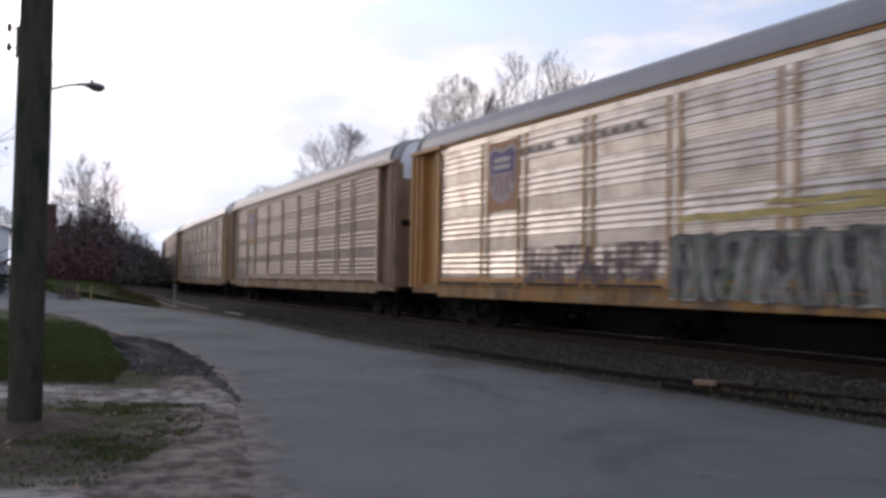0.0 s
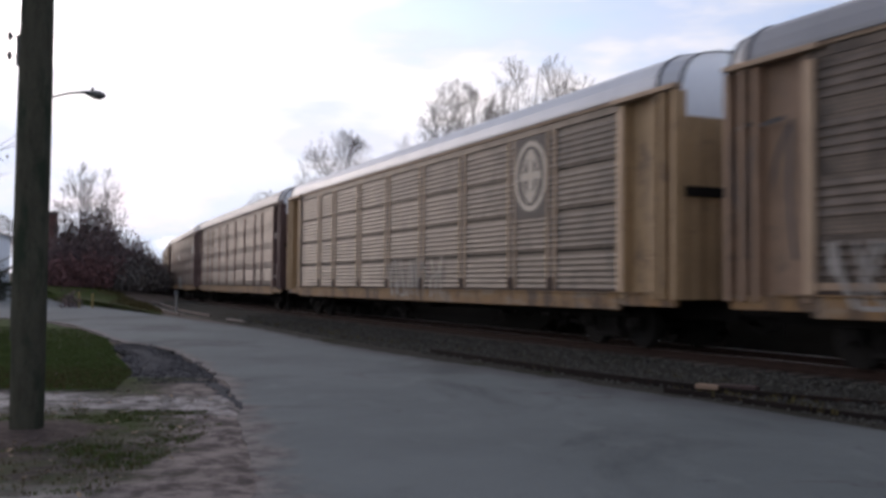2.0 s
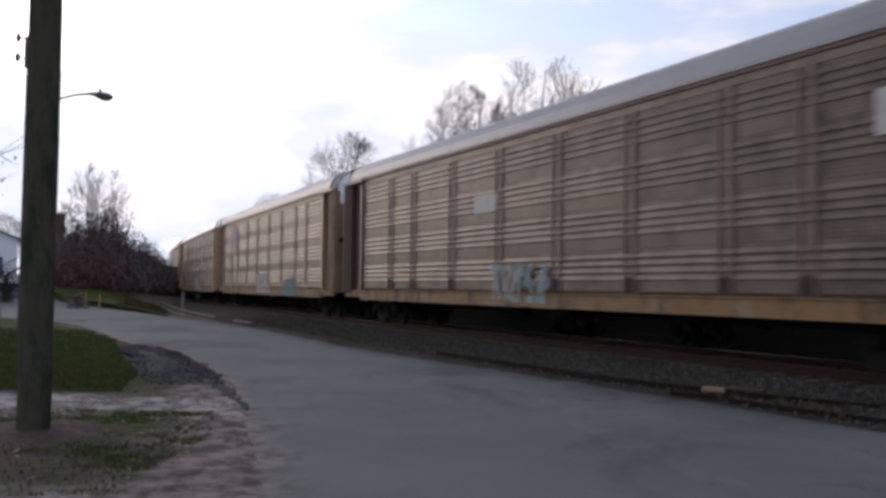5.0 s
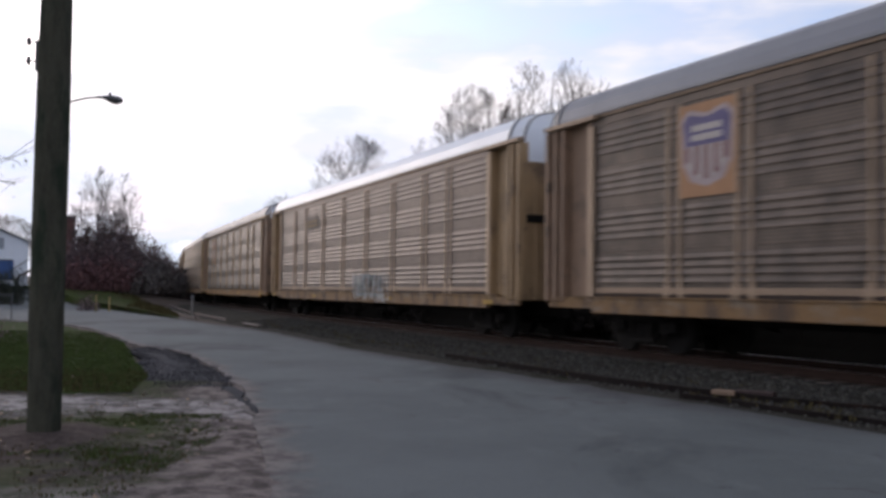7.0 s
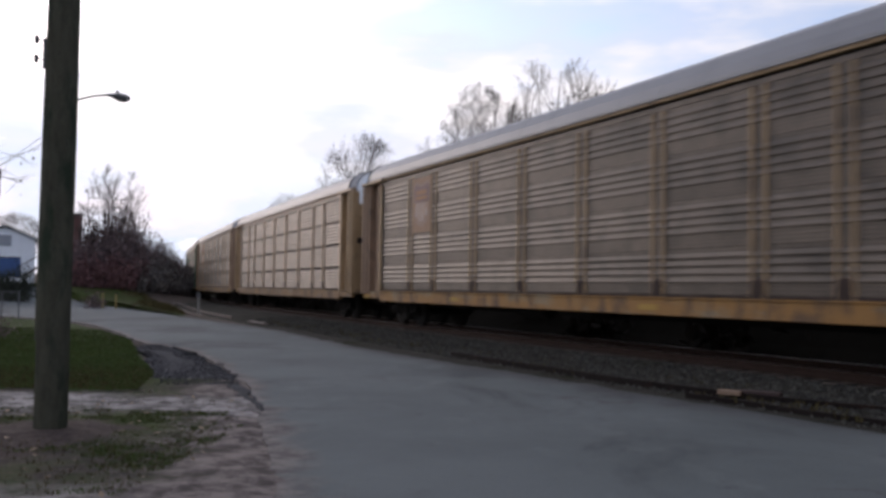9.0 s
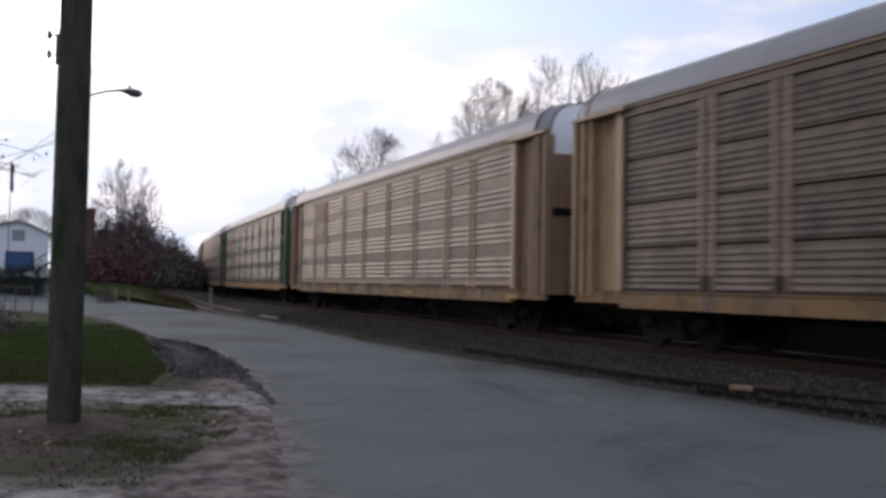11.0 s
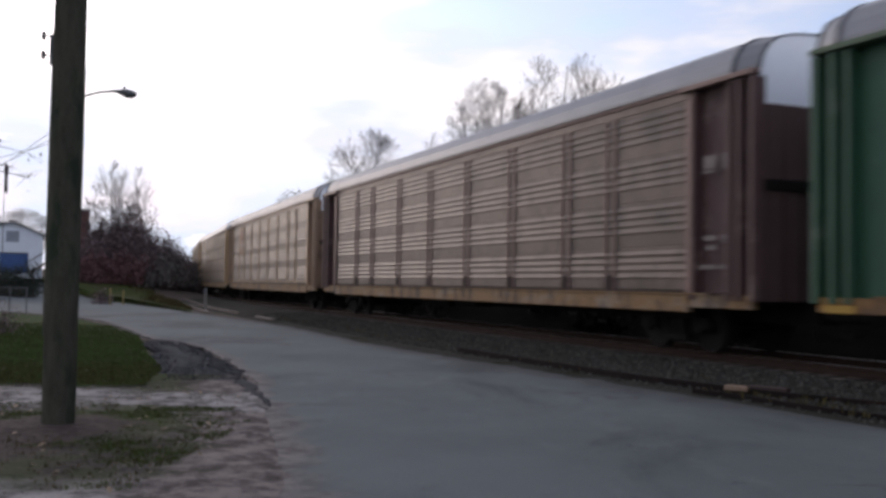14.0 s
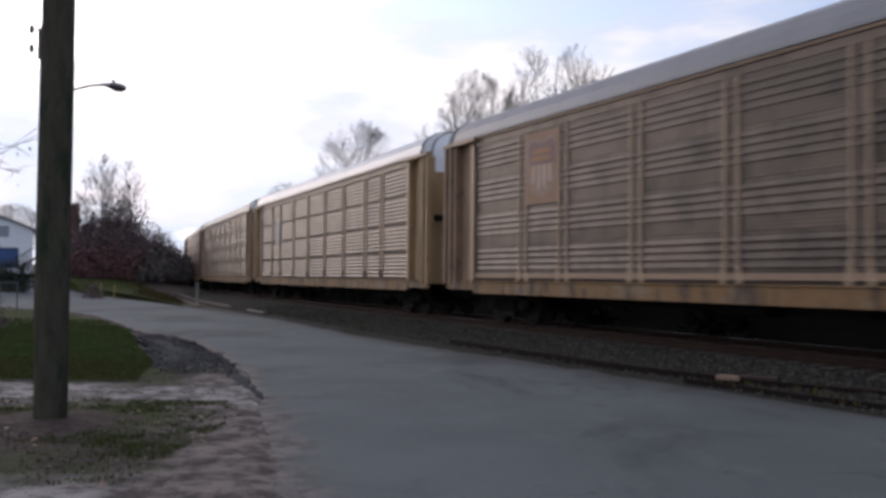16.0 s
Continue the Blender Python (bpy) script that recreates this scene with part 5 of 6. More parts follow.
def verge_sheet():
    """The uneven ground between the road, the pole and the lawn."""
    nx, ny = 150, 220
    verts = []
    for j in range(ny + 1):
        for i in range(nx + 1):
            x, y = -20 + 19.4 * i / nx, -4.0 + 20.5 * j / ny
            e = min(1.0, min(i, nx - i, j, ny - j) / 4)
            h = 0.04 * noise.noise(Vector((x * 0.8, y * 0.8, 3))) + 0.025 * noise.noise(Vector((x * 1.6, y * 2.4, 6))) + 0.014 * noise.noise(Vector((x * 7, y * 7, 1)))
            mound = 0.06 * math.exp(-((x + 4.44) ** 2 + (y - 10.26) ** 2) / 0.5)
            d = x - float(np.interp(y, [p[1] for p in ROAD_LEFT[:11]], [p[0] for p in ROAD_LEFT[:11]]))
            lift = 0.034 * (1 - smooth(-0.2, 0.45, d)) - 0.06 * smooth(0.15, 0.7, d)
            verts.append((x, y, -0.047 + e * (0.012 + h + mound + lift)))
    w = nx + 1
    faces = [(j * w + i, j * w + i + 1, (j + 1) * w + i + 1, (j + 1) * w + i) for j in range(ny) for i in range(nx)]
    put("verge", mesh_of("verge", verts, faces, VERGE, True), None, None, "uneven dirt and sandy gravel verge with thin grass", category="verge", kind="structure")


def build_verge():
    rng = random.Random(5)
    lawn = patch("lawn", [(-4.9, 14.2), (-5.4, 16.6), (-6.6, 19.5), (-7.9, 22.8), (-9.5, 26.9), (-12.5, 32.6), (-16.5, 38.9), (-23.6, 45.4), (-34, 51), (-40, 44), (-30, 30), (-20, 20), (-12, 14.7), (-8, 14.0)], TURF, 0.0, 0.025, "patchy green lawn with fallen leaves", "lawn", 2, 0.3)
    drive = [(-3.0, 12.4), (-3.2, 13.4), (-3.7, 14.4), (-4.6, 14.6), (-7, 14.2), (-12, 14.2), (-12, 12.6), (-7, 12.4), (-5, 12.3)]
    apron = [(-1.5, 5.5), (-1.7, 7.5), (-2.1, 9.2), (-2.6, 11.2), (-3.0, 12.3), (-3.5, 11.9), (-3.1, 10.6), (-2.8, 9.0), (-3.2, 7.5), (-5, 6.0)]
    verge_sheet()
    gravel = patch("gravel_edge", [(-3.6, 15.2), (-4.0, 16.6), (-5.1, 19.3), (-6.9, 23.4), (-8.2, 25.2), (-8.6, 24.6), (-7.6, 22.4), (-6.6, 19.8), (-5.7, 17.3), (-5.0, 15.4)], COARSE, -0.01, 0.04, "dark loose gravel along the broken road edge", "gravel", 8, 0.3)
    patch("broken_edge", [(-2.62, 12.2), (-2.95, 13.4), (-3.3, 14.5), (-3.6, 15.5), (-3.8, 15.5), (-3.46, 14.5), (-3.06, 13.4)], COARSE, 0.008, 0.012, "dark crumbled lip of the asphalt", "gravel", 4, 0.16)

    def clump(x, y):
        return max(0.04, min(1.0, 0.6 + 2.4 * noise.noise(Vector((x * 0.9, y * 0.9, 4))) + 0.5 * noise.noise(Vector((x * 3, y * 3, 1)))))
    bank = patch("roadside_bank", [(-14.0, 47.9), (-19.8, 58.3), (-26.4, 69.3), (-33.2, 79.3), (-38, 84.5), (-50, 95), (-53, 104), (-41, 96.5), (-36.8, 90.0), (-34, 87.5), (-28.5, 84), (-24, 75), (-20, 65), (-16.2, 54)], shade("bank_turf", (0.036, 0.05, 0.014), 0.95, spec=0.05, vary=0.35, scale=1.0, fine=30, bump=0.6, stain=(0.048, 0.042, 0.022), stain_at=0.5, stain_scale=0.6), 0.02, 0.45, "yellowing grass bank beyond the road", "grass", 12, 0.3)
    blades("bank_grass", scatter(bank, 4000, rng), 0.08, 0.25, 0.03, 0.1, DRY_BLADES, "yellowing rough grass on the bank", rng)
    field = [p for p in lawn if p[1] < 52]
    near_lawn = [(-4.9, 14.2), (-5.4, 16.6), (-6.6, 19.5), (-7.9, 22.8), (-9.5, 26.9), (-12.5, 32.6), (-21, 34), (-18, 20), (-12, 14.7), (-8, 14.0)]
    blades("lawn_grass", scatter(near_lawn, 36000, rng, lambda x, y: (0.4 + 0.6 * clump(x, y)) * (0.15 + 0.85 * (1 - smooth(18, 36, y)) * (1 - smooth(10, 24, -x)))), 0.015, 0.045, 0.010, 0.03, BLADES, "short green lawn blades", rng)
    blades("dry_lawn_grass", scatter(near_lawn, 6000, rng, lambda x, y: 0.05 + 0.95 * (1 - smooth(15.5, 19, y)) * (1 - smooth(8, 14, -x))), 0.015, 0.05, 0.012, 0.03, DRY_BLADES, "dry yellow blades in the lawn", rng)
    foot_area = [(-8, 7.2), (-2.6, 7.2), (-2.5, 10.8), (-3.0, 12.0), (-8, 12.2)]

    def tufty(x, y):
        if (x + 4.6) ** 2 + (y - 9.9) ** 2 < 0.8:
            return 0.0
        k = 0.25 + 2.6 * noise.noise(Vector((x * 0.7, y * 1.1, 2))) + 0.9 * noise.noise(Vector((x * 2.5, y * 2.5, 5))) + 0.5 * math.exp(-((x + 3.7) ** 2 / 1.4 + (y - 10.9) ** 2 / 0.5))
        return max(0.0, min(1.0, k))
    blades("patch_grass", scatter(foot_area, 5200, rng, tufty), 0.012, 0.04, 0.005, 0.0, BLADES, "thin green tufts in the dirt by the pole", rng)
    blades("dry_patch_grass", scatter(foot_area, 3000, rng, lambda x, y: 0.3 + tufty(x, y)), 0.012, 0.045, 0.005, 0.0, DRY_BLADES, "dry blades by the pole", rng)
    stones("loose_gravel", scatter(gravel, 3600, rng), 0.006, 0.022, COARSE, "loose dark gravel stones", "gravel", rng, lambda x, y: 0.02)
    stones("apron_gravel", scatter(drive, 900, rng) + scatter(apron, 500, rng), 0.006, 0.022, SANDY, "small pale stones on the dirt", "gravel", rng, lambda x, y: -0.008)
    spots = []
    while len(spots) < 11000:
        s = 3.5 + 42 * rng.random() ** 1.6
        off = rng.uniform(-2.5, 0.35)
        if off < -1.9 - 0.03 * s and rng.random() < 0.5:
            continue
        p = at(s, off)
        spots.append((p.x, p.y))
    stones("ballast_stones", spots, 0.022, 0.06, STONE, "crushed grey ballast stones", "ballast", rng, bed_z)
    weeds = []
    while len(weeds) < 700:
        s, off = 4 + 40 * rng.random() ** 1.4, rng.uniform(-2.4, -0.2)
        if noise.noise(Vector((s * 0.35, off * 1.2, 7))) > 0.08:
            p = at(s, off)
            weeds.append((p.x, p.y))
    blades("ballast_weeds", weeds, 0.03, 0.1, 0.01, 0.05, DRY_BLADES, "sparse dull weeds in the ballast", rng)
    # pale litter and dry leaves on the verge
    verts, faces = [], []
    for x, y in scatter([(-7, 7), (-2.2, 7), (-2.6, 11), (-3, 14), (-8, 15)], 260, rng) + scatter(field, 350, rng):
        r = rng.uniform(0.012, 0.035)
        m = Euler((rng.uniform(-0.5, 0.5), rng.uniform(-0.5, 0.5), rng.uniform(0, 6.3))).to_matrix()
        i = len(verts)
        c = Vector((x, y, ground_z(x, y) + (0.07 if y > 15 else 0.03)))
        verts += [c + m @ Vector(v) * r for v in ((-1.4, 0, 0), (0, -0.7, 0.15), (1.4, 0, 0), (0, 0.7, 0.15))]
        faces += [(i, i + 1, i + 2), (i, i + 2, i + 3)]
    put("fallen_leaves", mesh_of("fallen_leaves", verts, faces, shade("dead_leaf", (0.2, 0.15, 0.1), 0.9, vary=0.3, island=0.6, bump=0)), None, None, "scattered dry fallen leaves", category="leaves", kind="stuff")


build_verge()

# ---------------------------------------------------------------- poles, lamp, wires
POLE_WOOD = shade("pole_wood", (0.062, 0.062, 0.046), 0.95, spec=0.1, vary=0.45, scale=3.0, fine=26, bump=1.0, stretch=(3, 3, 0.9), stain=(0.030, 0.040, 0.027), stain_at=0.5, stain_scale=1.6)
STEEL = shade("galvanised_steel", (0.12, 0.125, 0.13), 0.6, 0.5, vary=0.15, scale=5, fine=40, bump=0.1)
CERAMIC = shade("glazed_insulator", (0.10, 0.09, 0.09), 0.3, vary=0.1, bump=0)
CABLE = shade("black_cable", (0.02, 0.02, 0.02), 0.7, vary=0.2, bump=0)


def bearing(px_deg, dist, z=None):
    a = radians(px_deg)
    x, y = -math.sin(a) * dist, math.cos(a) * dist
    return Vector((x, y, ground_z(x, y) if z is None else z))


def pole_mesh(r0, r1, h, seed, n=20, m=40):
    verts, faces = [], []
    for j in range(m + 1):
        z = -0.4 + (h + 0.4) * j / m
        r = r0 + (r1 - r0) * max(0, z) / h
        for i in range(n):
            a = 2 * math.pi * i / n
            q = r * (1 + 0.03 * noise.noise(Vector((math.cos(a) * 2.2, math.sin(a) * 2.2, z * 0.35 + seed))) + 0.015 * noise.noise(Vector((math.cos(a) * 7, math.sin(a) * 7, z * 0.8 + seed))))
            verts.append((q * math.cos(a), q * math.sin(a), z))
    for j in range(m):
        for i in range(n):
            k = (i + 1) % n
            faces.append((j * n + i, j * n + k, (j + 1) * n + k, (j + 1) * n + i))
    faces += [tuple(range(n - 1, -1, -1)), tuple(m * n + i for i in range(n))]
    return mesh_of("pole", verts, faces, POLE_WOOD, True)


def build_poles():
    near = new("utility_pole")
    near.location = (-4.46, 10.25, -0.03)
    tagged(near, "thick weathered wooden utility pole standing in dirt", "utility pole")
    put("shaft", pole_mesh(0.176, 0.16, 9.5, 1), near)
    far = new("utility_pole")
    far.location = (-11.45, 25.55, 0)
    far.rotation_euler = (0, 0, radians(21.6))
    tagged(far, "farther wooden utility pole with a street lamp arm", "utility pole")
    put("shaft", pole_mesh(0.17, 0.13, 8.4, 5), far)
    bm = bmesh.new()
    add_box(bm, -0.2, -0.13, -0.05, 0.05, 7.45, 8.3, 0.01)
    part("rack", bm, STEEL, far, "steel secondary rack")
    for z in (7.72, 8.25):
        bm = bmesh.new()
        add_tube(bm, (-0.13, 0, z), (-0.36, 0, z), 0.02)
        ins = part("insulator_pin", bm, STEEL, far)
        bm = bmesh.new()
        add_tube(bm, (-0.36, 0, z - 0.11), (-0.36, 0, z + 0.11), 0.055, 0.055, 12)
        add_tube(bm, (-0.36, 0, z - 0.03), (-0.36, 0, z + 0.03), 0.075, 0.075, 12)
        part("insulator", bm, CERAMIC, ins, "dark glazed spool insulator")
    # lamp arm: a bent tube and a cobra head
    bm = bmesh.new()
    pts = [Vector((0.1, 0, 6.42)), Vector((0.4, 0, 6.55)), Vector((0.8, 0, 6.7)), Vector((1.15, 0, 6.82)), Vector((1.5, 0, 6.87))]
    for a, b in zip(pts, pts[1:]):
        add_tube(bm, a, b, 0.028, n=10)
    part("lamp_arm", bm, STEEL, far, "thin bent steel lamp arm")
    bm = bmesh.new()
    prof = [(0.0, 0.04, 0.0), (0.15, 0.06, 0.0), (0.3, 0.11, -0.01), (0.5, 0.17, -0.03), (0.66, 0.17, -0.05), (0.78, 0.11, -0.05), (0.83, 0.03, -0.05)]
    rows = []
    for x, r, dz in prof:
        rows.append([bm.verts.new((1.42 + 0.83 * x, r * math.cos(2 * math.pi * i / 16), 6.88 + dz + r * (0.6 if math.sin(2 * math.pi * i / 16) > 0 else 0.75) * math.sin(2 * math.pi * i / 16))) for i in range(16)])
    for r0, r1 in zip(rows, rows[1:]):
        for i in range(16):
            j = (i + 1) % 16
            bm.faces.new((r0[i], r0[j], r1[j], r1[i]))
    bm.faces.new(rows[0][::-1])
    bm.faces.new(rows[-1])
    head = part("lamp_head", bm, STEEL, far, "grey cobra-head street lamp, unlit")
    bm = bmesh.new()
    bmesh.ops.create_uvsphere(bm, u_segments=16, v_segments=8, radius=0.15, matrix=Matrix.Translation((1.88, 0, 6.8)) @ Matrix.Diagonal((1.2, 0.85, 0.6, 1)))
    part("lens", bm, shade("lamp_lens", (0.3, 0.3, 0.28), 0.3, vary=0.05, bump=0), head, "dull glass lens bowl")
    bm = bmesh.new()
    add_tube(bm, (1.76, 0, 6.93), (1.76, 0, 7.02), 0.035, n=10)
    part("photocell", bm, CABLE, head, "small photocell cap")
    # wires that leave the far pole towards the house
    base = far.location
    for z0, end, sag in ((5.62, (-42, 66, 6.6), 0.9), (5.42, (-44, 62, 5.6), 0.9), (5.3, (-38, 44, 4.6), 0.5)):
        a, b = base + Vector((-0.12, 0, z0)), Vector(end)
        bm = bmesh.new()
        u = (b - a).cross(Vector((0, 0, 1))).normalized()
        rings = []
        for i in range(15):
            t = i / 14
            p = a.lerp(b, t) - Vector((0, 0, sag * 4 * t * (1 - t)))
            rings.append([bm.verts.new(p + u * 0.008 * math.cos(q) + Vector((0, 0, 0.008 * math.sin(q)))) for q in (0.0, 1.257, 2.513, 3.77, 5.027)])
        for r0, r1 in zip(rings, rings[1:]):
            for i in range(5):
                j = (i + 1) % 5
                bm.faces.new((r0[i], r0[j], r1[j], r1[i]))
        w = part("service_wire", bm, CABLE, None)
        tagged(w, "thin black overhead service wire from the pole", "wire", "service wires")


build_poles()

# ---------------------------------------------------------------- trees and brush
BARK = shade("grey_bark", (0.042, 0.033, 0.032), 0.95, vary=0.3, scale=4, fine=30, bump=0.5)
PALE_BARK = shade("pale_bark", (0.13, 0.108, 0.10), 0.95, vary=0.3, scale=4, fine=30, bump=0.4)
DRY_LEAF = shade("brown_leaves", (0.085, 0.062, 0.055), 0.9, vary=0.3, scale=2, fine=10, bump=0, island=0.5)
BRUSH = shade("bare_brush", (0.142, 0.103, 0.104), 0.95, vary=0.3, scale=0.5, fine=8, bump=0, island=0.5)
# near-black tone for the added brush that keeps the space under the cars dark
BLOCKER_BRUSH = shade("near_black_brush", (0.018, 0.015, 0.013), 0.95, spec=0.05, vary=0.3, scale=0.5, fine=8, bump=0, island=0.5)
HEDGE = shade("dark_hedge_leaf", (0.028, 0.036, 0.024), 0.8, vary=0.3, scale=0.5, fine=8, bump=0, island=0.5)
RED_BRUSH = shade("reddish_brush", (0.135, 0.068, 0.068), 0.95, vary=0.3, scale=0.5, fine=8, bump=0, island=0.5)
GREEN_BRUSH = shade("dull_green_brush", (0.115, 0.103, 0.095), 0.95, vary=0.3, scale=0.5, fine=8, bump=0, island=0.5)
HAZE_BRUSH = shade("distant_woods", (0.12, 0.105, 0.11), 0.95, vary=0.3, scale=0.4, fine=5, bump=0, island=0.4)


class Wood:
    """Gathers tapered limbs and leaves as plain lists."""

    def __init__(self):
        self.v, self.f = [], []

    def limb(self, pts, radii, n):
        base = len(self.v)
        for i, (p, r) in enumerate(zip(pts, radii)):
            d = (pts[min(i + 1, len(pts) - 1)] - pts[max(i - 1, 0)]).normalized()
            u = d.orthogonal().normalized()
            w = d.cross(u)
            for k in range(n):
                a = 2 * math.pi * k / n
                self.v.append(p + u * (r * math.cos(a)) + w * (r * math.sin(a)))
        for i in range(len(pts) - 1):
            for k in range(n):
                j = (k + 1) % n
                self.f.append((base + i * n + k, base + i * n + j, base + (i + 1) * n + j, base + (i + 1) * n + k))

    def leaf(self, p, r, rng):
        m = Euler((rng.uniform(0, 6.3), rng.uniform(0, 6.3), rng.uniform(0, 6.3))).to_matrix()
        i = len(self.v)
        self.v += [p + m @ Vector(q) * r for q in ((-1, 0, 0), (0, -0.6, 0.1), (1, 0, 0), (0, 0.6, 0.1))]
        self.f.append((i, i + 1, i + 2, i + 3))

    def stick(self, a, b, r):
        """A twig: a thin three-sided spike."""
        d = (b - a).normalized()
        u = d.orthogonal().normalized() * r
        w = d.cross(u)
        i = len(self.v)
        self.v += [a + u, a - u * 0.5 + w * 0.87, a - u * 0.5 - w * 0.87, b]
        self.f += [(i, i + 1, i + 3), (i + 1, i + 2, i + 3), (i + 2, i, i + 3)]


def make_tree(x, y, top, radius, seed, label, bark, leaves=600, leaf_r=0.06, fork=0.26, limbs=9, leaf_mat=None, leaf_low=0.0, thick=1.0, upright=0.0, dense=1.0):
    """A bare tree: limbs fan out of the trunk and fork three times more, each bough reaching for the edge of a rounded crown."""
    rng = random.Random(seed)
    ground = ground_z(x, y) - 0.1
    h = top - ground
    low = h * fork
    mid, half = low + (h - low) * 0.5, (h - low) * 0.5
    wood, fine, tips = Wood(), Wood(), []

    def reach(p, d):
        """How far the crown's edge is from p along d."""
        a, b, c = 0.0, 0.0, -1.0
        for q, w, r in ((p.x, d.x, radius), (p.y, d.y, radius), (p.z - mid, d.z, half)):
            a, b, c = a + w * w / (r * r), b + q * w / (r * r), c + q * q / (r * r)
        root = b * b - a * c
        return max(0.0, (-b + math.sqrt(root)) / a) if root > 0 else 0.0

    def bough(p, d, length, r, level):
        n = (7, 6, 4, 3)[level]
        pts, radii = [p.copy()], [r]
        way = d.copy()
        for i in range(n):
            lift = (0.05, 0.03, 0.02, 0.01)[level] * (1 + upright)
            way = (way + Vector((rng.gauss(0, 0.09), rng.gauss(0, 0.09), rng.gauss(0, 0.06) + lift))).normalized()
            pts.append(pts[-1] + way * (length / n))
            radii.append(r * (1 - 0.82 * (i + 1) / n))
        (wood if level < 2 else fine).limb(pts, radii, (7, 5, 3, 3)[level])
        if level == 3:
            for q in pts[1:]:
                for _ in range(3):
                    e = q + (way + Vector((rng.uniform(-1, 1), rng.uniform(-1, 1), rng.uniform(-0.5, 1.0))) * 0.7).normalized() * rng.uniform(0.12, 0.4)
                    fine.stick(q, e, 0.0088 * thick)
                    tips.append(e)
            return
        count = max(2, int((11, 10, 6)[level] * dense * rng.uniform(0.85, 1.15)))
        turn = rng.uniform(0, 6.28)
        for k in range(count):
            t = 0.22 + 0.78 * (k + rng.random() * 0.8) / count
            i = min(n - 1, int(t * n))
            q = pts[i].lerp(pts[i + 1], t * n - i) if i < n else pts[-1]
            axis = (pts[i + 1] - pts[i]).normalized()
            u = axis.orthogonal().normalized()
            turn += 2.4
            side = Matrix.Rotation(turn, 3, axis) @ u
            spread_angle = radians(rng.uniform(22, 44) * (1 - 0.3 * upright))
            nd = (axis * math.cos(spread_angle) + side * math.sin(spread_angle) + Vector((0, 0, 0.05 + 0.15 * upright))).normalized()
            room = reach(q, nd)
            lim = 0.98 + 0.3 * noise.noise(q * 0.7 + Vector((seed, 0, 0)))
            want = min(length * rng.uniform(0.42, 0.68), room * lim)
            if want > 0.3:
                bough(q, nd, want, max(0.008 * thick, radii[i] * 0.55), level + 1)

    trunk = [Vector((0.03 * i * rng.uniform(-1, 1), 0.03 * i * rng.uniform(-1, 1), low * i / 5)) for i in range(6)]
    girth = thick * 0.011 * h
    wood.limb(trunk, [girth * (1.5 if i == 0 else 1.1 - 0.05 * i) for i in range(6)], 9)
    for k in range(limbs):
        a = k * 2.4 + rng.uniform(-0.3, 0.3)
        lean = (0.08 + 1.1 * (k / max(1, limbs - 1)) ** 0.8) * (1 - 0.45 * upright)
        d = Vector((math.cos(a) * math.sin(lean), math.sin(a) * math.sin(lean), math.cos(lean)))
        q = trunk[5] - Vector((0, 0, low * 0.12 * rng.random()))
        bough(q, d, max(1.0, reach(q, d) * rng.uniform(0.9, 1.02)), girth * rng.uniform(0.45, 0.62), 0)
    wooden = len(fine.f)
    for _ in range(leaves):
        q = tips[rng.randrange(len(tips))] + Vector((rng.gauss(0, 0.08), rng.gauss(0, 0.08), rng.gauss(0, 0.08)))
        if leaf_low and q.z > h * leaf_low:
            continue
        fine.leaf(q, leaf_r * rng.uniform(0.6, 1.3), rng)
    tree = new("tree")
    tree.location = (x, y, ground)
    tagged(tree, label, "tree")
    put("trunk", mesh_of("trunk", wood.v, wood.f, bark), tree)
    slots = [0 if i < wooden else 1 for i in range(len(fine.f))]
    put("crown", mesh_of("crown", fine.v, fine.f, [bark, leaf_mat or DRY_LEAF], slots=slots), tree, None, "fine bare twigs with a few dry leaves")
    return tree


def make_shrub(x, y, height, radius, seed, label, mats, count=2600, piece=0.16, stems=26, name="shrub", flat=1.0):
    """A thicket: many stems from the ground, wrapped in small uneven twig clumps with gaps."""
    rng = random.Random(seed)
    g = ground_z(x, y)
    wood, leaf = Wood(), Wood()
    spots = []
    for i in range(stems):
        a, q = rng.uniform(0, 6.28), radius * math.sqrt(rng.random())
        p = Vector((math.cos(a) * q, math.sin(a) * q * flat, -0.1))
        hh = height * (1 - 0.62 * (q / radius) ** 2) * rng.uniform(0.6, 1.05)
        k = 6
        pts = [p]
        for j in range(k):
            pts.append(pts[-1] + Vector((rng.uniform(-0.12, 0.12) * hh / 4 + p.x * 0.03, rng.uniform(-0.12, 0.12) * hh / 4, hh / k)))
        wood.limb(pts, [0.012 * height * (1 - 0.13 * j) for j in range(k + 1)], 4)
        for j in range(1, k + 1):
            for _ in range(4):
                nd = Vector((rng.uniform(-1, 1), rng.uniform(-1, 1), rng.uniform(-0.1, 1.2))).normalized()
                e = pts[j] + nd * height * rng.uniform(0.06, 0.16)
                wood.stick(pts[j], e, 0.006 * height / 3)
                spots.append(e)
                spots.append(pts[j])
    for _ in range(count):
        p = spots[rng.randrange(len(spots))]
        s = 0.05 * height + 0.12
        q = p + Vector((rng.gauss(0, s), rng.gauss(0, s), rng.gauss(0, s)))
        if q.z < 0.05:
            q.z = rng.uniform(0.05, 0.5)
        leaf.leaf(q, piece * rng.uniform(0.5, 1.5), rng)
    ob = new(name)
    ob.location = (x, y, g)
    tagged(ob, label, "hedge" if name == "hedge" else "shrub")
    put("underwood", mesh_of("underwood", wood.v, wood.f, BARK), ob, kind="stuff")
    put("foliage", mesh_of("foliage", leaf.v, leaf.f, mats), ob)
    return ob


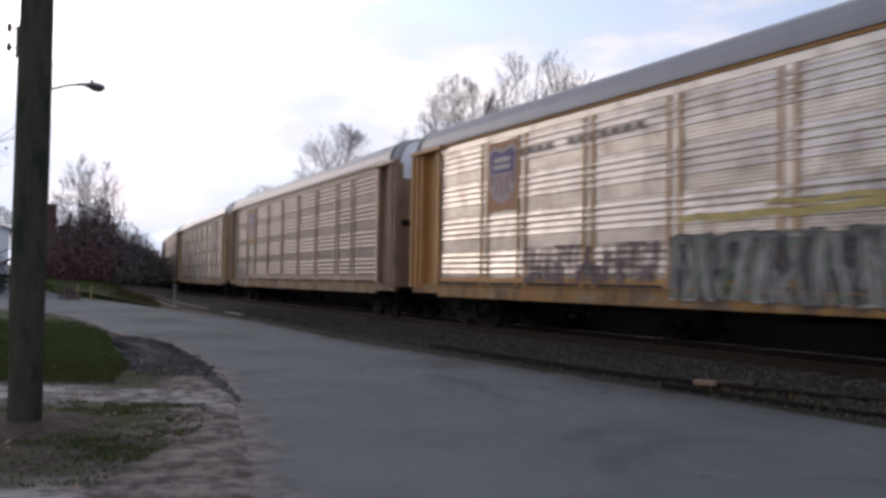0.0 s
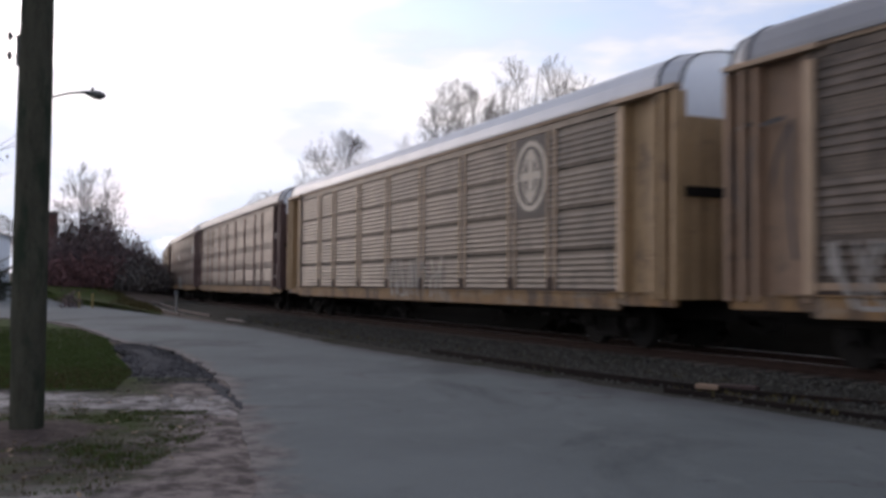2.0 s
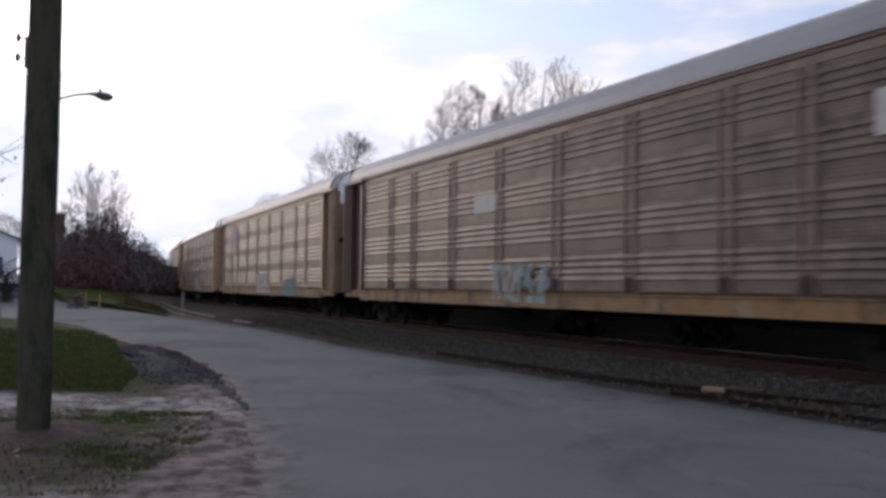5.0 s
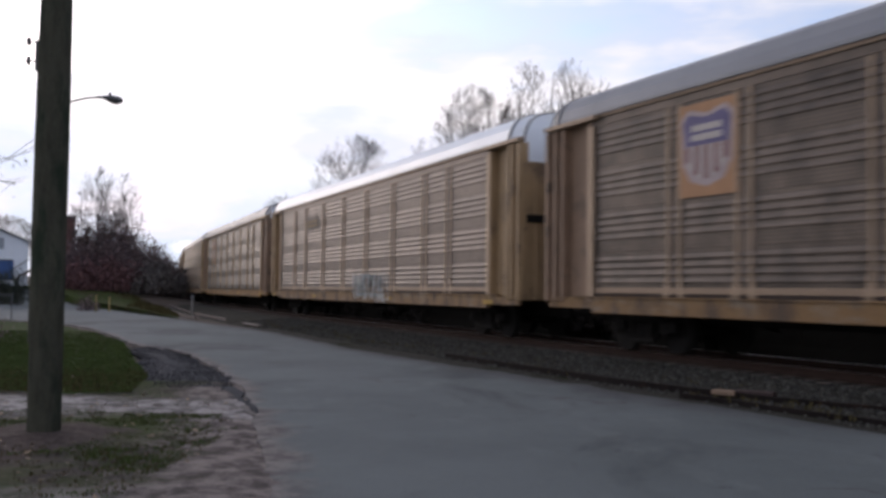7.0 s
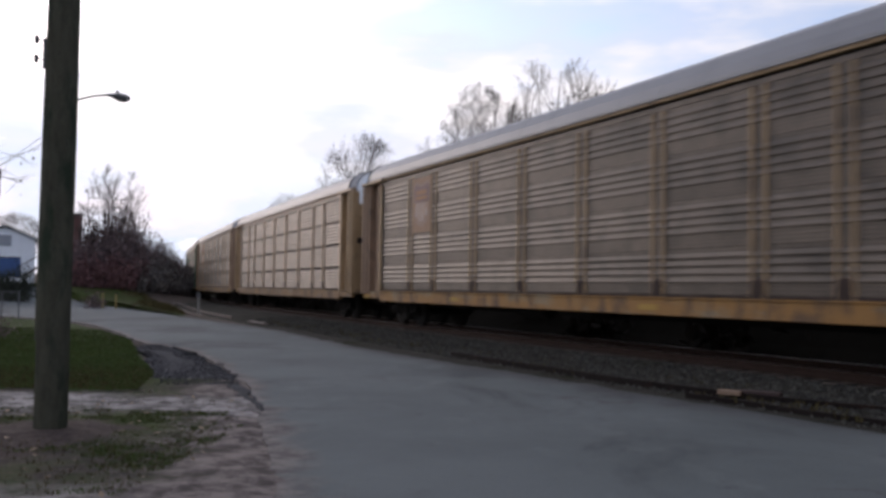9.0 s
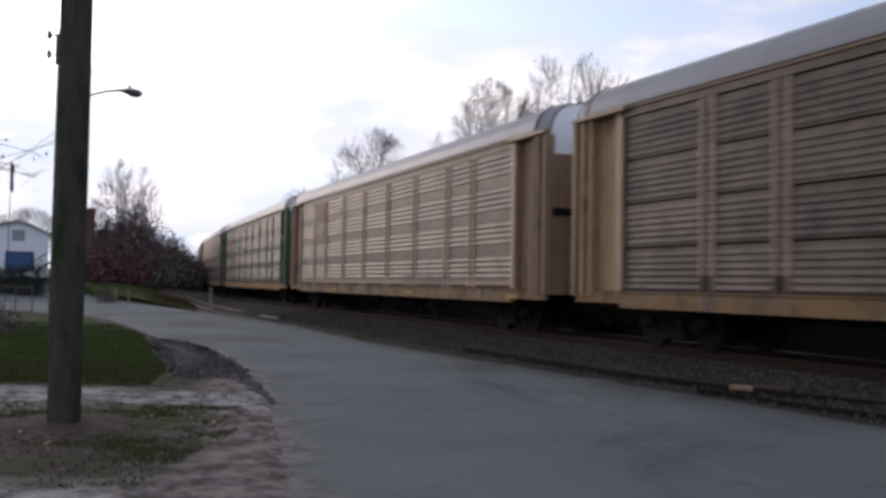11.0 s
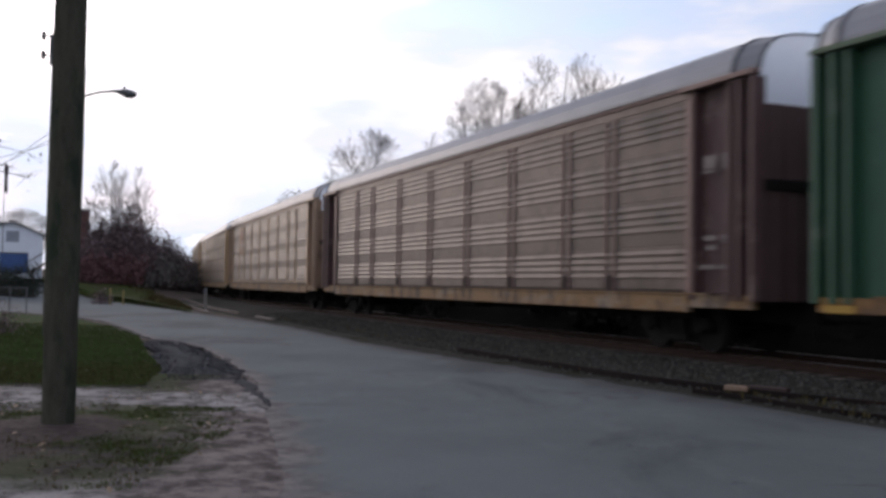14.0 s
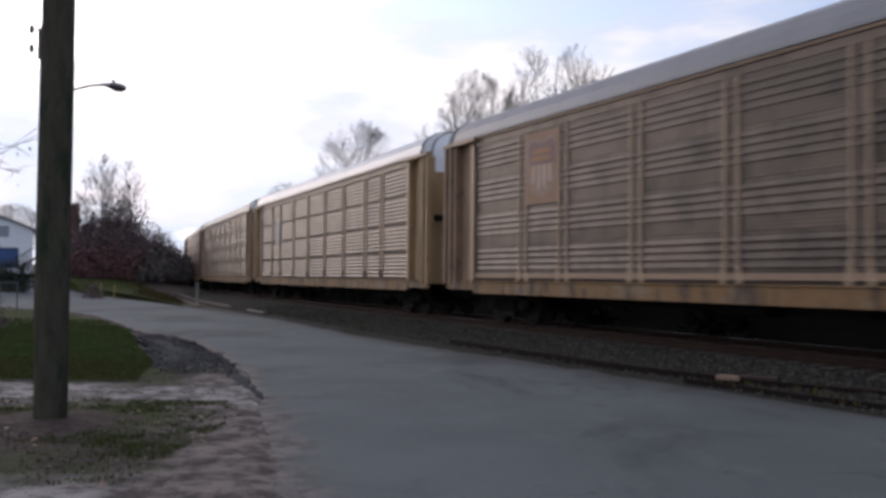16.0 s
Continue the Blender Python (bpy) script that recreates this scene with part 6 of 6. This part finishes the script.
def build_trees():
    make_tree(-8.2, 74.5, 13.7, 3.8, 31, "bare rounded tree with brownish twigs behind the railway", BARK, 1300, 0.045, dense=0.9)
    make_tree(0.75, 62.0, 15.1, 2.9, 32, "bare tree with sparse brown leaves behind the railway", BARK, 900, 0.04)
    make_tree(-2.4, 64.0, 11.9, 1.6, 33, "small bare tree behind the railway", BARK, 250, 0.05, limbs=6, dense=0.8)
    make_tree(4.05, 57.9, 15.75, 1.9, 34, "tall narrow bare tree with pale upright limbs", PALE_BARK, 0, limbs=9, upright=0.5, dense=0.95)
    make_tree(6.75, 57.6, 15.75, 2.0, 35, "tall narrow bare tree with brown leaves low down", PALE_BARK, 900, 0.04, leaf_low=0.84, limbs=9, upright=0.5, dense=0.95)
    make_tree(8.4, 57.2, 14.5, 1.4, 42, "low brown-leaved tree behind the railway", BARK, 600, 0.045, limbs=6, dense=0.8)
    make_tree(9.65, 57.0, 15.2, 0.9, 36, "slim bare young tree behind the railway", PALE_BARK, 0, limbs=5, upright=0.6, dense=0.6)
    make_tree(-21.2, 113.0, 12.8, 3.3, 37, "bare rounded tree far behind the railway", BARK, 700, 0.07, thick=1.3, dense=0.9)
    make_tree(-34.3, 89.6, 13.1, 2.0, 38, "tall dark bare tree rising over the thicket", BARK, 60, 0.07, thick=1.4, limbs=7, upright=0.5, dense=0.62)
    make_tree(-32.3, 90.8, 12.5, 1.7, 39, "slender bare tree rising over the thicket", BARK, 40, 0.07, thick=1.2, limbs=6, upright=0.5, dense=0.6)
    make_tree(-35.8, 89.1, 10.8, 1.1, 40, "small dark leafy tree at the end of the thicket", BARK, 1500, 0.08, limbs=6, dense=0.8)
    make_tree(-52, 108, 9.6, 3.6, 41, "grey bare tree behind the white house", PALE_BARK, 0, dense=0.7)
    dark = "dense dark bare thicket beside the railway"
    for i, (x, y, h, r, m) in enumerate([
            (-35.5, 88.6, 4.4, 1.5, BRUSH), (-34.2, 89.4, 7.0, 1.9, BRUSH), (-32.6, 90.6, 7.4, 1.8, BRUSH), (-31.4, 92.0, 5.8, 1.9, BRUSH), (-30.6, 94.5, 5.0, 2.0, BRUSH), (-30.6, 98, 4.2, 2.4, BRUSH), (-31.8, 102, 3.8, 2.8, BRUSH),
            (-34.0, 107, 4.4, 3.2, HAZE_BRUSH), (-37.4, 116, 4.8, 3.4, HAZE_BRUSH), (-41.0, 126, 5.2, 3.8, HAZE_BRUSH), (-45.5, 139, 5.8, 4.4, HAZE_BRUSH), (-50.5, 152, 5.8, 4.8, HAZE_BRUSH), (-55.5, 168, 6.0, 5, HAZE_BRUSH), (-59, 186, 6.4, 5.4, HAZE_BRUSH)]):
        make_shrub(x, y, h, r, 60 + i, dark, m, 13000 if i < 7 else 4500, 0.09 + 0.0016 * i * (y - 80) / 10, 60)
    for i, (x, y) in enumerate([(-34.6, 85.0), (-33.4, 85.4), (-32.0, 86.2), (-30.8, 87.2)]):
        make_shrub(x, y, 3.2, 1.5, 80 + i, "reddish brown shrub at the foot of the thicket", RED_BRUSH, 1800, 0.13, 20)
    for i, (x, y, h) in enumerate([(-29.2, 87.5, 3.6), (-28.3, 90.5, 3.2), (-28.6, 95, 3.0), (-29.8, 100, 3.0)]):
        make_shrub(x, y, h, 1.8, 90 + i, "dull green and grey brush beside the old spur", GREEN_BRUSH, 1600, 0.13, 20)
    # brush and bank added on the far side to block light under the cars
    rng = random.Random(9)
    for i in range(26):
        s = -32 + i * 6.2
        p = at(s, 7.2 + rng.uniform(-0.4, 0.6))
        make_shrub(p.x, p.y, rng.uniform(3.6, 4.4), 3.4, 120 + i, "near-black brush added behind the railway to block light", BLOCKER_BRUSH, 900, 0.22, 18, flat=0.8)
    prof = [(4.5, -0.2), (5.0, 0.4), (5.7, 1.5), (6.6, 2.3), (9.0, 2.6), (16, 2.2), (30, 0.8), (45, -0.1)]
    sweep("embankment", prof, -60, 300, 3.0, shade("near_black_bank", (0.013, 0.012, 0.010), 0.95, spec=0.02, vary=0.35, scale=1.2, fine=20, bump=0.6), "near-black bank added behind the railway to block light", "bank")


build_trees()

# ---------------------------------------------------------------- house, flagpole, container, fences, posts
SIDING = shade("white_siding", (0.74, 0.79, 0.84), 0.7, vary=0.08, scale=1.5, fine=15, bump=0.1)
SHINGLE = shade("grey_shingle", (0.12, 0.12, 0.13), 0.9, vary=0.2, scale=3, fine=30, bump=0.3)
GLASS_DARK = shade("window_glass", (0.05, 0.06, 0.07), 0.1, vary=0.05, bump=0)
BLUE_STEEL = shade("blue_painted_steel", (0.035, 0.09, 0.24), 0.6, vary=0.2, scale=2, fine=20, bump=0.1, stain=(0.05, 0.06, 0.09))
BRICK_M = shade("dark_brick", (0.10, 0.05, 0.045), 0.9, vary=0.25, scale=6, fine=30, bump=0.3, rand=0.2)


def build_house():
    house = new("house")
    house.location = (-39.15, 79.92, 2.2)
    house.rotation_euler = (0, 0, radians(26))
    tagged(house, "small white sided house with a grey gable roof", "house")
    w, e, a, d = 2.35, 3.2, 4.15, 9.0
    bm = bmesh.new()
    front = [(-w - 2.2, -0.6), (w, -0.6), (w, e), (0, a), (-w - 2.2, e)]
    for y in (0.0, d):
        vs = [bm.verts.new((x, y, z)) for x, z in front]
        bm.faces.new(vs)
    bm.verts.ensure_lookup_table()
    for i in range(5):
        j = (i + 1) % 5
        bm.faces.new([bm.verts[k] for k in (i, j, 5 + j, 5 + i)])
    part("wall", bm, SIDING, house, "white horizontal siding")
    for k in range(18):   # lap boards of the gable front
        z = -0.1 + k * 0.2
        half = w if z < e else max(0.3, w * (a - z) / (a - e))
        lft = -w - 2.2 if z < e else -max(0.3, (w + 2.2) * (a - z) / (a - e))
        bm = bmesh.new()
        add_box(bm, lft + 0.02, half - 0.02, -0.035, -0.004, z, z + 0.185)
        part("siding_board", bm, SIDING, house)
    for sg, x in ((-1, -w - 2.4), (1, w + 0.2)):
        bm = bmesh.new()
        zl = e - 0.08
        pts = [(0, a + 0.02), (x, zl), (x, zl + 0.12), (0, a + 0.14)]
        f0 = [bm.verts.new((px, -0.35, pz)) for px, pz in pts]
        f1 = [bm.verts.new((px, d + 0.3, pz)) for px, pz in pts]
        bm.faces.new(f0)
        bm.faces.new(f1[::-1])
        for i in range(4):
            j = (i + 1) % 4
            bm.faces.new((f0[i], f1[i], f1[j], f0[j]))
        part("roof", bm, SHINGLE, house, "grey shingled roof slope")
    bm = bmesh.new()
    add_box(bm, -0.55, 0.45, -0.08, -0.02, 2.5, 3.45)
    win = part("window", bm, shade("grey_vent", (0.3, 0.33, 0.37), 0.8, vary=0.1, bump=0), house, "grey louvred gable vent")
    for i in range(6):
        bm = bmesh.new()
        add_box(bm, -0.5, 0.4, -0.11, -0.08, 2.55 + 0.14 * i, 2.63 + 0.14 * i)
        part("slat", bm, MATS["grey_vent"], win)
    stair = new("outside_stair")
    stair.location = (-37.6, 79.6, 2.1)
    stair.rotation_euler = (0, 0, radians(26))
    tagged(stair, "dark outside stair against the white house", "stair")
    for i in range(7):
        bm = bmesh.new()
        add_box(bm, 0.1 + 0.25 * i, 0.42 + 0.25 * i, 0.0, 0.9, 0.16 * (i + 1), 0.16 * (i + 1) + 0.05)
        part("tread", bm, TIMBER, stair)
    for y in (-0.03, 0.9):
        bm = bmesh.new()
        vs = [bm.verts.new((x, y + dy, z)) for dy in (0, 0.05) for x, z in ((0, 0), (0.2, 0), (1.9, 1.1), (1.9, 1.35))]
        for f in ((0, 1, 2, 3), (4, 7, 6, 5), (0, 4, 5, 1), (1, 5, 6, 2), (2, 6, 7, 3), (3, 7, 4, 0)):
            bm.faces.new([vs[i] for i in f])
        part("stringer", bm, TIMBER, stair)
        bm = bmesh.new()
        add_tube(bm, (0.05, y, 0.95), (1.85, y, 2.2), 0.035)
        part("handrail", bm, TIMBER, stair)
    flag = new("flagpole")
    flag.location = (-38.55, 76.9, 1.9)
    tagged(flag, "thin metal flagpole with a limp dark flag", "flagpole")
    bm = bmesh.new()
    add_tube(bm, (0, 0, 0), (0, 0, 9.4), 0.045, 0.025)
    part("pole", bm, STEEL, flag)
    bm = bmesh.new()
    n, m = 9, 10
    g = [[bm.verts.new((0.03 + 0.5 * i / n * (0.45 + 0.1 * math.sin(j)), 0.14 * math.sin(i * 2.3 + j * 0.5) * (i / n), 9.2 - 2.3 * j / m - 0.25 * i / n)) for i in range(n + 1)] for j in range(m + 1)]
    for j in range(m):
        for i in range(n):
            bm.faces.new((g[j][i], g[j][i + 1], g[j + 1][i + 1], g[j + 1][i]))
    part("flag", bm, shade("dark_flag_cloth", (0.06, 0.04, 0.06), 0.9, vary=0.3, bump=0.1), flag, "limp hanging dark flag")
    box = new("dumpster")
    box.location = (-34.25, 70.1, 2.5)
    box.rotation_euler = (0, 0, radians(25))
    tagged(box, "blue steel dumpster behind a dark hedge", "dumpster")
    bm = bmesh.new()
    add_box(bm, -1.0, 1.0, 0, 1.6, -0.5, 0.95, 0.03)
    part("body", bm, BLUE_STEEL, box)
    for x in (-0.7, -0.23, 0.23, 0.7):
        bm = bmesh.new()
        add_box(bm, x - 0.05, x + 0.05, -0.06, 0, -0.4, 0.9)
        part("rib", bm, BLUE_STEEL, box)
    for x in (-0.5, 0.5):
        bm = bmesh.new()
        add_box(bm, x - 0.47, x + 0.47, -0.05, 1.62, 0.95, 1.03, 0.02)
        part("lid", bm, UNDER, box, "black plastic lid")
    for i in range(5):
        make_shrub(-36.6 + 0.95 * i, 68.0 + 0.35 * i, 2.95 - ground_z(-36.6 + 0.95 * i, 68.0 + 0.35 * i), 0.8, 200 + i, "dark clipped hedge in front of the house", HEDGE, 1500, 0.08, 14, name="hedge")
    chim = new("brick_chimney")
    chim.location = (-40.05, 97.0, 2.35)
    tagged(chim, "tall dark brick chimney behind the thicket", "chimney")
    bm = bmesh.new()
    add_box(bm, -0.36, 0.36, -0.36, 0.36, -0.3, 6.3)
    part("core", bm, BRICK_M, chim)
    for r in range(28):
        for k in range(2):
            bm = bmesh.new()
            off = 0.0 if r % 2 else 0.18
            add_box(bm, -0.37 + 0.37 * k + 0.01, -0.37 + 0.37 * (k + 1) - 0.01, -0.385, -0.358, 0.2 + r * 0.22, 0.2 + r * 0.22 + 0.2)
            part("brick", bm, BRICK_M, chim)
    bm = bmesh.new()
    add_box(bm, -0.45, 0.45, -0.45, 0.45, 6.3, 6.5, 0.02)
    part("cap", bm, SHINGLE, chim)


def build_fence():
    fence = new("chain_link_fence")
    fence.location = (-20.3, 41.3, 0.0)
    tagged(fence, "low grey chain-link fence at the edge of the lawn", "fence")
    u = Vector((0.9, 0.43, 0)).normalized()
    posts = [-5.4, -3.6, -1.8, 0.0, 0.68]
    for q in posts:
        p = u * q
        bm = bmesh.new()
        add_tube(bm, (p.x, p.y, -0.1), (p.x, p.y, 1.22), 0.03, n=10)
        part("post", bm, STEEL, fence)
    a, b = u * posts[0], u * posts[-1]
    bm = bmesh.new()
    add_tube(bm, (a.x, a.y, 1.19), (b.x, b.y, 1.19), 0.02)
    part("top_rail", bm, STEEL, fence)
    bm = bmesh.new()
    w = Wood()
    n = 60
    for i in range(n):
        for sg in (-1, 1):
            x0, x1 = posts[0] + 6.08 * i / n, posts[0] + 6.08 * i / n + sg * 1.1
            z0, z1 = 0.06, 1.16
            if x1 < posts[0]:
                z1 = z0 + (z1 - z0) * (x0 - posts[0]) / 1.1
                x1 = posts[0]
            if x1 > posts[-1]:
                z1 = z0 + (z1 - z0) * (posts[-1] - x0) / 1.1
                x1 = posts[-1]
            p, q = u * x0 + Vector((0, 0, z0)), u * x1 + Vector((0, 0, z1))
            if (p - q).length > 0.02:
                w.limb([p, q], [0.003, 0.003], 3)
    bm.free()
    put("wire_mesh", mesh_of("wire_mesh", w.v, w.f, STEEL), fence, None, "woven grey wire mesh")


def build_small():
    # trackside post
    p = at(55.5, -2.9)
    post = new("trackside_post")
    post.location = (-15.15, 53.9, 0.0)
    tagged(post, "weathered pale trackside marker post", "post")
    bm = bmesh.new()
    add_box(bm, -0.06, 0.06, -0.06, 0.06, -0.1, 1.15, 0.01)
    part("shaft", bm, shade("weathered_white", (0.2, 0.19, 0.175), 0.9, vary=0.25, bump=0.3), post)
    bm = bmesh.new()
    add_box(bm, -0.1, 0.1, -0.075, -0.06, 0.95, 1.2)
    part("plate", bm, STEEL, post)
    # yellow marker posts and a stump beside the road
    for x, y, h in ((-23.35, 60.9, 1.05), (-22.6, 61.2, 0.95)):
        m = new("marker_post")
        m.location = (x, y, ground_z(x, y))
        tagged(m, "yellowish utility marker post beside the road", "marker post", "marker posts by the road")
        bm = bmesh.new()
        add_tube(bm, (0, 0, -0.1), (0, 0, h), 0.06, n=12)
        part("tube", bm, plain("marker_yellow", (0.26, 0.2, 0.07)), m)
        bm = bmesh.new()
        add_tube(bm, (0, 0, h), (0, 0, h + 0.1), 0.07, 0.03, n=12)
        part("cap", bm, BLACK_P, m)
    make_shrub(-23.9, 61.0, 1.2, 0.5, 230, "small dark weedy bush beside the road", BRUSH, 350, 0.07, 10)
    make_shrub(-21.0, 62.4, 0.6, 0.8, 231, "low pile of cut brush beside the road", DRY_BLADES, 350, 0.08, 12)
    make_shrub(-13.6, 26.6, 1.3, 0.55, 232, "small dark bush at the edge of the lawn", BRUSH, 600, 0.04, 16)
    # boards left beside the spur
    for s, off, ln, turn, mat, lab in ((11.1, -1.96, 0.36, 24, plain("bare_board", (0.22, 0.15, 0.10)), "pale bare board lying by the old rail"), (10.75, -1.70, 0.6, 28, plain("red_board", (0.035, 0.018, 0.015)), "dark red board lying by the old rail"),
                                       (40.0, -2.75, 3.2, 1, plain("grey_board", (0.11, 0.092, 0.08)), "weathered plank beside the road edge")):
        q = at(s, off)
        bd = new("board")
        bd.matrix_world = Matrix.Translation((q.x, q.y, bed_z(q.x, q.y) + 0.05)) @ Matrix.Rotation(heading(s) + radians(turn), 4, "Z")
        tagged(bd, lab, "board")
        bm = bmesh.new()
        add_box(bm, -0.09, 0.09, -ln / 2, ln / 2, 0, 0.07, 0.008)
        part("plank", bm, mat, bd)
    # twigs of a tree that reaches in over the wires
    rng = random.Random(77)
    t = Wood()
    base = Vector((-15.0, 17.5, 4.6))
    tips = []
    for k in range(5):
        e = Vector((-8.9 + rng.uniform(-0.6, 0.5), 18.0 + rng.uniform(-0.6, 0.6), 3.75 + rng.uniform(-0.25, 0.3)))
        pts = [base.lerp(e, i / 8) + Vector((0, rng.uniform(-0.1, 0.1), rng.uniform(-0.08, 0.08))) for i in range(9)]
        t.limb(pts, [0.02 * (1 - i / 9) + 0.003 for i in range(9)], 5)
        tips += pts[4:]
    for p in tips:
        for _ in range(3):
            t.stick(p, p + Vector((rng.uniform(-0.1, 0.6), rng.uniform(-0.4, 0.4), rng.uniform(-0.3, 0.25))), 0.006)
    n = len(t.f)
    for _ in range(26):
        p = tips[rng.randrange(len(tips))] + Vector((rng.uniform(-0.1, 0.5), rng.uniform(-0.3, 0.3), rng.uniform(-0.3, 0.05)))
        t.leaf(p, 0.045, rng)
    tree = new("tree")
    tree.location = (0, 0, 0)
    tagged(tree, "bare tree whose drooping twigs reach over the lawn", "tree")
    wood = Wood()
    wood.limb([Vector((-15.2, 17.4, -0.1)), Vector((-15.1, 17.45, 2.2)), Vector((-15.0, 17.5, 4.6)), Vector((-14.9, 17.4, 7.5))], [0.2, 0.17, 0.14, 0.05], 9)
    put("trunk", mesh_of("trunk", wood.v, wood.f, BARK), tree)
    put("branch_spray", mesh_of("branch_spray", t.v, t.f, [BARK, DRY_LEAF], slots=[1 if i >= n else 0 for i in range(len(t.f))]), tree)


build_house()
build_fence()
build_small()


# ---------------------------------------------------------------- movement
def car_pose(k, t):
    # from 2 s on, whole seconds are shifted to fit the camera's view
    lag = VIEW_LAG if t >= 2 and t == int(t) else 0.0
    mid = GAP_0 + PITCH_CAR * k - PITCH_CAR / 2 - SPEED * t + lag
    p = at(mid, MID, RAIL_Z)
    return Matrix.Translation(p) @ Matrix.Rotation(heading(mid), 4, "Z")


def spin_rows(side):
    """A wheelset's turn about its axle, a row for every frame."""
    step = 360 * SPEED / (2 * math.pi * WHEEL_R) / FPS
    return [(i / FPS, pose(0, side * AXLE, WHEEL_R, step * i, 0, 0)) for i in range(16 * FPS + 1)]


def motions():
    for side, sets in AXLES.items():
        walk(sets[0], spin_rows(side))
        turning = sets[0].animation_data
        for other in sets[1:]:
            other.rotation_mode = "QUATERNION"
            other.animation_data_create()
            other.animation_data.action = turning.action
            other.animation_data.action_slot = turning.action_slot
    for k, car in CARS.items():
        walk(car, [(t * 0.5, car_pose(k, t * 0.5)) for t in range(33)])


motions()
